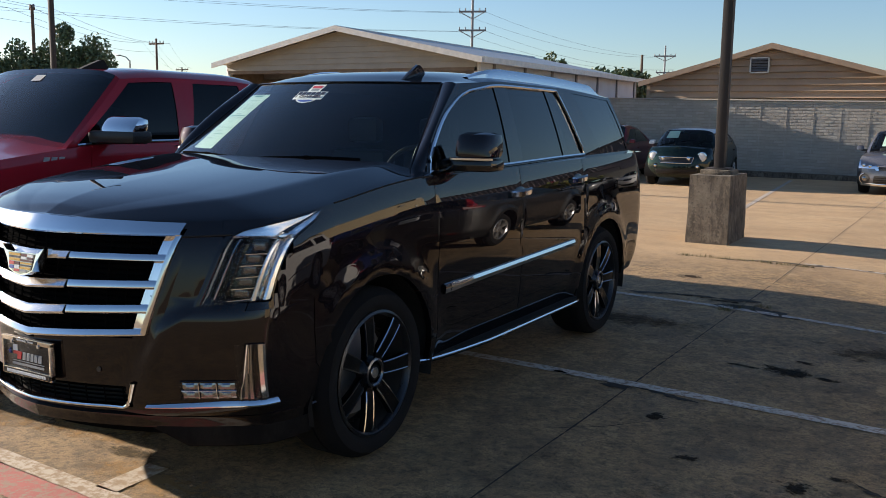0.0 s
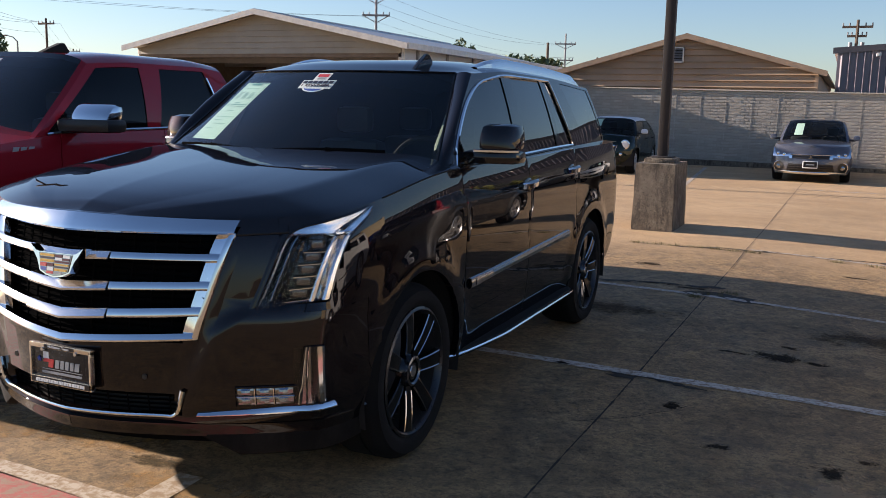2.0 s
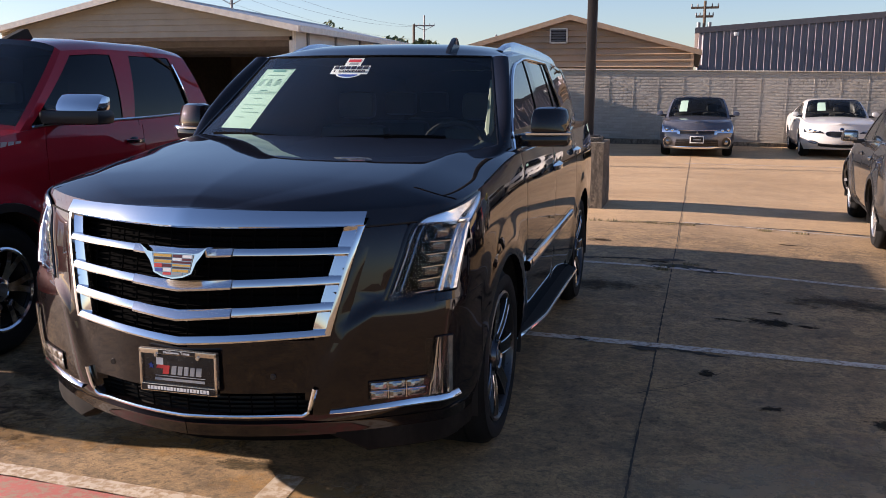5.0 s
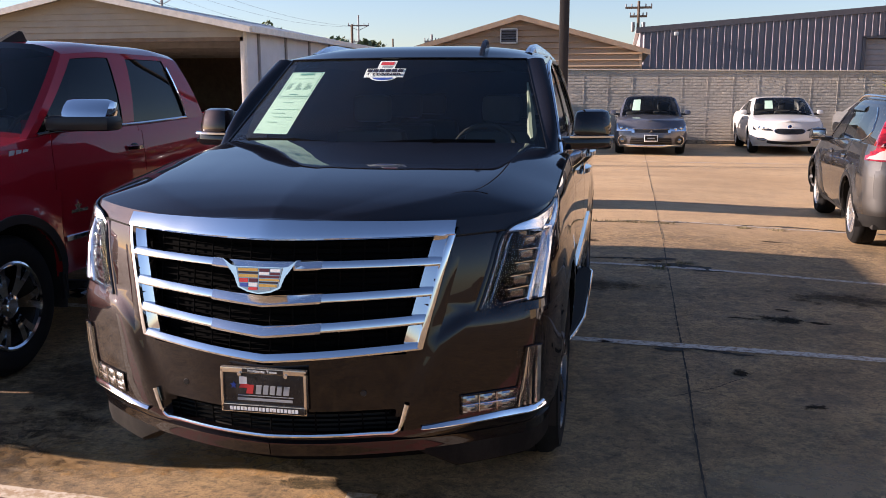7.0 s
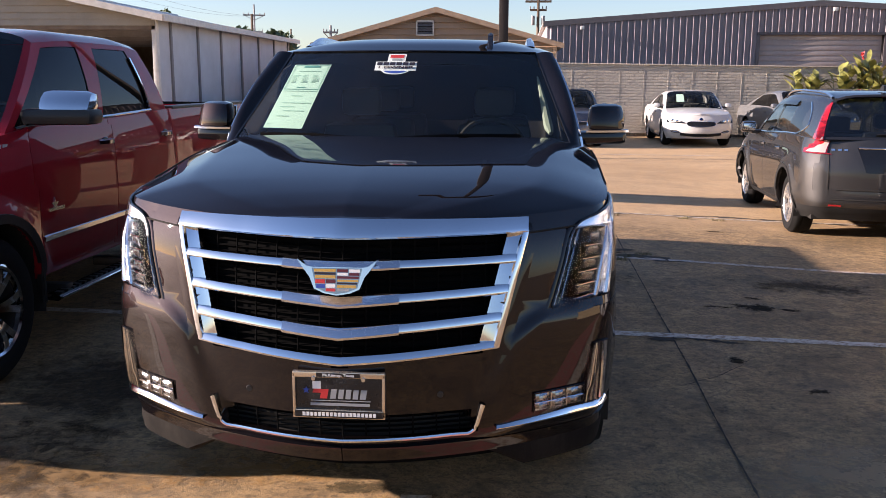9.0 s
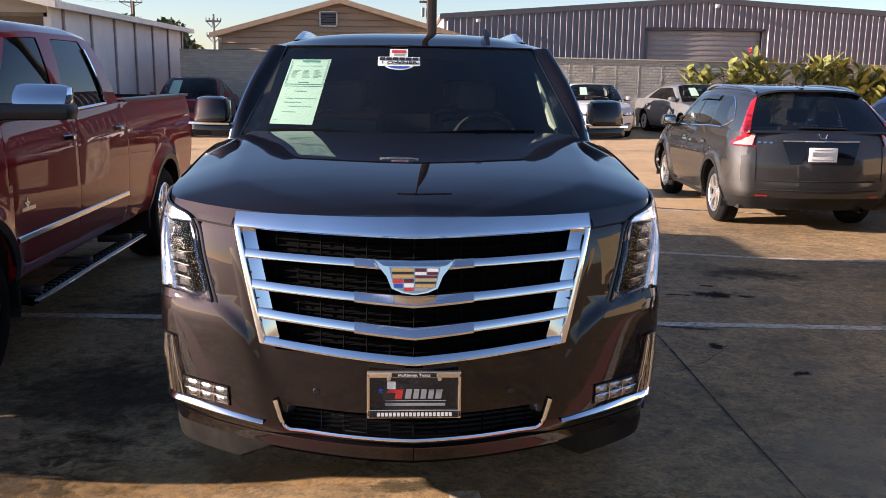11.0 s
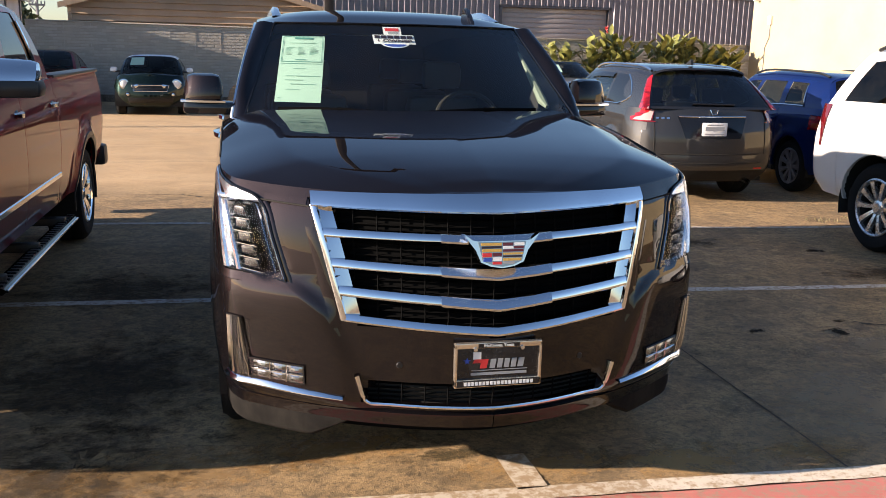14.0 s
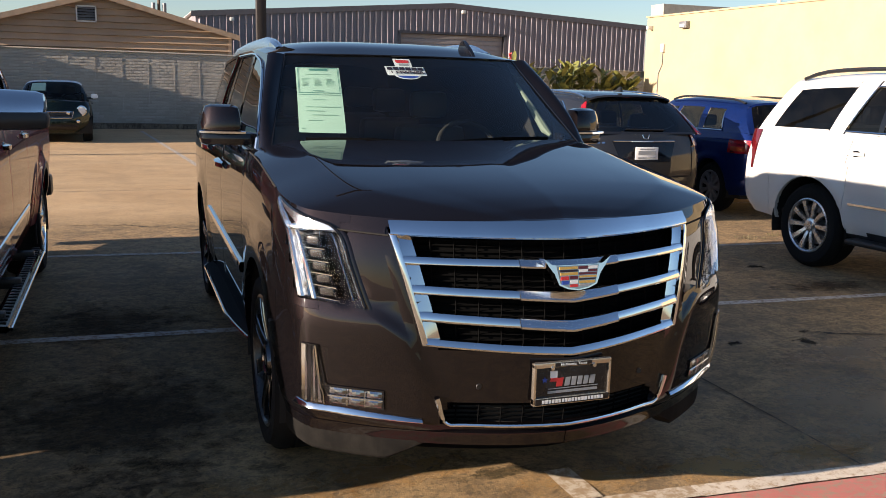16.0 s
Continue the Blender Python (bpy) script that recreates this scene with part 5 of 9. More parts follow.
for k in range(41):
    a = -1 + k / 20
    x, y = 0.85 * a, hood_end(0.85 * a)
    rows.append([Vector((x, y - 0.01, BIG_BODY.zt(y) + hood_z(x / 0.945, y) - 0.012)), BIG_BODY.shield(a, 0.0) + Vector((0, -0.012, -0.016)), BIG_BODY.shield(a, 0.03) + Vector((0, 0.004, -0.004))])
part("cowl", grid(rows), M_BLACK, suv, "black cowl panel below the windscreen")
BIG_BODY.roof(suv, M_PAINT)
BIG_BODY.front_patch(suv, "windshield", -1, 1, 0.0, 1.0, M_BIGSHIELD, nu=24)
part("windshield_seal", tube([BIG_BODY.shield(1, k / 12) + Vector((0, -0.002, 0.002)) for k in range(13)] + [BIG_BODY.shield(1 - k / 12, 1) + Vector((0, -0.002, 0.003)) for k in range(25)] + [BIG_BODY.shield(-1, 1 - k / 12) + Vector((0, -0.002, 0.002)) for k in range(13)], 0.005, 6), M_GLOSSBLACK, suv)
BIG_BODY.front_patch(suv, "rear_window", -0.9, 0.9, 0.1, 0.93, M_SIDEGLASS, BIG_BODY.rear)
BIG_BODY.front_patch(suv, "rear_header", -1, 1, 0.93, 1.0, M_PAINT, BIG_BODY.rear)
BIG_BODY.front_patch(suv, "rear_sill", -1, 1, 0.0, 0.1, M_PAINT, BIG_BODY.rear)
front_edge = curve((0.035, 1.655), (0.15, 1.675), (0.28, 1.725), (0.60, 1.90), (0.80, 2.08), (0.89, 2.21), (0.93, 2.36), (0.951, 2.56))
pillar_edge = curve((0, 1.60), (0.28, 1.69), (0.6, 1.862), (0.8, 2.00), (1, 2.15))
VB = [0.035 + 0.915 * (k / 18) ** 0.8 for k in range(19)]
for s in (1, -1):
    on = lambda y, v, o=0.0: BIG_BODY.glass_side(y, y, v, s) + Vector((s * o, 0, 0))
    rows = []
    for v in [k / 20 for k in range(21)]:
        g, d = BIG_BODY.shield(s, v), on(pillar_edge(v), v)
        rows.append([g.lerp(d, t) + Vector((s * 0.5, -0.7, 0.45)) * 0.018 * 4 * t * (1 - t) for t in (0, 0.12, 0.3, 0.5, 0.7, 0.88, 1)])
    part("a_pillar", grid(rows), M_PAINT, suv)
    part("front_side_window", grid([[on(mixv(front_edge(v), mixv(2.61, 2.60, v), i / 10), v, -0.006) for i in range(11)] for v in VB]), M_SIDEGLASS, suv, "dark tinted front window")
    part("door_frame", grid([[on(mixv(pillar_edge(v), front_edge(max(v, 0.035)), i / 4), v) for i in range(5)] for v in [0.0] + VB]), M_PAINT, suv)
    part("window_rail", grid([[on(mixv(pillar_edge(v), 4.79, i / 30), v) for i in range(31)] for v in (0.948, 0.975, 1.0)]), M_PAINT, suv)
    part("window_sill", grid([[on(mixv(1.60, 5.03, i / 30), v) for i in range(31)] for v in (0.0, 0.02, 0.04)]), M_PAINT, suv)
    part("shoulder", grid([[Vector((s * mixv(BIG_BODY.w(1.0) * BIG_BODY.plan(y), BIG_BODY.belt(y), t), y, BIG_BODY.zt(y) + 0.005 * t)) for t in (0, 0.4, 0.8, 1)] for y in [mixv(1.57, 5.04, k / 40) for k in range(41)]]), M_PAINT, suv)
    BIG_BODY.patch(suv, "b_pillar", (2.61, 2.60), (2.80, 2.775), 0.03, 0.955, M_GLOSSBLACK, s, nu=4)
    BIG_BODY.patch(suv, "rear_side_window", (2.80, 2.775), (3.49, 3.39), 0.03, 0.955, M_SIDEGLASS, s, out=-0.006)
    BIG_BODY.patch(suv, "divider", (3.49, 3.39), (3.60, 3.46), 0.03, 0.955, M_GLOSSBLACK, s, nu=3)
    BIG_BODY.patch(suv, "vent_window", (3.60, 3.46), (3.90, 3.60), 0.03, 0.955, M_SIDEGLASS, s, out=-0.006)
    BIG_BODY.patch(suv, "c_pillar", (3.90, 3.60), (4.30, 3.91), 0.0, 1.0, M_PAINT, s, nu=6)
    BIG_BODY.patch(suv, "quarter_window", (4.30, 3.91), (5.0, 4.72), 0.03, 0.955, M_SIDEGLASS, s, out=-0.004)
    BIG_BODY.patch(suv, "d_pillar", (5.0, 4.72), (5.03, 4.79), 0.0, 1.0, M_PAINT, s, nu=3)
    BIG_BODY.front_patch(suv, "tail_pillar", 0.9 * s, 1.0 * s, 0.1, 0.93, M_PAINT, BIG_BODY.rear, nu=3)
    trim = [on(front_edge(v), v, 0.004) for v in VB]
    trim += [on(mixv(2.56, 3.58, k / 14), 0.95, 0.004) for k in range(1, 14)] + [BIG_BODY.glass_side(3.90, 3.60, v, s) + Vector((s * 0.004, 0, 0)) for v in [0.95 - 0.915 * k / 10 for k in range(11)]]
    trim += [on(mixv(3.88, 1.655, k / 20), 0.035, 0.004) for k in range(1, 20)]
    part("window_trim", tube(trim, 0.010, 6, close=True), M_CHROME, suv, "bright window trim")
BIG_BODY.chassis(suv)
BIG_BODY.cabin(suv, rows=3)
BIG_BODY.liner(suv)
BIG_BODY.wheels(suv, 0.296, 0.27, (7, 0.0, 0.060, 0.080, 0.030), 0.965, M_ALLOY_DARK, M_SPOKE, 0.016, edged=True)

# grille
M_MESH = Nodes("matt_black_mesh").set((0.005, 0.005, 0.005), 0.75, 0.0, **{"Specular IOR Level": 0.0}).m


def side_x_of(z):
    return mixv(0.528, 0.622, (z - 0.735) / 0.385)


grille = new("grille")
grille.parent = suv
tagged(grille, "broad chrome grille with four bars over black mesh")
xs = [-0.60 + 1.2 * k / 40 for k in range(41)]
bm = grid([[BIG_BODY.at_nose(x, z, -0.080) for x in xs] for z in [0.70 + 0.43 * k / 12 for k in range(13)]])
part("mesh_backing", bm, M_MESH, grille)
for k in range(19):
    z = 0.712 + k * 0.0215
    xe = side_x_of(z) - 0.068
    bm = grid([[BIG_BODY.at_nose(x * xe, z + dz, -0.060 + o) for x in [-1 + j / 10 for j in range(21)]] for dz, o in ((-0.004, -0.012), (0.0, 0.0), (0.004, -0.012))])
    part("mesh_slat", bm, M_MESH, grille)
for k in range(13):
    x = -0.48 + k * 0.08
    part("mesh_bar", tube([BIG_BODY.at_nose(x, 0.70, -0.057), BIG_BODY.at_nose(x, 0.9, -0.057), BIG_BODY.at_nose(x, 1.12, -0.057)], 0.003, 5), M_MESH, grille)
n = 44
st = []
for k in range(n + 1):
    x = -0.628 + 1.256 * k / n
    a = abs(x) / 0.628
    st.append((x, mixv(1.114, 1.118, a), mixv(1.182, 1.168, a)))
part("top_bar", nose_bar(BIG_BODY, st, 0.020, 0.03), M_CHROME, grille, "wide polished chrome top bar", 30)
for z_mid, z_edge, h in ((1.028, 1.032, 0.027), (0.909, 0.928, 0.031), (0.803, 0.832, 0.033)):
    xe = side_x_of(z_edge) - 0.012
    st = [(xe * (-1 + 2 * k / n), mixv(z_mid, z_edge, abs(-1 + 2 * k / n)) - h / 2, mixv(z_mid, z_edge, abs(-1 + 2 * k / n)) + h / 2) for k in range(n + 1)]
    bar = part("grille_bar", nose_bar(BIG_BODY, st, 0.010, 0.03), M_CHROME, grille, "", 30)
    st = [(0.20 * (-1 + 2 * k / 16), mixv(z_mid - 0.006, mixv(z_mid, z_edge, 0.36), abs(-1 + 2 * k / 16)) - h * 0.58, mixv(z_mid - 0.006, mixv(z_mid, z_edge, 0.36), abs(-1 + 2 * k / 16)) + h * 0.58) for k in range(17)]
    part("bar_centre", nose_bar(BIG_BODY, st, 0.019, 0.02), M_SATIN, bar, "brushed centre of the bar", 30)
for s in (1, -1):
    # chrome side frame and its sloped inner return
    rows = []
    for k in range(15):
        z = mixv(0.728, 1.122, k / 14)
        xo = side_x_of(z)
        rows.append([BIG_BODY.at_nose(s * (xo + 0.010), z, -0.012), BIG_BODY.at_nose(s * (xo + 0.008), z, 0.010), BIG_BODY.at_nose(s * xo, z, 0.013), BIG_BODY.at_nose(s * (xo - 0.012), z, 0.010),
                     BIG_BODY.at_nose(s * (xo - 0.018), z, -0.004), BIG_BODY.at_nose(s * (xo - 0.040), z, -0.014), BIG_BODY.at_nose(s * (xo - 0.065), z, -0.022), BIG_BODY.at_nose(s * (xo - 0.078), z, -0.050)])
    part("side_frame", grid(rows), M_CHROME, grille, "", 30)
    part("grille_surround", grid([[BIG_BODY.at_nose(s * (side_x_of(z) + o), z, e) for o, e in ((0.006, 0.0), (0.014, 0.0015), (0.044, 0.0015), (0.056, -0.003))] for z in [mixv(0.70, 1.165, k / 14) for k in range(15)]]), M_PAINT, suv)
st = []
for k in range(n + 1):
    x = -0.53 + 1.06 * k / n
    a = abs(x) / 0.53
    st.append((x, mixv(0.688, 0.724, a), mixv(0.720, 0.752, a)))
part("bottom_frame", nose_bar(BIG_BODY, st, 0.012, 0.03), M_CHROME, grille, "", 30)

# shield badge: colour blocks in a chrome surround
badge = new("badge")
badge.parent = suv
tagged(badge, "chrome shield badge with coloured blocks")
y_b = BIG_BODY.nose_y(0, 1.0) - 0.045
badge.matrix_basis = pose(0, y_b, 1.0, -10) @ pose(0, -y_b, -1.0) @ pose(0, 0, 0.145) @ Matrix.Diagonal((0.84, 1, 0.855, 1))
shield_out = [(-0.100, 1.034), (0.100, 1.034), (0.082, 0.958), (0.045, 0.942), (0.0, 0.934), (-0.045, 0.942), (-0.082, 0.958)]
part("surround", slab([(-0.160, 1.068), (-0.122, 1.041), (-0.100, 1.037), (0.100, 1.037), (0.122, 1.041), (0.160, 1.068), (0.134, 1.030), (0.110, 1.000), (0.090, 0.953), (0.05, 0.936), (0.0, 0.928), (-0.05, 0.936), (-0.090, 0.953), (-0.110, 1.000), (-0.134, 1.030)], 0.04, "Y", y_b), M_CHROME, badge)
part("field", slab(shield_out, 0.02, "Y", y_b - 0.003), M_DARKCHROME, badge)
BLOCKS = [(-0.090, -0.004, 1.019, 1.030, M_PRINT_GOLD), (-0.088, -0.004, 1.008, 1.017, M_PRINT_BLACK), (-0.086, -0.004, 0.994, 1.006, M_PRINT_GOLD),
          (0.002, 0.045, 1.018, 1.030, M_PRINT_MAROON), (0.049, 0.092, 1.018, 1.030, M_PRINT_WHITE), (0.002, 0.045, 1.006, 1.016, M_PRINT_WHITE), (0.049, 0.090, 1.006, 1.016, M_PRINT_MAROON), (0.002, 0.088, 0.994, 1.003, M_PRINT_MAROON),
          (-0.084, -0.046, 0.974, 0.990, M_PRINT_RED), (-0.042, -0.004, 0.976, 0.990, M_PRINT_MAROON), (-0.080, -0.046, 0.956, 0.971, M_PRINT_BLUE), (-0.042, -0.004, 0.958, 0.973, M_PRINT_WHITE), (-0.042, -0.004, 0.944, 0.955, M_PRINT_RED),
          (0.002, 0.086, 0.982, 0.990, M_PRINT_GOLD), (0.002, 0.082, 0.972, 0.979, M_PRINT_BLACK), (0.002, 0.078, 0.958, 0.969, M_PRINT_GOLD), (0.002, 0.05, 0.945, 0.955, M_PRINT_GREY)]
for x0, x1, z0, z1, m in BLOCKS:
    part("enamel_block", box(x0, x1, y_b - 0.005, y_b, z0, z1), m, badge)

# lower grille
low = new("lower_grille")
low.parent = suv
part("mesh_backing", grid([[BIG_BODY.at_nose(x, z, -0.05) for x in [-0.47 + 0.94 * k / 20 for k in range(21)]] for z in (0.40, 0.47, 0.53)]), M_DARK, low)
for k in range(5):
    z = 0.436 + k * 0.018
    part("mesh_slat", grid([[BIG_BODY.at_nose(x * 0.47, z + dz, -0.03 + o) for x in [-1 + j / 10 for j in range(21)]] for dz, o in ((-0.004, -0.012), (0.0, 0.0), (0.004, -0.012))]), M_MESH, low)
for k in range(11):
    x = -0.40 + 0.08 * k
    part("mesh_bar", tube([BIG_BODY.at_nose(x, 0.42, -0.03), BIG_BODY.at_nose(x, 0.52, -0.03)], 0.003, 5), M_MESH, low)
END = ((0.482, 0.530), (0.476, 0.508), (0.470, 0.486), (0.464, 0.464), (0.459, 0.450), (0.452, 0.438), (0.443, 0.430))
path = [BIG_BODY.at_nose(-x, z, 0.008) for x, z in END]
path += [BIG_BODY.at_nose(-0.43 + 0.86 * k / 30, mixv(0.424, 0.420, 1 - abs(-1 + k / 15)), 0.008) for k in range(31)]
path += [BIG_BODY.at_nose(x, z, 0.008) for x, z in reversed(END)]
part("chrome_surround", tube(path, lambda t: 0.008 + 0.003 * max(0, abs(2 * t - 1) - 0.80) / 0.2, 8), M_CHROME, low, "chrome surround of the lower grille")

# number plate holder with its dealer plate
plate = new("plate")
plate.parent = suv
tagged(plate, "black dealer plate in a bright metal frame")
yp = -0.032
part("blank", box(-0.152, 0.152, yp, yp + 0.012, 0.518, 0.660, 0.006), M_PLATE, plate)
for x0, x1, z0, z1 in ((-0.158, 0.158, 0.510, 0.539), (-0.158, 0.158, 0.653, 0.672), (-0.158, -0.148, 0.514, 0.668), (0.148, 0.158, 0.514, 0.668)):
    part("frame", box(x0, x1, yp - 0.008, yp + 0.014, z0, z1, 0.003), M_PLATE_RIM, plate)
for x0, x1, z0, z1 in ((-0.150, 0.150, 0.514, 0.537), (-0.075, 0.075, 0.656, 0.670)):
    part("frame_band", box(x0, x1, yp - 0.0105, yp - 0.006, z0, z1), M_PLATE, plate)


def plate_words(text, size, x, z, m, bold=0.0, squeeze=1.0, slant=0.0, y=0.0):
    return words(text, size, Matrix.Translation((x, yp - 0.011 + y, z)) @ Matrix.Rotation(radians(90), 4, "X"), m, plate, "lettering", bold, squeeze, slant)


plate_words("McKinney, Texas", 0.0125, 0, 0.6630, M_PRINT_WHITE, 0.0002, 1.25)
part("dealer_mark", box(-0.096, 0.108, yp - 0.003, yp + 0.002, 0.5695, 0.5715), M_PRINT_GREY, plate)

# lamps of the large SUV
M_BLADE = Nodes("brushed_lamp_blade").set((0.86, 0.87, 0.88), 0.24, 1.0).m
M_CHROME_SOFT = Nodes("smoked_reflector").set((0.30, 0.31, 0.33), 0.16, 1.0).m


def valance_material():
    """Grey plastic with road dust that has run down in streaks."""
    n = Nodes("dusty_plastic")
    c = n.mix(n.ramp(n.noise(8.0, 6, 0.7), (0.4, 0.0), (0.65, 1.0)), (0.008, 0.0075, 0.007), (0.016, 0.0145, 0.0125))
    c = n.mix(n.ramp(n.noise(22, 5, 0.7, co=n.stretch(1.0, 1.0, 0.12)), (0.48, 0.0), (0.62, 0.7)), c, (0.007, 0.0065, 0.006))
    return n.set(c, 0.9, 0.0, **{"Specular IOR Level": 0.08}).m


M_VALANCE = valance_material()
for s in (1, -1):
    lamp = new("headlight")
    lamp.parent = suv
    tagged(lamp, "tall clear headlight with stacked projectors and chrome edge")
    zs = [0.845 + 0.358 * k / 48 for k in range(49)]
    low_zs, top_zs = zs[:36], zs[35:]

    def lamp_pt(t, z, out):
        z1 = z + 0.030 * t * max(0, 1 - (z - 0.845) / 0.26)
        return BIG_BODY.wrap(mixv(lamp_in(z), lamp_out(z), t), z1, s, out)

    def strip_of(stops, rows_z):
        return grid([[lamp_pt(t, z, o) for t, o in stops] for z in rows_z])
    part("housing", strip_of([(t, -0.050) for t in (0, 0.25, 0.5, 0.75, 1)], zs), M_GLOSSBLACK, lamp)
    # fluted inner reflector with its light guide
    part("inner_reflector", strip_of([(0.10, -0.034), (0.14, -0.022), (0.20, -0.034), (0.25, -0.026), (0.31, -0.036), (0.36, -0.040)], low_zs), M_GLOSSBLACK, lamp, "", 10)
    part("inner_edge", strip_of([(0.01, -0.002), (0.035, 0.002), (0.065, -0.004), (0.10, -0.034)], low_zs), M_BLADE, lamp, "slim bright inner edge", 25)
    part("light_guide", tube([lamp_pt(0.17, z, -0.014) for z in low_zs[2:]], 0.004, 6), M_CHROME_SOFT, lamp)
    # chrome trough between two bright blades at the outer side
    part("inner_blade", strip_of([(0.695, -0.040), (0.708, -0.004), (0.730, 0.002), (0.775, -0.001), (0.800, -0.022)], low_zs), M_BLADE, lamp, "", 25)
    part("trough", strip_of([(0.800, -0.022), (0.825, -0.027), (0.855, -0.025), (0.880, -0.018)], low_zs), M_DARKCHROME, lamp)
    part("outer_blade", strip_of([(0.870, -0.024), (0.885, 0.001), (0.915, 0.008), (0.975, 0.008), (1.0, -0.002)], low_zs), M_BLADE, lamp, "", 25)
    # chrome ledge over the modules, drawn out into the tail
    rows = []
    for z in top_zs:
        f = min(1, (z - top_zs[0]) / 0.011)
        f = f * f * (3 - 2 * f)
        rows.append([lamp_pt(t, z, mixv(lo, hi, f)) for t, lo, hi in ((0.0, -0.004, 0.002), (0.10, -0.034, 0.005), (0.30, -0.040, 0.004), (0.45, -0.040, 0.004), (0.60, -0.038, 0.003), (0.70, -0.006, -0.006), (0.80, -0.024, 0.005), (0.905, -0.016, 0.008), (0.93, 0.006, 0.009), (1.0, 0.0, 0.0))])
    part("chrome_ledge", grid(rows), M_BLADE, lamp, "bright ledge running into the swept tail", 25)
    for k in range(5):
        z = 0.876 + k * 0.0485
        c = [lamp_pt(t, z + 0.004, -0.030) for t in (0.395, 0.695)]
        d = c[1] - c[0]
        ang = math.atan2(d.y, d.x)
        mid = (c[0] + c[1]) / 2
        bm = box(-0.5, 0.5, -0.5, 0.5, -0.5, 0.5, 0.10)
        bmesh.ops.transform(bm, matrix=Matrix.Translation(mid) @ Matrix.Rotation(ang, 4, "Z") @ Matrix.Diagonal((d.length * 0.96, 0.024, 0.040, 1)), verts=bm.verts)
        box_ob = part("projector", bm, M_GLOSSBLACK, lamp)
        bm = box(-0.5, 0.5, -0.5, 0.5, -0.5, 0.5, 0.20)
        bmesh.ops.transform(bm, matrix=Matrix.Translation(mid + Vector((s * 0.006, -0.010, 0.001))) @ Matrix.Rotation(ang, 4, "Z") @ Matrix.Diagonal((d.length * 0.70, 0.018, 0.027, 1)), verts=bm.verts)
        part("projector_lens", bm, M_WHEEL, box_ob)
        part("lens_frame", tube([lamp_pt(t, z + dz, -0.012) for t, dz in ((0.42, -0.014), (0.42, 0.016), (0.44, 0.020), (0.55, 0.020))], 0.0016, 5), M_CHROME_SOFT, box_ob)
        part("shelf", thick(grid([[lamp_pt(t, z - 0.0225, o) for t in (0.37, 0.45, 0.53, 0.61, 0.70)] for o in (-0.040, -0.008)]), 0.0032), M_CHROME, box_ob, "thin bright shelf")
    part("foot_plate", grid([[lamp_pt(mixv(0.38, 0.70, i / 4), z, o) for i in range(5)] for z, o in ((0.850, -0.006), (0.853, -0.010), (0.853, -0.036))]), M_SATIN, lamp)
    part("lens", strip_of([(mixv(0.01, 0.99, i / 10), 0.010 + 0.004 * (i % 10 > 0)) for i in range(11)], zs), M_LENS, lamp, "clear lens")
    part("lamp_surround", strip_of([(-0.10, -0.003), (-0.08, 0.0015), (-0.04, 0.003), (0.0, 0.003), (0.015, -0.008)], zs[:38]), M_PAINT, suv, "", 40)
    edge = [lamp_pt(0, z, 0.004) for z in zs] + [lamp_pt(1, z, 0.003) for z in reversed(zs)]
    part("seal", tube(edge, 0.005, 6, close=True), M_GLOSSBLACK, lamp)

    fog = new("fog_light")
    fog.parent = suv
    tagged(fog, "chrome-edged corner fog light over a bright strip")

    def fog_pt(x, z, out):
        return BIG_BODY.at_nose(s * x, z, out)
    up = [0.470 + 0.228 * k / 10 for k in range(11)]
    part("housing", grid([[fog_pt(mixv(a, b, i / 6), z, 0.003) for i in range(7)] for z, a, b in [(z, mixv(0.835, 0.872, (z - 0.47) / 0.228), 0.932) for z in up]]), M_GLOSSBLACK, fog)
    part("housing", grid([[fog_pt(mixv(0.660, 0.86, i / 8), z, 0.003) for i in range(9)] for z in (0.470, 0.49, 0.52, 0.545)]), M_GLOSSBLACK, fog)
    part("chrome_edge", grid([[fog_pt(x, z, o) for x, o in ((0.910, 0.003), (0.912, 0.010), (0.926, 0.011), (0.936, 0.002))] for z in up]), M_CHROME, fog, "", 25)
    body_in = lambda z: mixv(0.850, 0.876, (z - 0.47) / 0.228)
    part("inner_blade", grid([[fog_pt(mixv(body_in(z), 0.896, t), z, o) for t, o in ((0.0, 0.003), (0.10, 0.011), (0.20, 0.004), (0.42, 0.003), (0.50, 0.010), (0.60, 0.005), (0.82, 0.004), (0.90, 0.011), (1.0, 0.002))] for z in up]), M_CHROME_SOFT, fog, "", 15)
    part("light_pipe", tube([fog_pt(body_in(z) + 0.004, z, 0.011) for z in up], 0.003, 6), M_CHROME, fog)
    part("pipe_frame", tube([fog_pt(mixv(body_in(z), 0.896, t), z, 0.011) for t, z in ((0.25, 0.58), (0.25, 0.685), (0.48, 0.685), (0.48, 0.58))], 0.0018, 5, close=True), M_CHROME, fog)
    for i in range(3):
        for j in range(2):
            x, z = 0.666 + i * 0.058, 0.4755 + j * 0.034
            rows = [[fog_pt(x + 0.054 * a, z + 0.030 * b, 0.003 + 0.010 * (1 - max(abs(2 * a - 1), abs(2 * b - 1)))) for a in (0, 0.25, 0.5, 0.75, 1)] for b in (0, 0.25, 0.5, 0.75, 1)]
            part("reflector", grid(rows), M_CHROME_SOFT, fog, "", 5)
    part("divider", tube([fog_pt(mixv(0.664, 0.842, k / 6), 0.5075, 0.009) for k in range(7)], 0.0028, 5), M_CHROME, fog)
    for x in (0.722, 0.780):
        part("divider", tube([fog_pt(x, 0.475, 0.009), fog_pt(x, 0.508, 0.009), fog_pt(x, 0.540, 0.009)], 0.0024, 5), M_CHROME, fog)
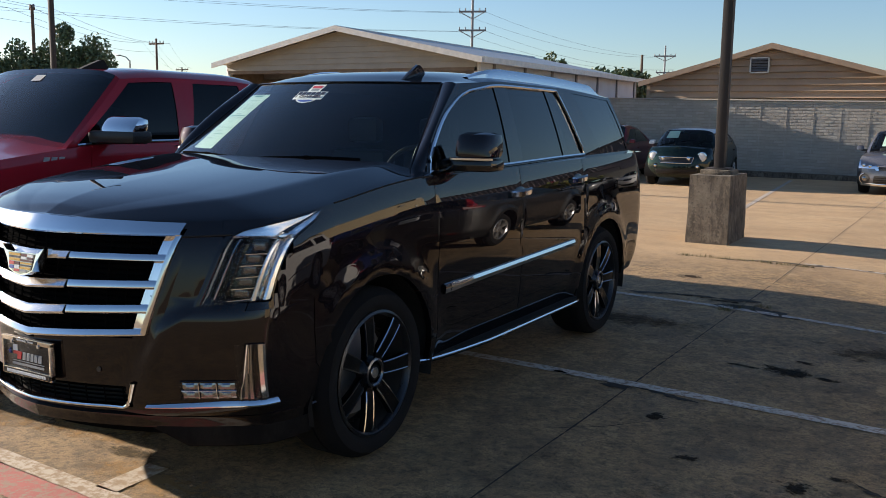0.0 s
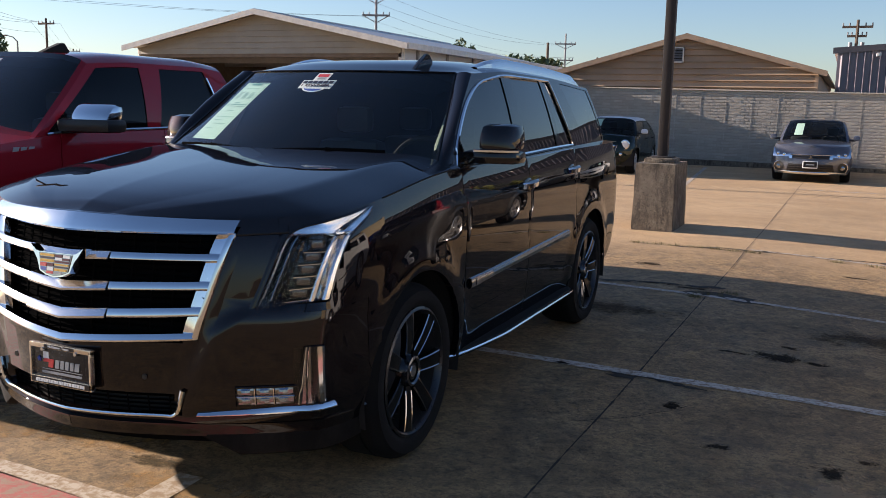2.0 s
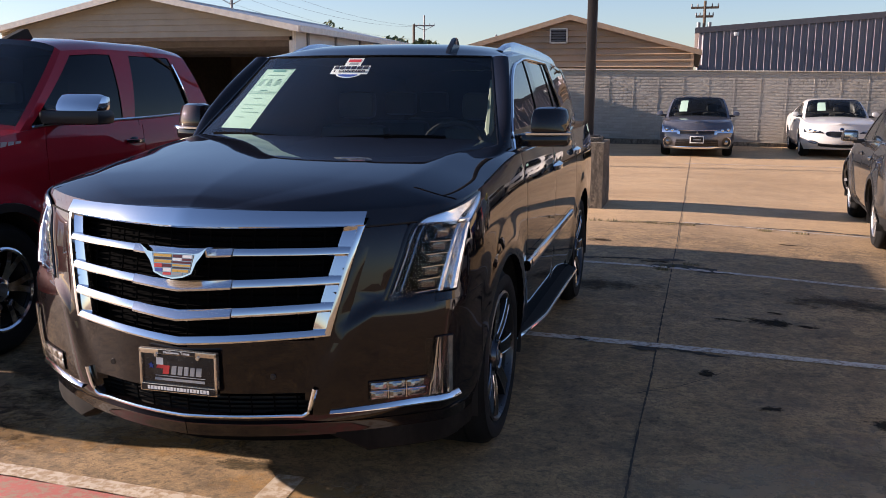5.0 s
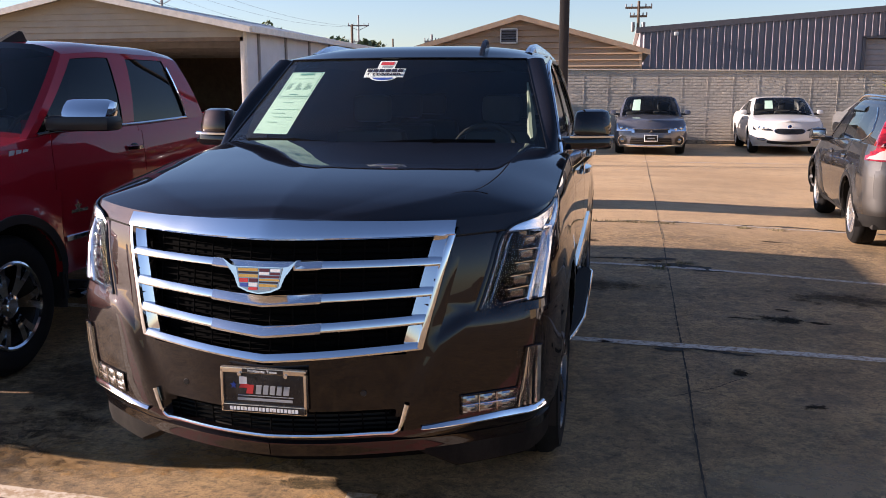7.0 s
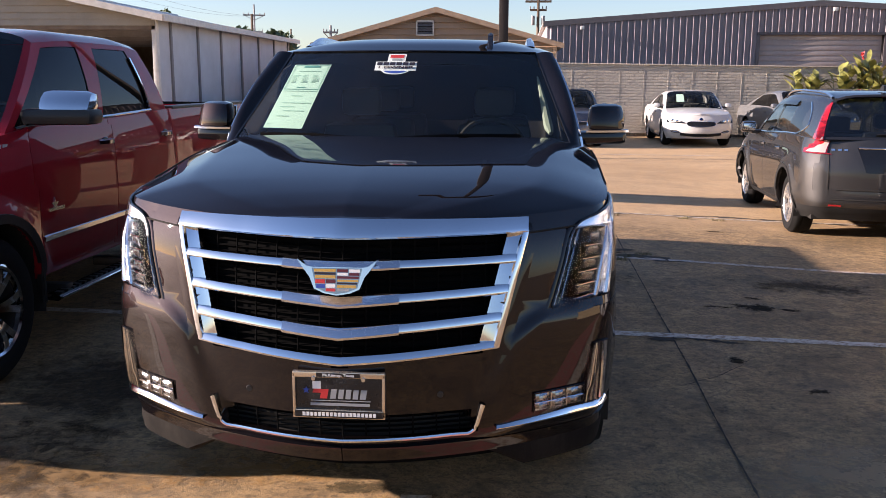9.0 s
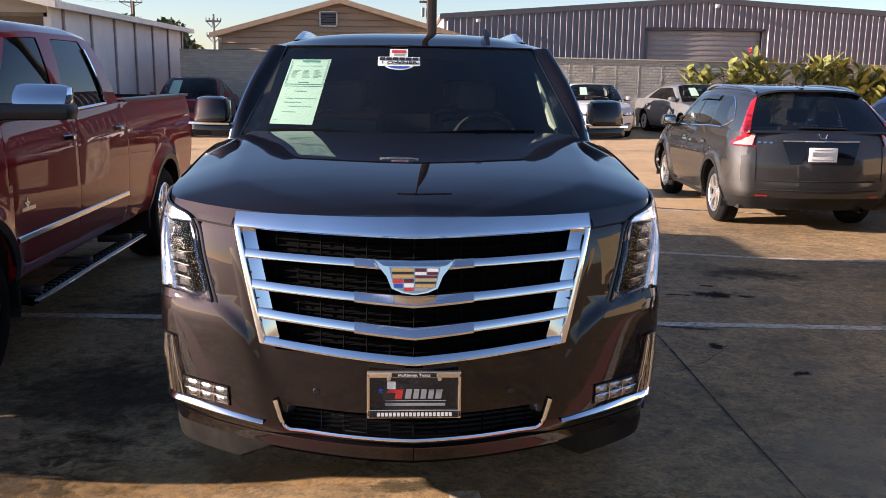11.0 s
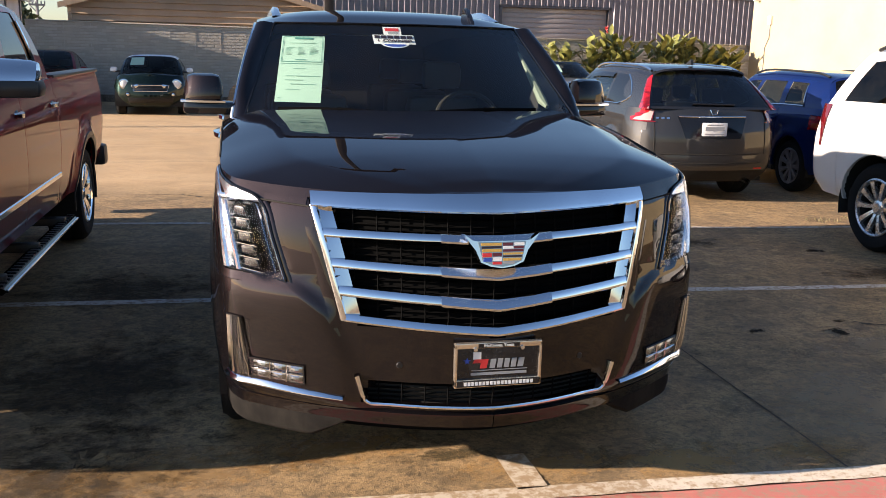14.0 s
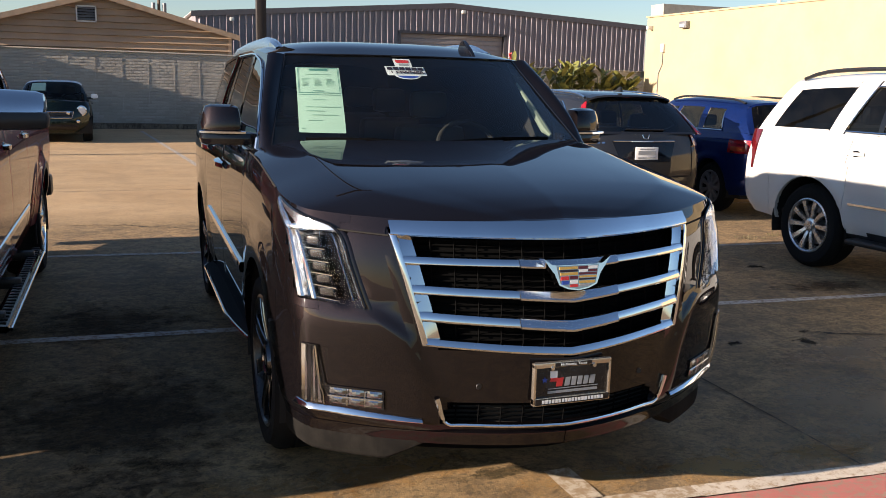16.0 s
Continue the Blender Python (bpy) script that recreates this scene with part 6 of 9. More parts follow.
    part("rim", tube([fog_pt(x, z, 0.006) for x, z in ((0.660, 0.471), (0.660, 0.546), (0.75, 0.547), (0.848, 0.548), (0.860, 0.60), (0.873, 0.698), (0.90, 0.700), (0.934, 0.699))], 0.0025, 5), M_GLOSSBLACK, fog)
    part("lens", grid([[fog_pt(mixv(0.660, 0.915, i / 10), z, 0.013) for i in range(11)] for z in (0.472, 0.495, 0.52, 0.545)]), M_LENS, fog)
    part("lens", grid([[fog_pt(mixv(0.845, 0.915, i / 4), z, 0.0125) for i in range(5)] for z in (0.546, 0.58, 0.62, 0.66, 0.698)]), M_LENS, fog)
    st = [(s * mixv(0.530, 0.965, k / 20), mixv(0.430, 0.436, k / 20), mixv(0.444, 0.462, min(1, k / 12))) for k in range(21)]
    part("chrome_strip", nose_bar(BIG_BODY, st, 0.016, 0.01), M_CHROME, fog, "curved chrome strip", 30)
    part("dust_lip", nose_bar(BIG_BODY, [(s * mixv(0.0, 1.10, k / 24), 0.376, 0.388) for k in range(25)], 0.010, 0.01), M_PAINT, suv, "", 30)

    # flank
    st = []
    for k in range(31):
        y = mixv(1.68, 3.43, k / 30)
        z = mixv(0.715, 0.765, k / 30)
        h = 0.026 if k > 2 else 0.030
        x = BIG_BODY.side_x(y, z)
        st.append([Vector((s * (x - 0.004), y, z - h)), Vector((s * (x + 0.013), y, z - h * 0.7)), Vector((s * (x + 0.018), y, z + h * 0.1)), Vector((s * (x + 0.012), y, z + h * 0.8)), Vector((s * (x - 0.004), y, z + h))])
    mould = part("side_moulding", grid(st), M_CHROME, suv, "chrome side moulding", 30)
    part("nameplate", grid([[p + Vector((s * 0.003, 0, 0)) for p in row[1:4]] for row in st[1:6]]), M_SATIN, mould)
    step = new("running_board")
    step.parent = suv
    tagged(step, "black running board with a bright edge strip")
    bm = bmesh.new()
    rows = []
    for k in range(25):
        t = k / 24
        y = mixv(1.50, 3.62, t)
        e = min(1, t / 0.30, (1 - t) / 0.08)
        xo = mixv(0.90, 1.008, e ** 0.5)
        rows.append([Vector((s * 0.86, y, 0.325)), Vector((s * xo, y, 0.335)), Vector((s * (xo + 0.012), y, 0.352)), Vector((s * xo, y, 0.368)), Vector((s * 0.86, y, 0.372))])
    part("board", grid(rows), M_PLASTIC, step)
    path = [r[2] + Vector((s * 0.003, 0, 0.006)) for r in rows]
    part("bright_strip", tube(path, 0.0085, 6), M_CHROME, step)
    for y0 in (2.44, 3.36):
        z = 1.155 if y0 < 3 else 1.19
        x = BIG_BODY.side_x(y0, z)
        hd = part("door_handle", grid([[Vector((s * (x + o), y0 + 0.28 * a, z + dz + 0.010 * a)) for dz, o in ((-0.020, 0.006), (-0.014, 0.040 * math.sin(math.pi * min(1, max(0, 0.08 + a * 0.84))) + 0.006), (0.012, 0.042 * math.sin(math.pi * min(1, max(0, 0.08 + a * 0.84))) + 0.006), (0.020, 0.010))] for a in [k / 12 for k in range(13)]]), M_CHROME, suv, "chrome door handle")
        bm = lathe([(0.0, 0.003), (0.045, 0.003), (0.06, -0.004)], 20)
        for v in bm.verts:
            v.co = Vector((s * (x + v.co.x), y0 + 0.14 + v.co.y * 1.5, z + v.co.z * 0.7))
        part("handle_cup", bm, M_GLOSSBLACK, hd)
    # roof rail
    rows = []
    for k in range(41):
        t = k / 40
        y = mixv(2.46, 4.62, t)
        e = math.sin(math.pi * min(1, t / 0.22) / 2) * math.sin(math.pi * min(1, (1 - t) / 0.10) / 2)
        x = 0.640
        z = BIG_BODY.skin(x / BIG_BODY.wr(y), (y - 2.1) / 2.7).z - 0.012
        h = 0.012 + 0.054 * e
        rows.append([Vector((s * (x + 0.036), y, z - 0.01)), Vector((s * (x + 0.032), y, z + h * 0.6)), Vector((s * (x + 0.014), y, z + h)), Vector((s * (x - 0.012), y, z + h * 0.92)), Vector((s * (x - 0.030), y, z))])
    part("roof_rail", grid(rows), M_SATIN, suv, "satin silver roof rail")
# hood shut line and washer details
for s in (1, -1):
    part("hood_gap", tube([BIG_BODY.pt(i, 1.0, s) + Vector((0, 0, 0.001)) for i in range(BIG_BODY.index_at(0.70), i_cowl, 3)], 0.004, 5), M_DARK, suv)
    part("hood_gap", tube([BIG_BODY.wrap(mixv(BIG_BODY.run_to(0.632, 1.12), lamp_in(1.125), k / 8), mixv(1.116, 1.126, k / 8), s, 0.001) for k in range(9)], 0.0035, 5), M_DARK, suv)
    part("parking_sensor", lathe([(0.0, -0.003), (0.010, -0.003), (0.012, 0.002)], 14, axis="Y"), M_BLACK, suv).location = BIG_BODY.at_nose(s * 0.335, 0.575, 0.002)
for s in (1, -1):
    rows = []
    for z, o in ((0.0, -0.002), (0.25, 0.004), (0.6, 0.004), (0.9, -0.004), (1.0, -0.018), (1.02, -0.08)):
        rows.append([BIG_BODY.wrap(mixv(0.52, 1.22, k / 22), 0.380 - z * mixv(0.045, 0.130, min(1, k / 5)), s, o + 0.004) for k in range(23)])
    part("valance", grid(rows), M_VALANCE, suv, "dusty grey lower valance")
    part("bumper_lip", grid([[BIG_BODY.wrap(mixv(0.001, 1.22, k / 40), z, s, o) for k in range(41)] for z, o in ((0.392, -0.004), (0.388, 0.013), (0.378, 0.012), (0.352, 0.011), (0.336, 0.006), (0.330, -0.010))]), M_PAINT, suv, "", 40)
part("air_dam", grid([[BIG_BODY.at_nose(x, z, -0.12) for x in [-0.66 + 1.32 * k / 20 for k in range(21)]] for z in (0.27, 0.32, 0.38)]), M_MESH, suv)
fin = slab([(2.11, 1.800), (2.36, 1.838), (2.345, 1.862), (2.325, 1.892), (2.305, 1.903), (2.275, 1.900), (2.19, 1.846)], 0.030, "X", 0.408)
bmesh.ops.bevel(fin, geom=fin.edges[:], offset=0.007, segments=2, affect="EDGES")
part("antenna_fin", fin, M_BLACKCAR, suv, "black shark fin antenna")

for s in (1, -1):
    bm = box(0.945, 1.150, 1.80, 1.96, 1.385, 1.522, 0.045)
    for v in bm.verts:
        t = (v.co.z - 1.385) / 0.137
        u = (v.co.x - 0.945) / 0.205
        v.co.x = s * (0.945 + (v.co.x - 0.945) * (1 - 0.10 * t) + 0.012 * t * (1 - u))
        v.co.y += 0.07 * u * u + 0.03 * t
    mir = part("door_mirror", bm, M_PAINT, suv, "door mirror with a chrome strip")
    rows = []
    for k in range(13):
        u = k / 12
        rows.append([Vector((s * (0.935 + 0.222 * u), y + 0.07 * u * u, z)) for y, z in ((1.81, 1.376), (1.793, 1.380), (1.793, 1.390), (1.81, 1.394))])
    part("mirror_strip", grid(rows), M_CHROME, mir)
    bm = box(0.87, 1.150, 1.80, 1.96, 1.318, 1.384, 0.028)
    for v in bm.verts:
        v.co.y += 0.07 * ((v.co.x - 0.9) / 0.25) ** 2
        v.co.x *= s
    part("mirror_foot", bm, M_GLOSSBLACK, mir)
    part("mirror_glass", box(min(s * 0.962, s * 1.120), max(s * 0.962, s * 1.120), 2.005, 2.02, 1.39, 1.50, 0.006), M_CHROME, mir)

# wipers
for x0, x1, y0, y1 in ((-0.78, -0.16, 0.05, 0.03), (0.02, 0.68, 0.04, 0.06)):
    a0, a1 = x0 / 0.95, x1 / 0.95
    pts = [BIG_BODY.shield(mixv(a0, a1, k / 8), mixv(y0, y1, k / 8) + 0.015 * math.sin(math.pi * k / 8)) + Vector((0, -0.018, 0.012)) for k in range(9)]
    wp = part("wiper", tube(pts, 0.011, 6), M_MESH, suv)
    part("wiper_arm", tube([BIG_BODY.shield(a1 * 0.98, 0.0) + Vector((0, -0.02, 0.01)), BIG_BODY.shield(mixv(a0, a1, 0.75), 0.035) + Vector((0, -0.03, 0.016)), pts[4] + Vector((0, -0.008, 0.006))], 0.009, 6), M_MESH, wp)

# paper sheet and sticker behind the glass
def on_shield(x, z, out=-0.012):
    """The point of the windscreen at a lateral place and height."""
    lo, hi = 0.0, 1.0
    for _ in range(24):
        v = (lo + hi) / 2
        p1 = BIG_BODY.shield(1.0, v)
        a = max(-1, min(1, x / p1.x))
        p = BIG_BODY.shield(a, v)
        lo, hi = (v, hi) if p.z < z else (lo, v)
    return p + Vector((0, -out, out * 0.6))


def sheet(x0, x1, z0, z1, lean, out, nx=6, nz=8):
    return grid([[on_shield(mixv(x0, x1, i / nx) + lean * (j / nz), mixv(z0, z1, j / nz), out) for i in range(nx + 1)] for j in range(nz + 1)])


notice = tagged(part("window_notice", sheet(-0.700, -0.482, 1.404, 1.723, 0.064, -0.006), M_PAPER), "pale green printed window notice on the windscreen", "notice")
notice.matrix_world = pose(-3.28, 2.25, 0)
rng = random.Random(4)


def on_notice(u0, u1, w0, w1, n=4):
    """A strip of print by its shares of the sheet's width and height."""
    return grid([[on_shield(mixv(-0.700 + 0.064 * w, -0.482 + 0.064 * w, mixv(u0, u1, i / n)), mixv(1.404, 1.723, w), -0.0035) for i in range(n + 1)] for w in (w0, w1)])


part("header_bar", on_notice(0.30, 0.72, 0.945, 0.975), M_INK, notice)
for u0, u1, w0, w1 in ((0.04, 0.96, 0.587, 0.596), (0.04, 0.96, 0.985, 0.991), (0.04, 0.052, 0.59, 0.988), (0.948, 0.96, 0.59, 0.988), (0.03, 0.96, 0.558, 0.564)):
    part("rule", on_notice(u0, u1, w0, w1), M_INK, notice)
for k in range(3):
    for j in range(7):
        u = 0.12 + k * 0.27
        part("print_line", on_notice(u, u + rng.uniform(0.10, 0.20), 0.70 + j * 0.018, 0.707 + j * 0.018, 2), M_INK_FAINT, notice)
part("print_line", on_notice(0.36, 0.60, 0.615, 0.627), M_INK, notice)
part("print_line", on_notice(0.20, 0.80, 0.88, 0.888), M_INK_FAINT, notice)
for w, u0, u1 in ((0.48, 0.34, 0.62), (0.37, 0.18, 0.34), (0.37, 0.38, 0.92), (0.31, 0.18, 0.56), (0.25, 0.30, 0.84), (0.17, 0.2, 0.5), (0.05, 0.05, 0.12)):
    part("print_line", on_notice(u0, u1, w, w + 0.011), M_INK_FAINT, notice)

stick = tagged(part("window_sticker", sheet(-0.172, 0.048, 1.692, 1.739, 0.0, -0.006, 8, 3), M_PRINT_WHITE), "white history-report sticker with a red top on the windscreen", "sticker")
stick.matrix_world = pose(-3.28, 2.25, 0)


def round_sheet(cx, cz, rx, rz, a0, a1, out):
    bm = bmesh.new()
    c = bm.verts.new(on_shield(cx, cz, out))
    ring = [bm.verts.new(on_shield(cx + rx * math.cos(radians(mixv(a0, a1, k / 16))), cz + rz * math.sin(radians(mixv(a0, a1, k / 16))), out)) for k in range(17)]
    for p, q in zip(ring, ring[1:]):
        bm.faces.new((c, p, q))
    return bm


part("lower_round", round_sheet(-0.062, 1.696, 0.076, 0.024, 180, 360, -0.0055), M_PRINT_WHITE, stick)
part("lower_blue", round_sheet(-0.062, 1.690, 0.058, 0.013, 180, 360, -0.004), M_PRINT_BLUE, stick)
part("top_white", sheet(-0.112, -0.016, 1.737, 1.781, 0.002, -0.0055, 4, 3), M_PRINT_WHITE, stick)
part("top_red", sheet(-0.100, -0.026, 1.758, 1.774, 0.0, -0.004, 3, 2), M_PRINT_RED, stick)
part("top_grey", sheet(-0.088, -0.034, 1.743, 1.755, 0.0, -0.004, 3, 2), M_PRINT_GREY, stick)
for u in range(6):
    part("mark", sheet(-0.163 + u * 0.0345, -0.135 + u * 0.0345, 1.719, 1.735, 0.0, -0.0035, 1, 1), M_PRINT_BLACK, stick)
tc = on_shield(-0.062, 1.706, -0.0035)
tn = (on_shield(-0.062, 1.72) - on_shield(-0.062, 1.69)).normalized()
ex = Vector((1, 0, 0))
mt = Matrix((ex, tn, ex.cross(tn))).transposed().to_4x4()
words("1 OWNER", 0.029, Matrix.Translation(tc + Vector((0, -0.003, 0.002))) @ mt, M_PRINT_BLACK, stick, "lettering", 0.0008, 1.45)
part("inner_a_trim", tube([Vector((0.752, 1.74, 1.375)), Vector((0.742, 1.80, 1.405)), Vector((0.718, 1.94, 1.525)), Vector((0.685, 2.09, 1.660))], lambda t: 0.004 + 0.021 * math.sin(math.pi * (0.10 + 0.88 * t ** 0.7)), 8), M_TRIM_LIGHT, suv, "light grey inner pillar trim")

# dealer marks on the plate as plain shapes
for k, (x, w) in enumerate(((-0.052, 0.030), (-0.020, 0.024), (0.006, 0.022), (0.031, 0.022), (0.056, 0.022), (0.082, 0.026))):
    z0 = 0.578
    bm = slab([(x - w * 0.45, z0), (x + w * 0.35, z0), (x + w * 0.55, z0 + 0.032), (x - w * 0.25, z0 + 0.032)], 0.003, "Y", yp - 0.003)
    part("dealer_mark", bm, M_PRINT_GREY if k else M_PRINT_RED, plate)
part("dealer_mark", box(-0.098, 0.105, yp - 0.003, yp, 0.553, 0.562), M_PRINT_GREY, plate)
for k in range(19):
    x = -0.124 + k * 0.0134
    part("dealer_mark", box(x, x + 0.0098, yp - 0.0125, yp - 0.010, 0.5190, 0.5315), M_PRINT_WHITE, plate)
part("flag_patch", slab([(-0.090, 0.612), (-0.062, 0.612), (-0.062, 0.638), (-0.090, 0.638)], 0.003, "Y", yp - 0.003), M_PRINT_WHITE, plate)
part("flag_patch", slab([(-0.092, 0.598), (-0.060, 0.598), (-0.060, 0.612), (-0.084, 0.612)], 0.003, "Y", yp - 0.003), M_PRINT_RED, plate)
bm = slab([(-0.112 + (0.013 if k % 2 == 0 else 0.0055) * math.sin(2 * math.pi * k / 10), 0.606 + (0.013 if k % 2 == 0 else 0.0055) * math.cos(2 * math.pi * k / 10)) for k in range(10)], 0.003, "Y", yp - 0.003)
part("star_patch", bm, M_PRINT_BLUE, plate)
for x in (-0.085, 0.085):
    part("bolt", lathe([(0.0, -0.006), (0.007, -0.005), (0.008, 0.004)], 12, axis="Y"), M_SATIN, plate).location = (x, yp - 0.008, 0.650)


# ---- other vehicles ----
class Plain(Car):
    """A vehicle from a handful of lines."""

    def shape(self, fy, ry, w, zt, zb, roof_z, wr):
        self.fy, self.ry, self.w, self.zt, self.zb, self.roof_z, self.wr = (curve(*c) for c in (fy, ry, w, zt, zb, roof_z, wr))
        return self

    def at_nose(self, x, z, out=0.0):
        return Vector((x, self.nose_y(x, z) - out, z))

    def tail_y(self, x, z):
        y = self.ry(0.5)
        v = min(1, max(0, (z - self.zb(y)) / (self.zt(y) - self.zb(y))))
        return self.ry(v) - self.bowr * 0.7 * (abs(x) / (self.w(v) - self.rr)) ** 2

    def at_tail(self, x, z, out=0.0):
        return Vector((x, self.tail_y(x, z) + out, z))


def face_sheet(f, x0, x1, z0, z1, out, slant0=0.0, slant1=0.0, n=10, m=5):
    """A panel on a nose or tail; the slants shift the top edge's ends."""
    return grid([[f(mixv(x0 + slant0 * j / m, x1 + slant1 * j / m, i / n), mixv(z0, z1, j / m), out) for i in range(n + 1)] for j in range(m + 1)])


def flank_bits(car, root, handles, z_handle, mat, mould=None, trim=M_BLACK):
    for s in (1, -1):
        for y0 in handles:
            x = car.side_x(y0, z_handle)
            hd = part("door_handle", grid([[Vector((s * (x + o), y0 + 0.22 * a, z_handle + dz)) for dz, o in ((-0.018, 0.003), (-0.012, 0.035 * math.sin(math.pi * (0.08 + a * 0.84)) + 0.004), (0.012, 0.035 * math.sin(math.pi * (0.08 + a * 0.84)) + 0.004), (0.018, 0.004))] for a in [k / 8 for k in range(9)]]), mat, root)
            bm = lathe([(0.0, 0.003), (0.036, 0.003), (0.045, -0.004)], 16)
            for v in bm.verts:
                v.co = Vector((s * (x + v.co.x), y0 + 0.11 + v.co.y * 1.5, z_handle + v.co.z * 0.7))
            part("handle_cup", bm, M_GLOSSBLACK, hd)
        if mould:
            y0, y1, z, h, m = mould
            rows = []
            for k in range(21):
                y = mixv(y0, y1, k / 20)
                x = car.side_x(y, z)
                rows.append([Vector((s * (x - 0.003), y, z - h)), Vector((s * (x + 0.010), y, z - h * 0.6)), Vector((s * (x + 0.010), y, z + h * 0.6)), Vector((s * (x - 0.003), y, z + h))])
            part("side_moulding", grid(rows), m, root)


def arch_trim(car, root, mat, width=0.045):
    for s in (1, -1):
        for hy in car.hubs:
            rows = []
            for k in range(25):
                a = radians(mixv(-8, 188, k / 24))
                row = []
                for rr, o in ((car.arch, -0.02), (car.arch - 0.002, 0.006), (car.arch + width, 0.006), (car.arch + width + 0.004, -0.003)):
                    y, z = hy + rr * math.cos(a), car.r + rr * math.sin(a)
                    row.append(Vector((s * (car.side_x(y, max(z, car.zb(y))) + o), y, z)))
                rows.append(row)
            part("arch_trim", grid(rows), mat, root)


def nose_kit(car, root, lamp, grille, intake, lamp_m=M_SATIN, grille_m=M_BLACK, plate_z=None, fogs=None, chrome_grille=False):
    """Headlights, grille, intake and plate blank on the nose."""
    f = car.at_nose
    for s in (1, -1):
        x0, x1, z0, z1, sl0, sl1 = lamp
        hl = part("headlight", face_sheet(f, s * x0, s * x1, z0, z1, 0.020, s * sl0, s * sl1), lamp_m, root, "clear headlight")
        part("lens", face_sheet(f, s * x0, s * x1, z0, z1, 0.028, s * sl0, s * sl1), M_LENS, hl)
        xm, zm = (x0 + x1) / 2, (z0 + z1) / 2
        part("bulb", lathe([(0.0, -0.014), (0.03, -0.012), (0.05, -0.002)], 16, axis="Y"), M_CHROME, hl).location = f(s * xm, zm, 0.018)
        if fogs:
            fx, fz, fr = fogs
            fg = part("fog_light", lathe([(0.0, -0.012), (fr * 0.6, -0.012), (fr, -0.004)], 18, axis="Y"), M_CHROME, root)
            fg.location = f(s * fx, fz, 0.016)
            part("fog_bezel", lathe([(fr, -0.010), (fr * 1.5, -0.008), (fr * 1.55, 0.01)], 18, axis="Y"), M_BLACK, fg)
    for x0, z0, z1, sl in (grille, intake):
        g = part("grille", face_sheet(f, -x0, x0, z0, z1, 0.018, -sl, sl), grille_m, root, "black grille opening")
        for k in range(4):
            z = mixv(z0, z1, (k + 0.5) / 4)
            part("slat", tube([f(x0 * (-1 + j / 5), z, 0.022) for j in range(11)], 0.006, 5), M_GLOSSBLACK, g)
    if chrome_grille:
        x0, z0, z1, sl = grille
        pts = [f(mixv(-x0, x0, k / 10), z0, 0.022) for k in range(11)] + [f(mixv(x0 + sl, -x0 - sl, k / 10), z1, 0.022) for k in range(11)]
        part("grille_frame", tube(pts, 0.012, 6, close=True), M_CHROME, root)
    if plate_z:
        p = part("plate", box(-0.155, 0.155, -0.012, 0.0, -0.078, 0.078, 0.005), M_PRINT_WHITE, root, "dealer plate with plain bars")
        p.location = f(0, plate_z, 0.03)
        part("bar", box(-0.11, 0.11, -0.015, -0.010, -0.02, 0.035), M_PRINT_GREY, p)
        part("bar", box(-0.13, 0.13, -0.015, -0.010, -0.066, -0.045), M_PLATE, p)


def shield_paper(car, root_pose, a0, a1, v0, v1):
    p = tagged(part("window_notice", grid([[car.shield(mixv(a0, a1, i / 3), mixv(v0, v1, j / 3)) + Vector((0, -0.004, 0.003)) for i in range(4)] for j in range(4)]), M_PAPER), "pale green notice sheet on a windscreen", "notice", "window notices")
    p.matrix_world = root_pose
    return p


# red pickup
PIC = Plain(length=5.84, hubs=(0.955, 4.60), r=0.405, arch=0.475, swell=0.035, bow=0.22, rf=0.10, rfl=0.22, bowr=0.06, rr=0.06, rrl=0.08, y_cowl=1.10, cowl_bow=0.13, z_cowl=1.30,
            y_rf=1.76, roof_bow=0.08, y_rr=3.40, y_db=3.58, gh_in=0.015, crown=0.04, drop=0.045, nS=130).shape(
    ((0, -0.12), (0.2, -0.20), (0.8, -0.18), (1, -0.13)), ((0, 5.74), (0.3, 5.74), (1, 5.72)), ((0, 0.93), (0.15, 0.965), (0.5, 0.99), (0.75, 0.985), (0.9, 0.965), (1, 0.945)),
    ((0, 1.16), (0.2, 1.20), (1.2, 1.335), (1.5, 1.36), (2.5, 1.375), (3.4, 1.405), (3.7, 1.415), (5.8, 1.415)), ((0, 0.48), (0.6, 0.46), (1.5, 0.48), (3.6, 0.48), (5.8, 0.62)),
    ((1.8, 1.895), (2.3, 1.925), (3.0, 1.925), (3.5, 1.885)), ((1.8, 0.785), (2.5, 0.805), (3.5, 0.785)))
pk = pose(-6.435, 2.87, 0)
pickup = thing("pickup_truck", "deep red crew cab pickup truck with chrome mirrors", "truck", pk)
PIC.build_shell(pickup, M_RED, [("front_bumper", -1, 0.30, 0, 0.80), ("fender", -1, 1.42, 0, 2), ("front_door", 1.4, 2.47, 0.52, 2), ("rear_door", 2.4, 3.52, 0.52, 2), ("sill_panel", 1.3, 3.6, 0, 0.55), ("bed_side", 3.5, 5.60, 0, 2), ("tailgate", 5.5, 9, 0, 2)])
ic = PIC.index_at(1.36)
PIC.cap(pickup, "hood", 0, ic, M_RED, lambda a, y: 0.05 * (1 - a * a) + 0.02 / (1 + math.exp((abs(a) - 0.55) / 0.04)))
PIC.cap(pickup, "cowl", ic, PIC.index_at(1.7), M_BLACK, lambda a, y: -0.02)
PIC.roof(pickup, M_RED)
PIC.glasshouse(pickup, M_RED, [(1.31, 1.95, 2.29, 2.33), (2.43, 2.56, 3.22, 3.08)], M_GLASS, vb=0.03, vt=0.94, line=(M_CHROME, 1, False), rear_v0=0.15, shield_m=M_BIGSHIELD, pillar_a=0.955)
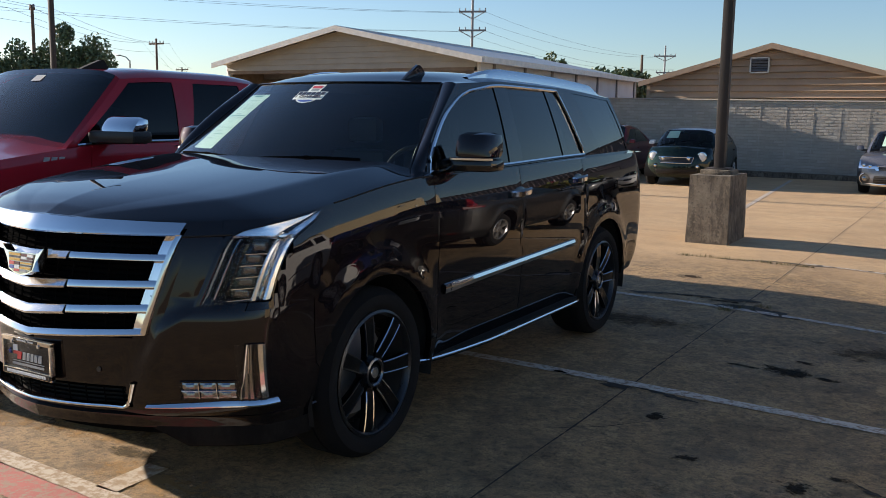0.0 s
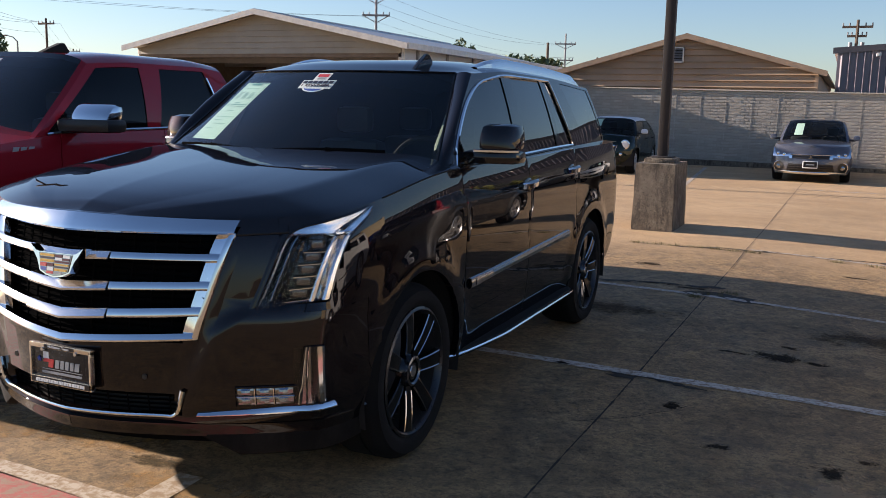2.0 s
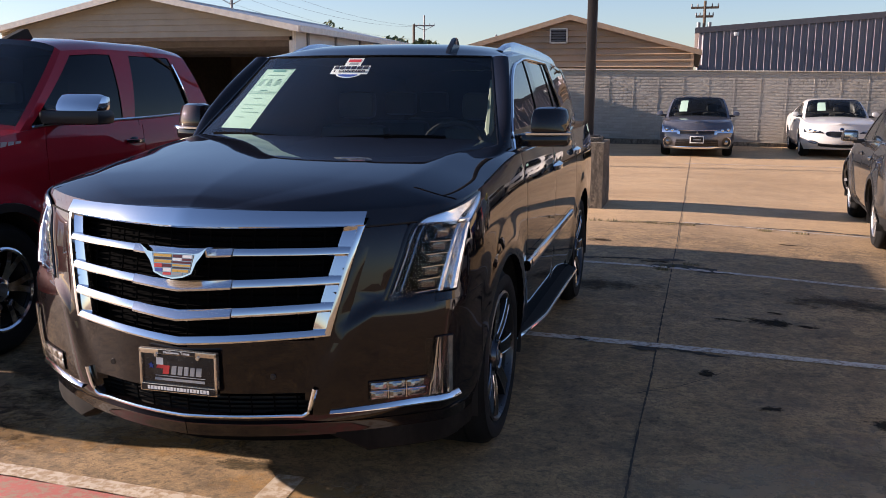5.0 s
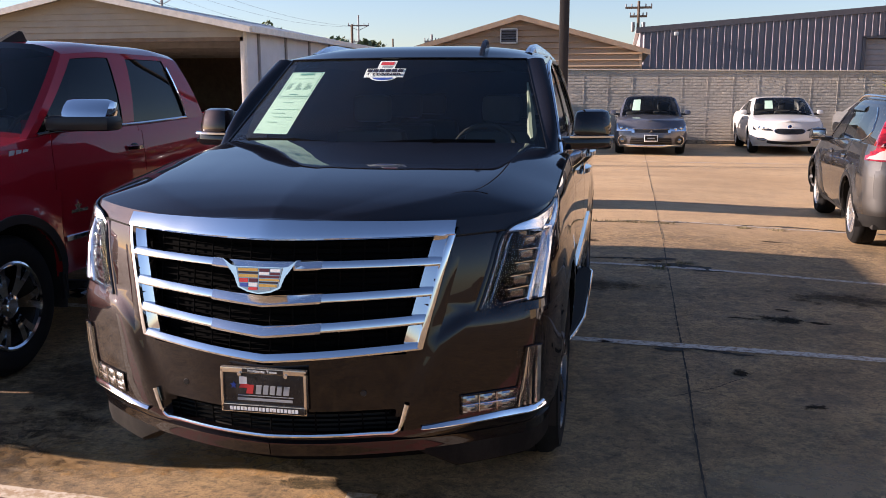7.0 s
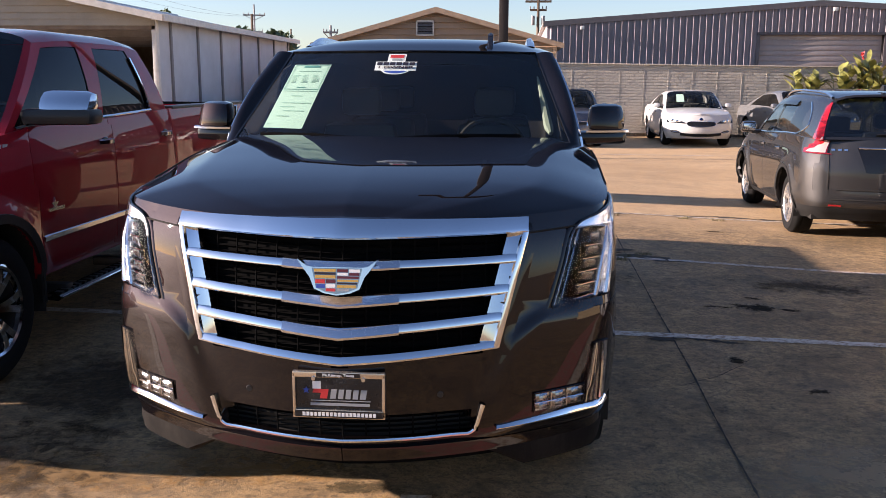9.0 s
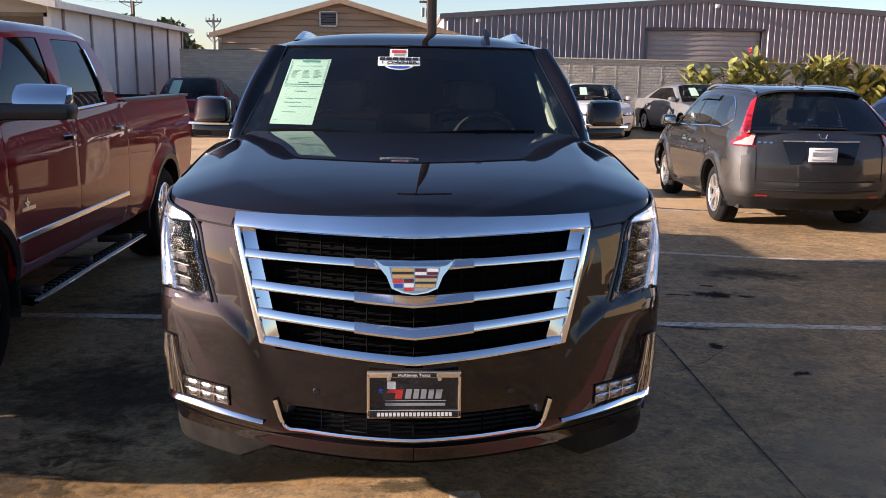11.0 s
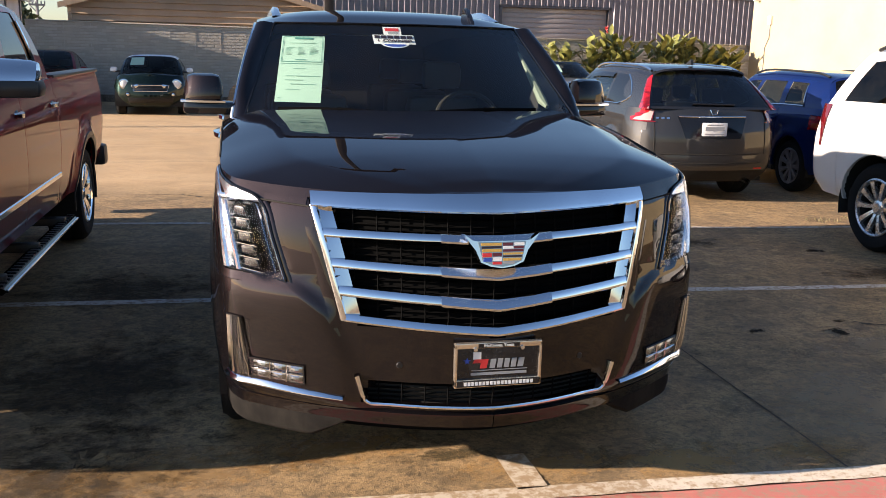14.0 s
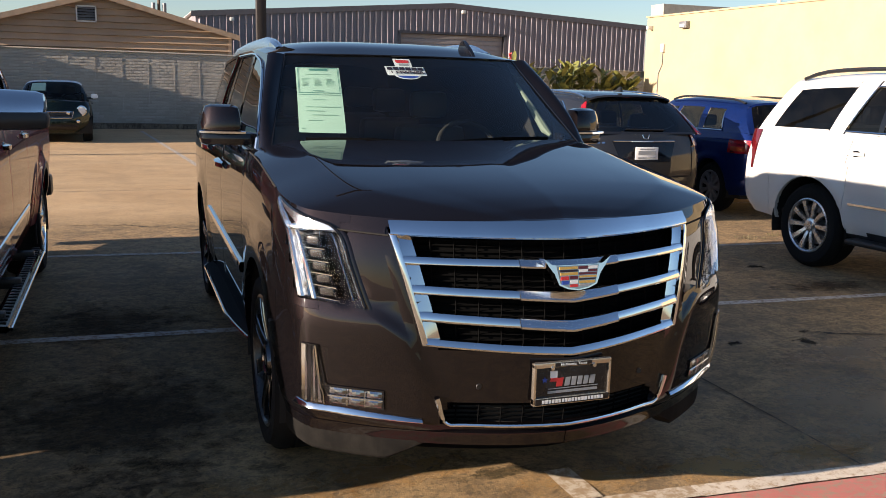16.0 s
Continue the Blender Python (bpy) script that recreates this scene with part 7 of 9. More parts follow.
PIC.chassis(pickup)
PIC.cabin(pickup)
PIC.liner(pickup)
PIC.wheels(pickup, 0.255, 0.27, (6, 0.20, 0.045, 0.05, 0.025), 0.97, M_CHROME, M_CHROME, 0.02)
part("bed_floor", box(-0.84, 0.84, 3.66, 5.66, 0.86, 0.90), M_BLACK, pickup)
part("bed_front", box(-0.90, 0.90, 3.63, 3.68, 0.86, 1.40), M_RED, pickup)
part("tailgate_inner", box(-0.84, 0.84, 5.60, 5.66, 0.86, 1.39), M_RED, pickup)
for s in (1, -1):
    part("bed_wall", box(min(s * 0.80, s * 0.86), max(s * 0.80, s * 0.86), 3.66, 5.68, 0.86, 1.40), M_BLACK, pickup)
    part("bed_rail_cap", box(min(s * 0.80, s * 0.955), max(s * 0.80, s * 0.955), 3.62, 5.70, 1.405, 1.428, 0.008), M_BLACK, pickup, "black bed rail cap")
    bm = box(0.985, 1.270, 1.46, 1.62, 1.44, 1.578, 0.05)
    for v in bm.verts:
        u = (v.co.x - 0.985) / 0.285
        v.co.y += 0.07 * u + 0.085 * max(0, (v.co.z - 1.44) / 0.138) ** 1.5 * (1 if v.co.y < 1.54 else 0.3)
        v.co.z -= 0.018 * u * u * max(0, (v.co.z - 1.45) / 0.13)
        v.co.x *= s
    mi = part("door_mirror", bm, M_CHROME, pickup, "chrome-capped door mirror")
    bm = box(0.90, 1.278, 1.452, 1.64, 1.375, 1.468, 0.035)
    for v in bm.verts:
        v.co.y += 0.07 * (v.co.x - 0.985) / 0.26
        v.co.x *= s
    part("lower_shell", bm, M_BLACK, mi)
    bar = new("side_step")
    bar.parent = pickup
    rows = []
    for k in range(17):
        y = mixv(1.50, 3.66, k / 16)
        rows.append([Vector((s * x, y, z)) for x, z in ((0.93, 0.340), (1.02, 0.330), (1.045, 0.348), (1.03, 0.366), (0.95, 0.372))])
    part("tread", grid(rows), M_GLOSSBLACK, bar)
    part("edge", tube([r[2] + Vector((s * 0.002, 0, 0.004)) for r in rows], 0.0085, 8), M_CHROME, bar)
    for k in range(30):
        y = 1.56 + k * 0.073
        part("grip", box(min(s * 0.965, s * 1.015), max(s * 0.965, s * 1.015), y, y + 0.03, 0.368, 0.374), M_BLACK, bar)
    for y in (1.65, 2.5, 3.4):
        part("bracket", box(min(s * 0.75, s * 1.0), max(s * 0.75, s * 1.0), y, y + 0.08, 0.34, 0.40, 0.01), M_BLACK, bar)
    # badges on fender and door
    x = PIC.side_x(0.98, 1.27)
    for k in range(3):
        y0 = 1.02 + k * 0.06
        part("fender_badge", slab([(y0, 1.235), (y0 + 0.045, 1.235), (y0 + 0.065, 1.285), (y0 + 0.02, 1.285)], 0.008, "X", s * x - 0.003), M_PRINT_GREY, pickup)
    x = PIC.side_x(1.62, 0.88)
    bm = slab([(1.60 + (0.045 if k % 2 == 0 else 0.018) * math.sin(2 * math.pi * k / 10), 0.90 + (0.045 if k % 2 == 0 else 0.018) * math.cos(2 * math.pi * k / 10)) for k in range(10)], 0.008, "X", s * x - 0.003)
    part("star_badge", bm, M_SATIN, pickup)
    part("badge_bar", box(min(s * x, s * (x + 0.008)), max(s * x, s * (x + 0.008)), 1.52, 1.70, 0.865, 0.885), M_SATIN, pickup)
flank_bits(PIC, pickup, (2.24, 3.27), 1.225, M_CHROME, (1.46, 3.52, 0.71, 0.022, M_CHROME))
arch_trim(PIC, pickup, M_BLACK, 0.05)
part("rear_bumper", box(-0.98, 0.98, 5.70, 5.90, 0.50, 0.70, 0.04), M_BLACK, pickup)
fin2 = slab([(1.74, 1.90), (2.08, 1.92), (2.07, 1.955), (2.03, 2.01), (2.00, 2.012), (1.86, 1.955)], 0.045, "X", 0.34)
part("antenna_fin", fin2, M_PLASTIC, pickup, "black shark fin antenna")
part("window_mark", grid([[PIC.shield(mixv(0.03, 0.17, i / 3), mixv(0.82, 0.90, j / 3)) + Vector((0, -0.003, 0.003)) for i in range(4)] for j in range(4)]), M_PRINT_GREY, pickup, "white sticker on the glass")
nose_kit(PIC, pickup, (0.62, 0.93, 0.85, 1.12, 0, 0), (0.55, 0.80, 1.13, 0.03), (0.5, 0.52, 0.62, 0), chrome_grille=True)

def swept_face(car, root):
    """A wide slim grille between swept headlights, with slot intakes below."""
    f = car.at_nose
    xs = [-0.37 + 0.74 * k / 24 for k in range(25)]
    h = lambda x: 0.066 * max(0.0, 1 - (abs(x) / 0.37) ** 5) ** 0.5
    mid = lambda x: 0.585 + 0.10 * x * x
    g = part("grille", grid([[f(x, mid(x) + h(x) * v, 0.012 - 0.006 * (1 - v * v)) for x in xs] for v in (-1, -0.5, 0, 0.5, 1)]), M_BLACK, root, "wide black grille")
    loop = [f(x, mid(x) + h(x), 0.014) for x in xs] + [f(x, mid(x) - h(x), 0.014) for x in reversed(xs)]
    part("grille_frame", tube(loop, 0.007, 6, close=True), M_SATIN, g)
    for k in range(4):
        v = -0.6 + 0.4 * k
        part("slat", tube([f(x, mid(x) + h(x) * v, 0.012) for x in xs[1:-1]], 0.005, 5), M_GLOSSBLACK, g)
    wide = [-0.52 + 1.04 * k / 16 for k in range(17)]
    low = part("lower_intake", grid([[f(x, z + 0.10 * x * x, o) for x in wide] for z, o in ((0.262, 0.008), (0.30, 0.004), (0.340, 0.008))]), M_BLACK, root, "black lower intake slot")
    part("slat", tube([f(x, 0.30 + 0.10 * x * x, 0.010) for x in wide], 0.006, 5), M_GLOSSBLACK, low)
    for s in (1, -1):
        slot = part("fog_slot", grid([[f(s * mixv(0.52, 0.76, u), 0.375 + 0.030 * u + dz * (1 - abs(2 * u - 1) ** 3), 0.010) for u in [k / 8 for k in range(9)]] for dz in (-0.035, 0.0, 0.035)]), M_BLACK, root, "black fog light slot")
        part("fog_light", tube([f(s * mixv(0.56, 0.72, k / 4), 0.372 + 0.02 * k / 4, 0.016) for k in range(5)], 0.012, 6), M_SATIN, slot)
        us = [k / 10 for k in range(11)]
        face = lambda u, v: (s * mixv(0.40, 0.84, u), mixv(0.60 + 0.02 * u, 0.615 + 0.165 * u ** 0.8, v))
        hl = part("headlight", grid([[f(*face(u, v), 0.010) for u in us] for v in (0, 0.33, 0.67, 1)]), M_ALLOY_DARK, root, "clear swept headlight")
        part("lens", grid([[f(*face(u, v), 0.020) for u in us] for v in (0, 0.33, 0.67, 1)]), M_LENS, hl)
        for u in (0.45, 0.68):
            part("bulb", lathe([(0.0, -0.010), (0.025, -0.009), (0.040, -0.002)], 16, axis="Y"), M_CHROME, hl).location = f(*face(u, 0.45), 0.016)


def notched_face(car, root):
    """Slim grille with bright tips, wedge lamps, a wide intake and deep-set round fog lamps."""
    f = car.at_nose
    us = [k / 10 for k in range(11)]
    xs = [-0.46 + 0.92 * k / 16 for k in range(17)]
    g = part("grille", grid([[f(x * mixv(0.86, 1.0, v), mixv(0.565, 0.655, v) + 0.03 * x * x, 0.012) for x in xs] for v in (0, 0.5, 1)]), M_BLACK, root, "slim black upper grille")
    part("slat", tube([f(x * 0.92, 0.61 + 0.03 * x * x, 0.016) for x in xs], 0.006, 5), M_GLOSSBLACK, g)
    part("grille_frame", tube([f(x, 0.658 + 0.03 * x * x, 0.016) for x in xs], 0.008, 6), M_SATIN, g)
    part("badge", slab([(-0.05, -0.03), (0.0, -0.012), (0.05, -0.03), (0.02, 0.0), (0.0, 0.055), (-0.02, 0.0)], 0.012, "Y", 0), M_CHROME, root).location = f(0, 0.60, 0.034)
    wide = [-0.52 + 1.04 * k / 16 for k in range(17)]
    low = part("lower_intake", grid([[f(x * mixv(1.0, 0.94, v), mixv(0.265, 0.445, v), 0.010) for x in wide] for v in (0, 0.33, 0.67, 1)]), M_BLACK, root, "wide black lower intake")
    for k in range(3):
        part("slat", tube([f(x * 0.96, 0.30 + 0.05 * k, 0.014) for x in wide], 0.006, 5), M_GLOSSBLACK, low)
    # sunlit paint low on the bumper is imitated by a satin strip
    part("lower_bumper", grid([[f(x * 1.5, z, o) for x in wide] for z, o in ((0.205, 0.004), (0.225, 0.020), (0.250, 0.018), (0.262, 0.006))]), M_SATIN, root, "satin lower bumper strip in place of sunlit paint")
    p = part("plate", box(-0.165, 0.165, -0.012, 0.0, -0.085, 0.085, 0.005), M_PRINT_WHITE, root, "black dealer plate in a pale frame")
    p.location = f(0, 0.435, 0.030)
    part("blank", box(-0.145, 0.145, -0.016, -0.010, -0.060, 0.068), M_PLATE, p)
    part("bar", box(-0.09, 0.09, -0.019, -0.014, -0.010, 0.012), M_PRINT_GREY, p)
    for s in (1, -1):
        part("bright_tip", grid([[f(s * mixv(0.405, 0.475, u), mixv(0.560, 0.640, v) + 0.01 * u, 0.020) for u in (0, 0.5, 1)] for v in (0, 0.5, 1)]), M_CHROME, g)
        face = lambda u, v: (s * mixv(0.43, 0.845, u), mixv(0.605 - 0.005 * u, 0.665 + 0.125 * u ** 0.9, v))
        hl = part("headlight", grid([[f(*face(u, v), 0.008) for u in us] for v in (0, 0.33, 0.67, 1)]), M_SATIN, root, "clear wedge headlight")
        part("lens", grid([[f(*face(u, v), 0.020) for u in us] for v in (0, 0.33, 0.67, 1)]), M_LENS, hl)
        for u in (0.38, 0.70):
            part("bulb", lathe([(0.0, -0.010), (0.022, -0.009), (0.038, -0.002)], 16, axis="Y"), M_CHROME, hl).location = f(*face(u, 0.45), 0.014)
        pod = part("fog_pocket", grid([[f(s * (0.695 + 0.105 * math.cos(a) * r), 0.37 + 0.115 * math.sin(a) * r, 0.010) for r in (0.05, 0.5, 1)] for a in [2 * math.pi * k / 20 for k in range(21)]]), M_BLACK, root, "black fog lamp pocket")
        part("pocket_edge", tube([f(s * (0.695 + 0.110 * math.cos(a)), 0.37 + 0.120 * math.sin(a), 0.014) for a in [math.radians(q) for q in range(-80, 100, 15)]], 0.010, 6), M_SATIN, pod)
        part("fog_light", lathe([(0.0, -0.012), (0.032, -0.012), (0.052, -0.004)], 18, axis="Y"), M_DARKCHROME, pod).location = f(s * 0.69, 0.37, 0.016)


# dark car beyond the pickup
SED_LINES = dict(fy=((0, 0.10), (0.3, 0.0), (0.7, 0.03), (1, 0.16)), w=((0, 0.80), (0.2, 0.86), (0.6, 0.89), (0.85, 0.875), (1, 0.82)))


def sedan(name, label, m, paint, L=4.55, W=0.89, H=1.45, hood=0.74, belt=0.96, wheel_r=0.315, grp="parked cars", kind="sedan", style=(5, 0.16, 0.04, 0.05, 0.03), rim=M_ALLOY):
    k = W / 0.89
    e = L / 4.55
    hatch = kind == "hatch"
    suv_like = kind == "suv"
    y_cowl = 0.98 * e if not hatch else 0.86 * e
    y_rf = (1.72 if not hatch else 1.42) * e
    y_rr = (3.05 if not (hatch or suv_like) else 0.86 * L / e) * e if not (hatch or suv_like) else L * 0.86
    y_db = L * 0.845 if not (hatch or suv_like) else L * 0.955
    car = Plain(length=L, hubs=(0.90 * e if not hatch else 0.72 * e, L - (0.98 * e if not hatch else 0.60 * e)), r=wheel_r, arch=wheel_r + 0.055, swell=0.018, bow=0.32 * k, rf=0.14, rfl=0.30, bowr=0.14, rr=0.16, rrl=0.22,
                y_cowl=y_cowl, cowl_bow=0.28, z_cowl=belt - 0.01, y_rf=y_rf, roof_bow=0.14, y_rr=y_rr, y_db=y_db, gh_in=0.03, crown=0.045, drop=0.05, nS=90, nV=20, nF=16).shape(
        SED_LINES["fy"], ((0, L - 0.12), (0.3, L), (0.8, L - 0.02), (1, L - 0.10)), [(a, b * k) for a, b in SED_LINES["w"]],
        ((0, hood), (0.25, hood + 0.04), (y_cowl + 0.1, belt - 0.03), (y_cowl + 0.6, belt), (L * 0.75, belt + 0.04), (L, belt + (0.03 if not hatch else 0.05))), ((0, 0.22), (0.7, 0.20), (L * 0.8, 0.22), (L, 0.30)),
        ((y_rf, H - 0.075), (mixv(y_rf, y_rr, 0.4), H - 0.045), (y_rr, H - (0.09 if not hatch else 0.06))), ((y_rf, 0.655 * k), (mixv(y_rf, y_rr, 0.4), 0.675 * k), (y_rr, 0.63 * k)))
    root = thing(name, label, "car", m, grp)
    ya, yd = y_cowl + 0.28, y_db - 0.06
    d0, d1, d2 = ya + 0.02, mixv(ya, yd, 0.45), mixv(ya, yd, 0.86)
    car.build_shell(root, paint, [("front_bumper", -1, 0.42, 0, hood - 0.12), ("fender", -1, d0, 0, 2), ("front_door", 0, d1, 0.27, 2), ("rear_door", 0, d2, 0.27, 2), ("sill_panel", 0, d2, 0, 0.28), ("rear_bumper", L - 0.6, 9, 0, 0.62), ("quarter_panel", 0, 9, 0, 2)])
    ic = car.index_at(y_cowl + 0.25)
    car.cap(root, "hood", 0, ic, paint, lambda a, y: 0.055 * (1 - a * a))
    car.cap(root, "cowl", ic, car.index_at(y_cowl + 0.5), M_BLACK, lambda a, y: -0.02)
    if not (hatch or suv_like):
        car.cap(root, "trunk_lid", car.index_at(y_db - 0.15), car.n, paint, lambda a, y: 0.03 * (1 - a * a))
    car.roof(root, paint if name != "small_hatchback" else M_PRINT_WHITE)
    yt0, yt1 = y_rf + 0.14, y_rr - 0.05
    wins = [(ya + 0.10, yt0 + 0.22, d1 - 0.05, mixv(yt0, yt1, 0.50)), (d1 + 0.05, mixv(yt0, yt1, 0.57), yd - 0.30, yt1 - 0.12)]
    car.glasshouse(root, paint, wins, M_GLASS, vb=0.03, vt=0.93, pillar=M_GLOSSBLACK, shield_m=M_SHIELD)
    car.chassis(root)
    car.cabin(root)
    car.wheels(root, wheel_r * 0.68, 0.21, style, W * 0.965, rim, rim)
    mirror_pair(root, car, W * 0.98, ya + 0.18, belt + 0.02, 0.17, 0.115, paint if name != "small_hatchback" else M_PRINT_WHITE)
    flank_bits(car, root, (d1 - 0.30, d2 - 0.32), belt - 0.12, paint)
    return car, root


sedan("dark_sedan", "black parked car seen over the pickup", pose(-9.6, 3.2, 0), M_BLACKCAR, L=5.0, W=0.98, H=1.80, hood=1.0, belt=1.2, wheel_r=0.39, kind="suv")

car, root = sedan("compact_sedan", "blue-grey compact sedan parked facing out", pose(-1.36, 22.25, 0), M_BLUEGREY, L=4.57, W=0.885, H=1.48, hood=0.80)
notched_face(car, root)
shield_paper(car, pose(-1.36, 22.25, 0), -0.62, -0.36, 0.25, 0.80)
car, root = sedan("white_sedan", "white compact sedan parked facing out by the wall", pose(2.03, 23.0, 0), M_WHITE, L=4.56, W=0.89, H=1.44, hood=0.77)
swept_face(car, root)
part("badge", lathe([(0.0, -0.01), (0.05, -0.008), (0.06, 0.0)], 18, axis="Y"), M_CHROME, root).location = car.at_nose(0, 0.69, 0.005)
shield_paper(car, pose(2.03, 23.0, 0), -0.60, -0.34, 0.35, 0.80)
car, root = sedan("silver_sedan", "silver midsize sedan parked facing out by the wall", pose(5.35, 23.1, 0, 0, 0, 6), M_SILVER, L=4.85, W=0.91, H=1.46, hood=0.80)
nose_kit(car, root, (0.44, 0.82, 0.66, 0.78, 0.10, 0.0), (0.42, 0.62, 0.72, 0.03), (0.55, 0.30, 0.44, 0.02))
shield_paper(car, pose(5.35, 23.1, 0, 0, 0, 6), -0.60, -0.34, 0.35, 0.80)
car, root = sedan("maroon_sedan", "maroon sedan parked in the shade of the shed", pose(-8.95, 22.4, 0, 0, 0, 3), M_MAROON, L=4.85, W=0.91, H=1.50, hood=0.84)
nose_kit(car, root, (0.46, 0.84, 0.68, 0.84, 0.08, 0.0), (0.42, 0.62, 0.72, 0.03), (0.55, 0.30, 0.44, 0.02))
shield_paper(car, pose(-8.95, 22.4, 0, 0, 0, 3), -0.66, -0.30, 0.20, 0.85)
car, root = sedan("small_hatchback", "dark green small hatchback with a white roof", pose(-6.28, 21.95, 0, 0, 0, 2), M_GREEN, L=3.72, W=0.84, H=1.42, hood=0.90, belt=0.98, wheel_r=0.305, kind="hatch", style=(5, 0.0, 0.05, 0.07, 0.02))
nose_kit(car, root, (0.30, 0.31, 0.69, 0.70, 0.0, 0.0), (0.38, 0.58, 0.72, 0.05), (0.50, 0.30, 0.42, 0.03), chrome_grille=True, fogs=(0.52, 0.50, 0.04))
for s in (1, -1):
    hl = part("round_headlight", lathe([(0.0, -0.03), (0.06, -0.028), (0.095, -0.012), (0.105, 0.0)], 24, axis="Y"), M_PRINT_WHITE, root, "round chrome-ringed headlight")
    hl.location = car.at_nose(s * 0.60, 0.74, 0.01)
    part("ring", lathe([(0.098, -0.018), (0.115, -0.016), (0.125, 0.005)], 24, axis="Y"), M_CHROME, hl)
shield_paper(car, pose(-6.28, 21.95, 0, 0, 0, 2), -0.72, -0.25, 0.45, 0.9)

# grey compact SUV, tail towards the lot
GREY_BODY = Plain(length=4.53, hubs=(0.92, 3.54), r=0.350, arch=0.41, swell=0.035, bow=0.34, rf=0.14, rfl=0.3, bowr=0.15, rr=0.25, rrl=0.42, y_cowl=0.95, cowl_bow=0.3, z_cowl=1.04, y_rf=1.75, roof_bow=0.14,
            y_rr=3.98, y_db=4.42, gh_in=0.03, crown=0.05, drop=0.055, nS=96, nF=18).shape(
    ((0, 0.10), (0.3, 0.0), (0.8, 0.05), (1, 0.2)), ((0, 4.40), (0.22, 4.53), (0.6, 4.52), (1, 4.44)), ((0, 0.82), (0.12, 0.885), (0.32, 0.925), (0.6, 0.935), (0.8, 0.915), (1, 0.862)),
    ((0, 0.90), (0.3, 0.94), (1.1, 1.04), (2.0, 1.07), (3.2, 1.12), (4.5, 1.13)), ((0, 0.25), (0.8, 0.24), (3.0, 0.24), (4.5, 0.27)),
    ((1.75, 1.545), (2.5, 1.60), (3.4, 1.585), (4.0, 1.54)), ((1.75, 0.66), (2.5, 0.67), (4.0, 0.62)))


def tail_suv(name, label, m, paint, car, lamp_m, group="parked cars", plate=True):
    root = thing(name, label, "car", m, group)
    car.build_shell(root, paint, [("front_bumper", -1, 0.45, 0, 0.8), ("fender", -1, 1.25, 0, 2), ("front_door", 0, 2.22, 0.30, 2), ("rear_door", 0, 3.12, 0.30, 2), ("sill_panel", 0, 3.15, 0, 0.31),
                                  ("bumper_skirt", 3.75, 9, 0, 0.40), ("rear_bumper", 3.95, 9, 0, 0.60), ("tailgate", 4.34, 9, 0, 2), ("quarter_panel", 0, 9, 0, 2)], lower={"sill_panel": M_PLASTIC, "bumper_skirt": M_PLASTIC})
    ic = car.index_at(1.2)
    car.cap(root, "hood", 0, ic, paint)
    car.cap(root, "cowl", ic, car.index_at(1.5), M_BLACK, lambda a, y: -0.02)
    car.roof(root, paint)
    car.glasshouse(root, paint, [(1.36, 2.02, 2.17, 2.30), (2.24, 2.36, 2.98, 2.95)], M_TINT, vb=0.04, vt=0.92, pillar=M_GLOSSBLACK, rear_v0=0.06, rear_a=0.90)
    # swept quarter window, its point towards the tail, and the bright line round the glass
    point = curve((0.04, 3.46), (0.18, 3.70), (0.34, 3.79), (0.55, 3.71), (0.75, 3.58), (0.92, 3.40))
    vs = [mixv(0.04, 0.92, k / 12) for k in range(13)]
    for s in (1, -1):
        on = lambda y, v, o: car.glass_side(y, y, v, s) + Vector((s * o, 0, 0))
        part("quarter_window", grid([[on(mixv(mixv(3.05, 3.01, v), point(v), i / 8), v, 0.003) for i in range(9)] for v in vs]), M_GLOSSBLACK, root, "dark swept quarter window")
        path = [car.glass_side(mixv(1.36, 3.46, k / 16), mixv(1.36, 3.46, k / 16), 0.04, s) for k in range(17)] + [on(point(v), v, 0.0) for v in vs[1:]]
        part("window_trim", tube([q + Vector((s * 0.006, 0, 0)) for q in path], 0.010, 6), M_CHROME, root, "bright window trim")
        visor = [[on(mixv(mixv(2.02, 2.96, k / 16), mixv(2.02, 2.96, k / 16), 0), v, o) for v, o in ((0.80, 0.022), (0.86, 0.026), (0.93, 0.006))] for k in range(17)]
        part("rain_visor", grid(visor), M_GLOSSBLACK, root, "smoked rain visor over the door windows")
    car.chassis(root)
    car.cabin(root)
    mirror_pair(root, car, 0.90, 1.42, 1.05, 0.21, 0.15, paint)
    flank_bits(car, root, (1.92, 2.86), 0.94, paint)
    arch_trim(car, root, M_PLASTIC if paint is M_GREY else paint, 0.04)
    for s in (1, -1):
        # tall tail lamp beside the rear glass, widening into the flank below
        lamp = new("tail_light")
        lamp.parent = root
        tagged(lamp, "tall red tail light")
        tip = curve((0.975, 4.05), (1.0, 4.055), (1.06, 4.13), (1.13, 4.21))
        ahead = curve((0.0, 0.16), (0.15, 0.10), (0.35, 0.04), (1.0, 0.015))
        z_belt, rows2 = car.zt(4.3), []
        for k in range(26):
            if k < 10:  # round the corner of the body
                z = mixv(0.975, z_belt, k / 10)
                path = [(x, y) for x, y in car._rows(round((z - car.zb(4.3)) / (z_belt - car.zb(4.3)), 3)) if y > tip(z) and x > 0.66 and y > 3]
                path = [Vector((x, y, z)) for x, y in path]
            else:  # up the pillar beside the rear glass
                v = (k - 10) / 15 * 0.95
                path = [car.glass_side(4.36 - ahead(v), 3.93 - ahead(v), v), car.rear(1.0, v), car.rear(0.95, v), car.rear(0.915, v)]
            run = [0.0]
            for p, q in zip(path, path[1:]):
                run.append(run[-1] + (q - p).length)
            row = []
            for j in range(10):
                d = run[-1] * j / 9
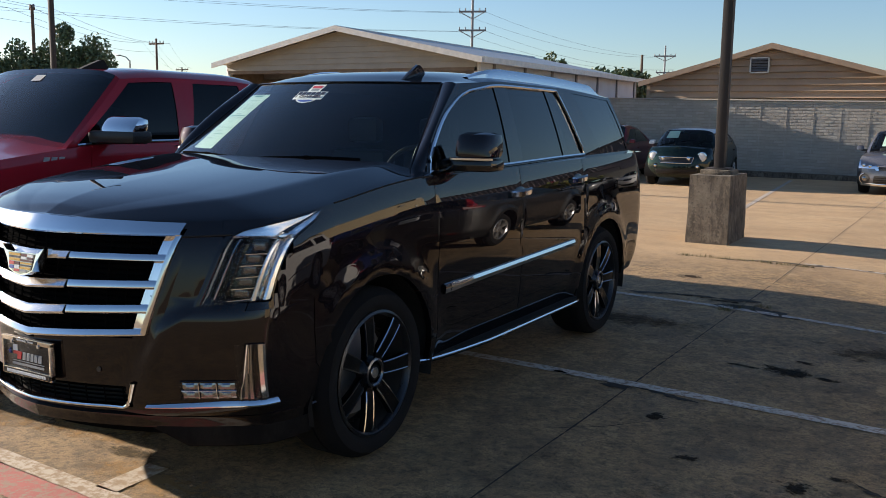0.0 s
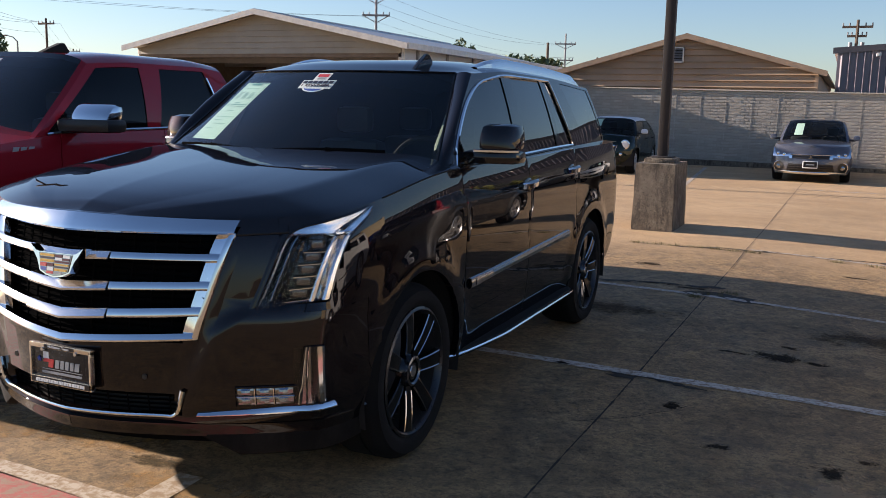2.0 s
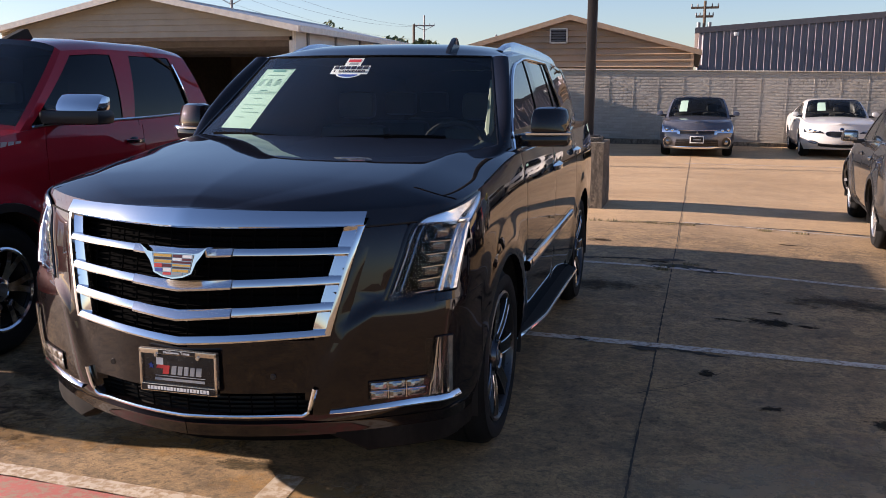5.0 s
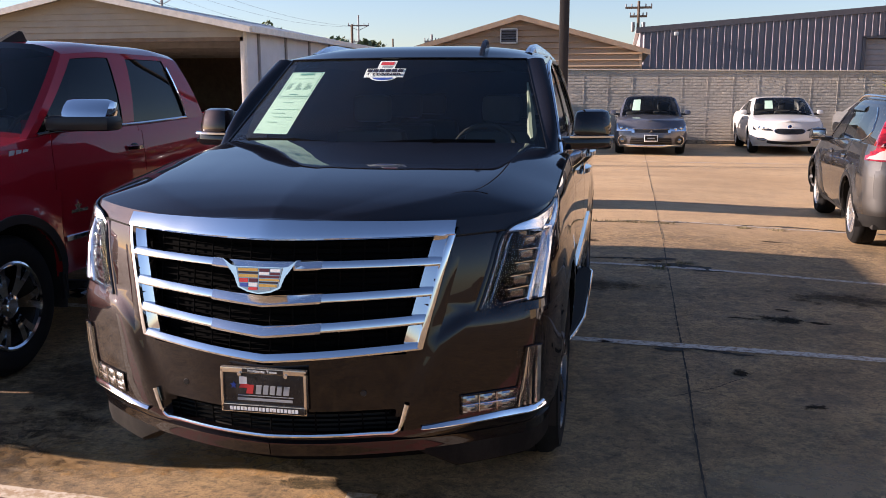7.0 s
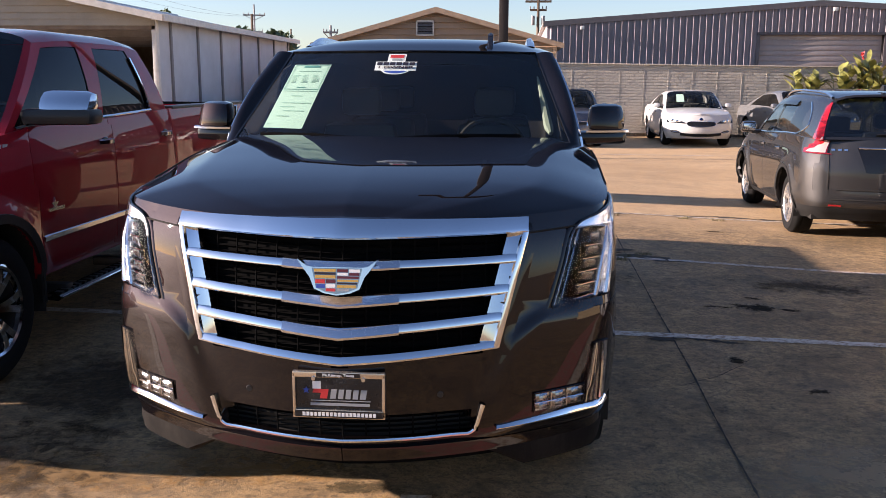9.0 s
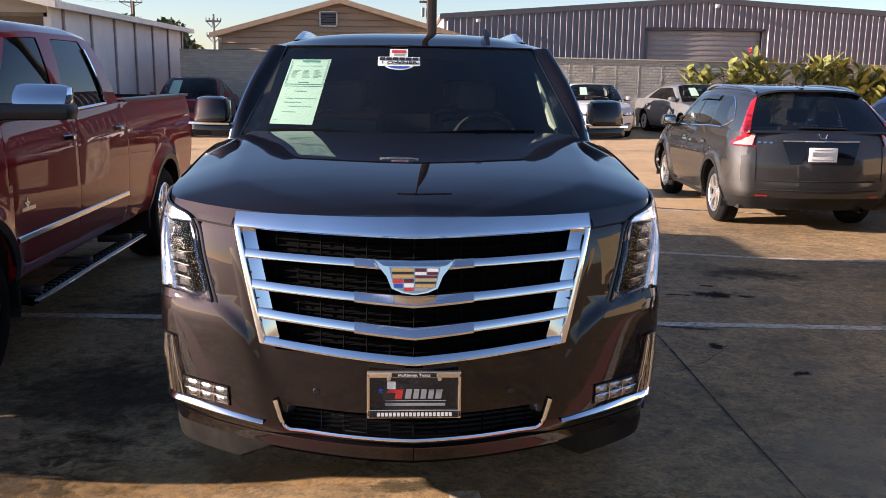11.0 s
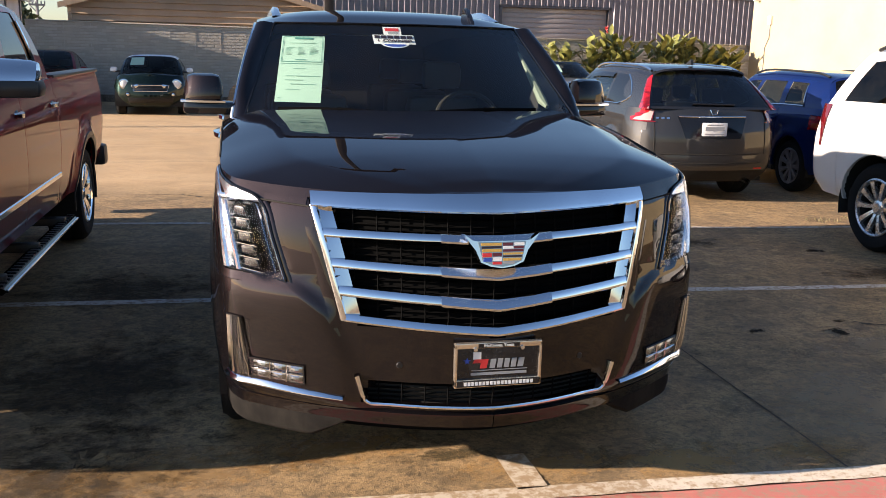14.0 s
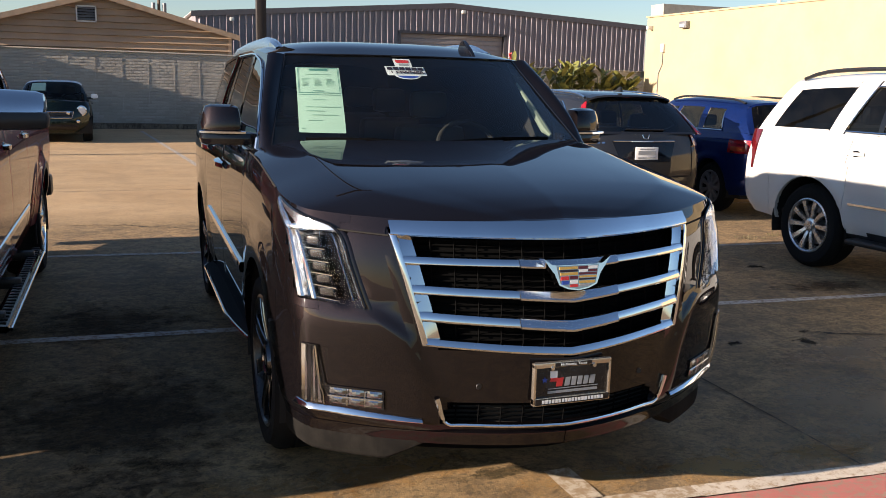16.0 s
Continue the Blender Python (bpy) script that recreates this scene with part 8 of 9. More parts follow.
                i = max(i for i in range(len(path) - 1) if run[i] <= d + 1e-9)
                p = path[i].lerp(path[i + 1], (d - run[i]) / max(1e-6, run[i + 1] - run[i]))
                row.append(Vector((s * (p.x + 0.010), p.y + 0.012, p.z)))
            rows2.append(row)
        part("lens", grid(rows2), lamp_m, lamp)
        clear = []
        for k, r in enumerate(rows2[1:12]):
            f = mixv(0.16, 0.93, k / 10)
            clear.append([r[int(9 * t)].lerp(r[min(9, int(9 * t) + 1)], 9 * t - int(9 * t)) + Vector((s * 0.004, 0.004, 0)) for t in [mixv(f, 0.97, j / 5) for j in range(6)]])
        part("clear_band", grid(clear), M_CLEARBAND, lamp, "clear reversing lamp below the red lens")
        part("reflector", face_sheet(car.at_tail, s * 0.56, s * 0.68, 0.425, 0.445, 0.010), M_REDLENS, root)
        rail = tube([Vector((s * (car.wr(y) - 0.06), y, car.roof_z(y) + 0.005 + 0.025 * e)) for y, e in [(mixv(1.95, 3.85, k / 14), math.sin(math.pi * min(1, k / 2, (14 - k) / 2) / 2)) for k in range(15)]], 0.016, 6)
        part("roof_rail", rail, M_SATIN, root)
    # tailgate cut, and below it the bumper crease's shade drawn as a dark tube
    for z, w in ((0.605, 0.62), (0.50, 0.66)):
        part("panel_gap", tube([car.at_tail(w * (-1 + k / 10), z, 0.003) for k in range(21)], 0.006, 5), M_DARK, root)
    for x in (-0.70, 0.70):
        part("panel_gap", tube([car.at_tail(x, mixv(0.605, 1.0, k / 6), 0.003) for k in range(7)], 0.005, 5), M_DARK, root)
    part("plate_panel", grid([[car.at_tail(mixv(0.345, 0.43, j / 4) * (-1 + k / 6), mixv(0.79, 1.045, j / 4), 0.005) for k in range(13)] for j in range(5)]), M_GLOSSBLACK, root, "gloss black panel round the plate")
    part("handle_recess", grid([[car.at_tail(mixv(-0.09, 0.09, k / 4), z, 0.006) for k in range(5)] for z in (0.695, 0.735)]), M_BLACK, root)
    part("chrome_strip", tube([car.at_tail(-0.42 + 0.84 * k / 12, 1.045, 0.012) for k in range(13)], 0.010, 6), M_CHROME, root, "chrome strip over the plate")
    part("badge", tube([car.at_tail(x, z, 0.022) for x, z in ((-0.045, 1.125), (-0.03, 1.075), (0.03, 1.075), (0.045, 1.125))], 0.007, 6), M_CHROME, root)
    for x0 in (0.52, 0.58, 0.64):
        part("script_badge", face_sheet(car.at_tail, x0, x0 + 0.036, 1.012, 1.032, 0.006, n=2, m=1), M_SATIN, root)
    if plate:
        p = part("plate", box(-0.155, 0.155, -0.004, 0.008, -0.078, 0.078, 0.004), M_PRINT_WHITE, root, "white dealer plate with grey bars")
        p.location = car.at_tail(0, 0.90, 0.012)
        part("bar", box(-0.12, 0.12, 0.008, 0.011, -0.015, 0.03), M_PRINT_GREY, p)
        part("bar", box(-0.10, 0.10, 0.008, 0.011, 0.048, 0.058), M_PRINT_GREY, p)
        part("bar", box(-0.12, 0.12, 0.008, 0.011, -0.062, -0.048), M_PRINT_GREY, p)
    part("spoiler", grid([[car.rear(a, 0.99) + Vector((0, o, dz)) for a in [-0.9 + 0.15 * k for k in range(13)]] for o, dz in ((-0.10, 0.03), (0.05, 0.012), (0.07, -0.01), (0.02, -0.03))]), paint, root)
    part("brake_lamp", grid([[car.rear(a, 0.955) + Vector((0, 0.030, 0.005 + dz)) for a in (-0.2, 0.0, 0.2)] for dz in (-0.008, 0.008)]), M_REDLENS, root)
    fin = slab([(3.55, 1.635), (3.75, 1.63), (3.74, 1.69), (3.71, 1.70), (3.62, 1.655)], 0.03, "X", -0.015)
    part("antenna_fin", fin, M_BLACK, root)
    part("wiper", tube([car.rear(a, 0.12 + 0.02 * a) + Vector((0, 0.02, 0)) for a in (-0.35, -0.1, 0.1, 0.3)], 0.010, 6), M_BLACK, root)
    part("exhaust", tube([Vector((-0.5, 4.2, 0.29)), Vector((-0.5, 4.46, 0.28))], 0.03, 10), M_SATIN, root)
    return root


GREY_POSE = pose(1.29, 8.98, -0.077, 0, 0, -3.5) @ pose(0, 4.53, 0, 0, 0, 180)
grey_car = tail_suv("compact_suv", "grey metallic compact SUV seen from the tail", GREY_POSE, M_GREY, GREY_BODY, M_REDLENS)
GREY_BODY.wheels(grey_car, 0.225, 0.22, (5, 0.22, 0.05, 0.055, 0.02), 0.885, M_ALLOY, M_ALLOY)
BLUE_BODY = Plain(length=4.35, hubs=(0.90, 3.45), r=0.345, arch=0.40, swell=0.02, bow=0.34, rf=0.14, rfl=0.3, bowr=0.14, rr=0.18, rrl=0.30, y_cowl=0.95, cowl_bow=0.3, z_cowl=1.02, y_rf=1.75, roof_bow=0.14,
            y_rr=3.85, y_db=4.22, gh_in=0.03, crown=0.05, drop=0.055, nS=96, nF=18).shape(
    ((0, 0.10), (0.3, 0.0), (0.8, 0.05), (1, 0.2)), ((0, 4.26), (0.25, 4.35), (0.6, 4.33), (1, 4.26)), ((0, 0.83), (0.15, 0.885), (0.6, 0.90), (0.85, 0.885), (1, 0.84)),
    ((0, 0.90), (0.3, 0.94), (1.1, 1.02), (2.0, 1.06), (3.2, 1.12), (4.5, 1.13)), ((0, 0.25), (0.8, 0.24), (3.0, 0.24), (4.5, 0.33)),
    ((1.75, 1.49), (2.5, 1.54), (3.4, 1.52), (4.0, 1.47)), ((1.75, 0.66), (2.5, 0.67), (4.0, 0.62)))
BLUE_POSE = pose(3.80, 9.02, -0.080, 0, 0, -2) @ pose(0, 4.35, 0, 0, 0, 180)
blue = thing("blue_suv", "bright blue small SUV parked beside the grey one", "car", BLUE_POSE, "parked cars")
BLUE_BODY.build_shell(blue, M_BLUE, [("front_bumper", -1, 0.45, 0, 0.8), ("fender", -1, 1.25, 0, 2), ("front_door", 0, 2.2, 0.3, 2), ("rear_door", 0, 3.05, 0.3, 2), ("sill_panel", 0, 3.1, 0, 0.31), ("rear_bumper", 3.7, 9, 0, 0.55), ("tailgate", 4.2, 9, 0, 2), ("quarter_panel", 0, 9, 0, 2)], lower={"sill_panel": M_BLACK})
BLUE_BODY.cap(blue, "hood", 0, BLUE_BODY.index_at(1.2), M_BLUE)
BLUE_BODY.roof(blue, M_BLUE)
BLUE_BODY.glasshouse(blue, M_BLUE, [(1.36, 2.02, 2.15, 2.28), (2.27, 2.38, 2.95, 2.92), (3.08, 3.05, 3.55, 3.40)], M_GLASS, vb=0.05, vt=0.90, line=(M_CHROME, 2, False), rear_v0=0.08)
BLUE_BODY.chassis(blue)
BLUE_BODY.cabin(blue)
BLUE_BODY.wheels(blue, 0.235, 0.22, (9, 0.10, 0.030, 0.032, 0.02), 0.88, M_STEEL, M_STEEL)
mirror_pair(blue, BLUE_BODY, 0.89, 1.42, 1.04, 0.21, 0.15, M_BLUE)
flank_bits(BLUE_BODY, blue, (1.9, 2.8), 0.94, M_BLUE)
for s in (1, -1):
    rows = []
    for k in range(7):
        z = mixv(0.86, 1.04, k / 6)
        rows.append([Vector((s * (BLUE_BODY.side_x(min(y, 3.9), z) + 0.008 - 0.20 * max(0, (y - 3.96) / 0.30) ** 2), y + 0.03, z)) for y in [mixv(3.80, 4.24, j / 7) for j in range(8)]])
    tl = part("tail_light", grid(rows), M_REDLENS, blue)
    part("amber_band", grid([[p + Vector((s * 0.003, 0.003, 0)) for p in r[1:6]] for r in rows[1:4]]), M_AMBER, tl)
    part("roof_rail", tube([Vector((s * (BLUE_BODY.wr(y) - 0.06), y, BLUE_BODY.roof_z(y) + 0.015 + 0.03 * e)) for y, e in [(mixv(1.95, 3.7, k / 14), math.sin(math.pi * min(1, k / 2, (14 - k) / 2) / 2)) for k in range(15)]], 0.016, 6), M_BLACK, blue)
part("antenna", tube([Vector((0, 3.7, 1.52)), Vector((0, 3.95, 1.70))], 0.006, 5), M_BLACK, blue)

# white full-size SUV beside the dark one
WHITE_BODY = Plain(length=5.18, hubs=(1.02, 4.07), r=0.405, arch=0.475, swell=0.03, bow=0.26, rf=0.12, rfl=0.25, bowr=0.08, rr=0.12, rrl=0.20, y_cowl=1.30, cowl_bow=0.22, z_cowl=1.26, y_rf=1.98, roof_bow=0.14,
            y_rr=4.72, y_db=4.98, gh_in=0.02, crown=0.045, drop=0.055, nS=110).shape(
    ((0, 0.08), (0.3, 0.0), (0.8, 0.02), (1, 0.06)), ((0, 5.08), (0.2, 5.17), (0.6, 5.16), (1, 5.06)), ((0, 0.92), (0.15, 0.97), (0.5, 1.0), (0.8, 0.99), (1, 0.955)),
    ((0, 1.12), (0.3, 1.16), (1.4, 1.25), (2.0, 1.275), (3.6, 1.30), (5.2, 1.31)), ((0, 0.32), (1.0, 0.36), (3.2, 0.36), (5.2, 0.46)),
    ((1.98, 1.80), (2.6, 1.835), (3.8, 1.835), (4.8, 1.785)), ((1.98, 0.80), (2.6, 0.82), (4.8, 0.76)))
white_car = thing("white_suv", "white full-size SUV with bright alloy wheels", "car", pose(2.40, 2.22, 0.016, -0.91), "parked cars")
WHITE_BODY.build_shell(white_car, M_WHITE, [("front_bumper", -1, 0.40, 0, 0.8), ("fender", -1, 1.55, 0, 2), ("front_door", 0, 2.62, 0.42, 2), ("rear_door", 0, 3.62, 0.42, 2), ("sill_panel", 0, 3.6, 0, 0.43), ("rear_bumper", 4.66, 9, 0, 0.88), ("tailgate", 5.02, 9, 0, 2), ("quarter_panel", 0, 9, 0, 2)], lower={"sill_panel": M_BLACK})
WHITE_BODY.cap(white_car, "hood", 0, WHITE_BODY.index_at(1.5), M_WHITE)
WHITE_BODY.roof(white_car, M_WHITE)
WHITE_BODY.glasshouse(white_car, M_WHITE, [(1.66, 2.26, 2.52, 2.66), (2.64, 2.76, 3.30, 3.24), (3.36, 3.30, 3.74, 3.46), (3.95, 3.72, 4.72, 4.46)], M_GLASS, vb=0.05, vt=0.90, pillar=M_GLOSSBLACK, line=(M_CHROME, 2, True))
for s in (1, -1):
    WHITE_BODY.patch(white_car, "pillar_cover", (3.76, 3.48), (3.94, 3.71), 0.0, 1.0, M_WHITE, s, out=0.003, nu=4)
    rows = []
    for k in range(9):
        z = mixv(0.90, 1.30, k / 8)
        rows.append([Vector((s * (WHITE_BODY.side_x(min(y, 4.8), z) + 0.010 - 0.10 * max(0, (y - 4.86) / 0.22) ** 2), y, z)) for y in [mixv(4.90 - 0.07 * (k / 8), 5.08 - 0.05 * (k / 8), j / 5) for j in range(6)]])
    part("tail_light", grid(rows), M_DARKRED, white_car, "upright dark red tail light")
    part("roof_rail", tube([Vector((s * (WHITE_BODY.wr(y) - 0.05), y, WHITE_BODY.roof_z(y) + 0.01 + 0.045 * e)) for y, e in [(mixv(2.3, 4.55, k / 14), math.sin(math.pi * min(1, k / 2, (14 - k) / 2) / 2)) for k in range(15)]], 0.020, 8), M_BLACK, white_car)
    part("running_board", box(min(s * 0.85, s * 1.06), max(s * 0.85, s * 1.06), 1.6, 3.5, 0.32, 0.37, 0.02), M_BLACK, white_car)
WHITE_BODY.chassis(white_car)
WHITE_BODY.cabin(white_car)
WHITE_BODY.wheels(white_car, 0.262, 0.27, (10, 0.0, 0.034, 0.060, 0.03), 0.975, M_ALLOY, M_ALLOY, 0.02)
mirror_pair(white_car, WHITE_BODY, 0.99, 1.78, 1.28, 0.24, 0.19, M_WHITE)
flank_bits(WHITE_BODY, white_car, (2.40, 3.42), 1.13, M_WHITE, (1.62, 3.55, 0.675, 0.016, M_CHROME))
nose_kit(WHITE_BODY, white_car, (0.62, 0.93, 0.82, 1.10, 0, 0), (0.55, 0.72, 1.08, 0.03), (0.5, 0.42, 0.52, 0), chrome_grille=True)


# ---- planting, poles and wires ----
def leaf_cloud(bm, centre, radii, count, size, rng, lumps=9):
    """Many small leaf blades gathered in uneven clumps."""
    blobs = []
    for _ in range(lumps):
        d = Vector((rng.gauss(0, 1), rng.gauss(0, 1), rng.gauss(0, 0.8)))
        d = d.normalized() * rng.uniform(0.35, 0.85)
        blobs.append((Vector((d.x * radii[0], d.y * radii[1], d.z * radii[2])), rng.uniform(0.26, 0.46)))
    verts, faces = [], []
    for _ in range(count):
        c, r = rng.choice(blobs)
        d = Vector((rng.gauss(0, 1), rng.gauss(0, 1), rng.gauss(0, 1))).normalized() * (rng.random() ** 0.4) * r
        p = Vector(centre) + c + Vector((d.x * radii[0], d.y * radii[1], d.z * radii[2]))
        a = Vector((rng.gauss(0, 1), rng.gauss(0, 1), rng.gauss(0, 1))).normalized()
        b = a.cross(Vector((rng.gauss(0, 1), rng.gauss(0, 1), rng.gauss(0, 1)))).normalized()
        s = size * rng.uniform(0.6, 1.4)
        q = [p + a * s, p + b * s * 0.55, p - a * s, p - b * s * 0.55]
        vs = [bm.verts.new(v) for v in q]
        bm.faces.new(vs)
    return bm


def tree(x, y, h, r, seed, count=2600, size=0.16, label="distant green broadleaf tree"):
    rng = random.Random(seed)
    root = thing("tree", label, "tree", pose(x, y, 0), "background trees")
    bm = bmesh.new()
    tube([(0, 0, 0), (0.05, 0.02, h * 0.25), (-0.05, 0.05, h * 0.5), (0.05, 0, h * 0.8)], lambda t: 0.03 * h * (1 - 0.75 * t), 8, bm)
    for k in range(6):
        a = 2 * math.pi * k / 6 + rng.uniform(-0.4, 0.4)
        z = h * rng.uniform(0.35, 0.6)
        tube([(0, 0, z), (0.4 * r * math.cos(a), 0.4 * r * math.sin(a), z + 0.12 * h), (0.75 * r * math.cos(a), 0.75 * r * math.sin(a), z + 0.2 * h)], lambda t: 0.012 * h * (1 - 0.8 * t), 6, bm)
    part("trunk", bm, M_BARK, root)
    part("crown", leaf_cloud(bmesh.new(), (0, 0, h * 0.58), (r, r, h * 0.46), count, size, rng, 26), M_LEAF, root)


tree(-64.2, 49.0, 8.3, 3.3, 1, 20000, 0.15, "large green broadleaf tree beyond the lot")
for k, (x, y, h, r) in enumerate(((-66.5, 44.5, 7.0, 3.0), (-69.0, 40.0, 7.4, 3.2), (-71.5, 36.0, 6.3, 3.0), (-73.0, 30.0, 6.5, 3.2), (-21.2, 58.0, 4.9, 1.5), (-19.6, 60.0, 4.0, 1.2), (-28.2, 64.0, 6.6, 1.5), (-14.6, 41.5, 4.3, 1.9), (-16.4, 43.0, 4.1, 1.8), (-66.0, 78.0, 5.4, 3.2), (-48.0, 84.0, 6.0, 2.4), (-40.0, 88.0, 6.4, 2.0))):
    tree(x, y, h, r, k + 20, 7000, 0.15)


def canna(x, y, h, seed, bloom):
    """A clump of broad-leaved stalks, some in flower."""
    rng = random.Random(seed)
    root = thing("canna_clump", "yellow-green broad-leaved canna clump by the wall" + (" with red flowers" if bloom else ""), "plant", pose(x, y, 0), "canna clumps")
    stem, leaf, flower = bmesh.new(), bmesh.new(), bmesh.new()
    for k in range(11):
        a, o = rng.uniform(0, 6.28), rng.uniform(0, 0.30)
        b = Vector((o * math.cos(a), 0.5 * o * math.sin(a), 0))
        hh = h * rng.uniform(0.75, 1.02)
        lean = Vector((rng.uniform(-0.18, 0.18), rng.uniform(-0.1, 0.1), 1)).normalized()
        top = b + lean * hh
        tube([b, b + lean * hh * 0.5, top], lambda t: 0.016 * (1 - 0.5 * t), 5, stem)
        for j in range(10):
            z = mixv(0.25, 1.0, (j + rng.random()) / 10)
            p = b + lean * hh * z
            an = rng.uniform(0, 6.28)
            d = Vector((math.cos(an), 0.7 * math.sin(an), rng.uniform(0.5, 1.5))).normalized()
            s = d.cross(Vector((0, 0, 1))).normalized()
            ln, wd = rng.uniform(0.36, 0.62), rng.uniform(0.070, 0.125)
            rows = []
            for i in range(6):
                t = i / 5
                c = p + d * ln * t - Vector((0, 0, 0.22 * ln * t * t))
                w = wd * math.sin(math.pi * min(0.97, 0.06 + t * 0.92))
                rows.append([c - s * w, c - Vector((0, 0, 0.012)), c + s * w])
            grid(rows, leaf)
        if bloom and k < 1:
            leaf_cloud(flower, top + Vector((0, 0, 0.10)), (0.06, 0.06, 0.14), 26, 0.05, rng, 3)
    part("stems", stem, M_LEAF, root)
    part("leaves", leaf, M_LEAF_Y, root)
    if bloom:
        part("flowers", flower, M_FLOWER, root)


for k, (x, h, bloom) in enumerate(((5.85, 1.95, True), (7.0, 2.15, False), (7.5, 2.3, True), (7.95, 2.0, False), (9.25, 2.1, False), (9.7, 2.3, False), (10.2, 2.25, False), (10.8, 2.05, False), (11.35, 1.95, False), (11.85, 1.75, False))):
    canna(x, 27.05, h, k + 60, bloom)


def tuft(x, y, r, seed):
    rng = random.Random(seed)
    bm = bmesh.new()
    for _ in range(45):
        a, o = rng.uniform(0, 6.28), r * rng.random() ** 0.6
        b = Vector((x + o * math.cos(a), y + 0.5 * o * math.sin(a), 0))
        d = Vector((rng.uniform(-0.6, 0.6), rng.uniform(-0.6, 0.6), 1)).normalized() * rng.uniform(0.015, 0.05)
        s = Vector((-d.y, d.x, 0)).normalized() * 0.004
        bm.faces.new([bm.verts.new(v) for v in (b - s, b + s, b + d)])
    return tagged(part("grass_tuft", settle(bm), M_WEED), "small weed tuft growing from a concrete crack", "weeds", kind="stuff")


for k, (x, y, r) in enumerate(((-1.62, 7.88, 0.14), (-1.70, 7.7, 0.07), (2.05, 7.9, 0.25), (2.5, 8.0, 0.2), (-1.5, 10.62, 0.10), (-2.85, 10.66, 0.12), (-2.6, 10.65, 0.14), (-2.38, 10.64, 0.10), (-2.15, 10.65, 0.13), (-1.92, 10.63, 0.10), (-1.72, 10.62, 0.12), (-0.6, 10.61, 0.10), (-0.2, 10.61, 0.12), (-1.45, 8.02, 0.10))):
    tuft(x, y, r, k + 90)


def utility_pole(x, y, h, r, arms, label, m=M_WOOD, turn=0.0):
    root = thing("utility_pole", label, "pole", pose(x, y, 0, 0, 0, turn), "utility poles")
    part("post", tube([(0, 0, 0), (0, 0, h * 0.5), (0, 0, h)], lambda t: r * (1 - 0.3 * t), 8), m, root)
    for z, half in arms:
        arm = part("crossarm", box(-half, half, -r * 0.5, r * 0.5, z - r * 0.55, z + r * 0.55), m, root)
        for k in (-1, -0.55, 0.55, 1):
            part("insulator", lathe([(0.0, z + r * 2.2), (r * 0.35, z + r * 1.8), (r * 0.35, z + r * 0.5)], 8, axis="Z"), M_STEEL, arm).location = (k * half * 0.95, 0, 0)
    return root


tp = utility_pole(-0.7, 99.6, 10.9, 0.20, ((10.2, 1.4), (9.3, 0.9)), "wooden utility pole with grey transformers behind the warehouse")
for x in (-0.55, 0.55):
    part("transformer", lathe([(0.0, 8.7), (0.19, 8.68), (0.20, 8.6), (0.20, 7.8), (0.17, 7.7), (0.0, 7.7)], 14, axis="Z"), M_STEEL, tp).location = (x, -0.2, 0)
for x, y, h, arms, turn in ((-96.3, 175.3, 29.0, ((24.6, 3.0), (20.6, 3.0)), 20), (-87.1, 287.0, 25.5, ((22.2, 3.4), (17.0, 2.6)), 15), (-43.4, 195.3, 13.5, ((12.0, 1.6), (9.0, 1.5)), 10)):
    tw = utility_pole(x, y, h, 0.36, arms, "tall steel transmission pole far behind the sheds", M_STEEL, turn)
    for z, half in arms:
        for s in (1, -1):
            part("brace", tube([(0, 0, z - 1.6), (s * half * 0.9, 0, z - 0.1)], 0.09, 5), M_STEEL, tw)
for x, y, h, r, arms in ((-28.2, 85.5, 7.9, 0.18, ()), (-111.5, 100.3, 13.2, 0.22, ((12.4, 1.6),)), (-148.0, 140.0, 11.5, 0.2, ((11.0, 1.8), (10.2, 1.4))), (-75.1, 53.1, 11.2, 0.20, ((10.9, 0.3),)), (-51.7, 193.5, 12.6, 0.25, ())):
    utility_pole(x, y, h, r, arms, "weathered wooden utility pole in the distance")
lp = thing("lamp_post", "dark square lamp post standing beyond the pickup", "lamp post", pose(-24.2, 17.75, 0))
part("pole", box(-0.065, 0.065, -0.065, 0.065, 0, 9.0, 0.012), M_POLE, lp)
part("head", box(-0.9, 0.9, -0.22, 0.22, 8.95, 9.15, 0.03), M_POLE, lp)
sl = thing("street_lamp", "street lamp with a curved arm in the distance", "street lamp", pose(-115.0, 98.0, 0))
part("post", tube([(0, 0, 0), (0, 0, 9.8)], 0.12, 6), M_STEEL, sl)
part("arm", tube([(0, 0, 9.6), (-0.8, 0, 10.3), (-2.2, 0, 10.6)], 0.08, 6), M_STEEL, sl)
part("lamp_head", box(-2.9, -2.1, -0.2, 0.2, 10.5, 10.7, 0.05), M_STEEL, sl)


def wire(a, b, sag, r=0.022):
    a, b = Vector(a), Vector(b)
    pts = [a + (b - a) * t - Vector((0, 0, sag * 4 * t * (1 - t))) for t in [k / 24 for k in range(25)]]
    return tagged(part("overhead_wire", tube(pts, r, 4), M_WIRE), "thin dark overhead power line against the sky", "wire", "overhead wires")


T1 = Vector((-96.3, 175.3, 0))
for o, z in ((-3.0, 24.4), (3.0, 24.4), (-3.0, 20.4), (3.0, 20.4)):
    wire(T1 + Vector((o, 0.3 * o, z)), (-190 + o, 40 + o, z + 3.5), 3.0)
    wire(T1 + Vector((o, 0.3 * o, z)), (-87.1 + o, 287.0, z - 2.5), 2.5)
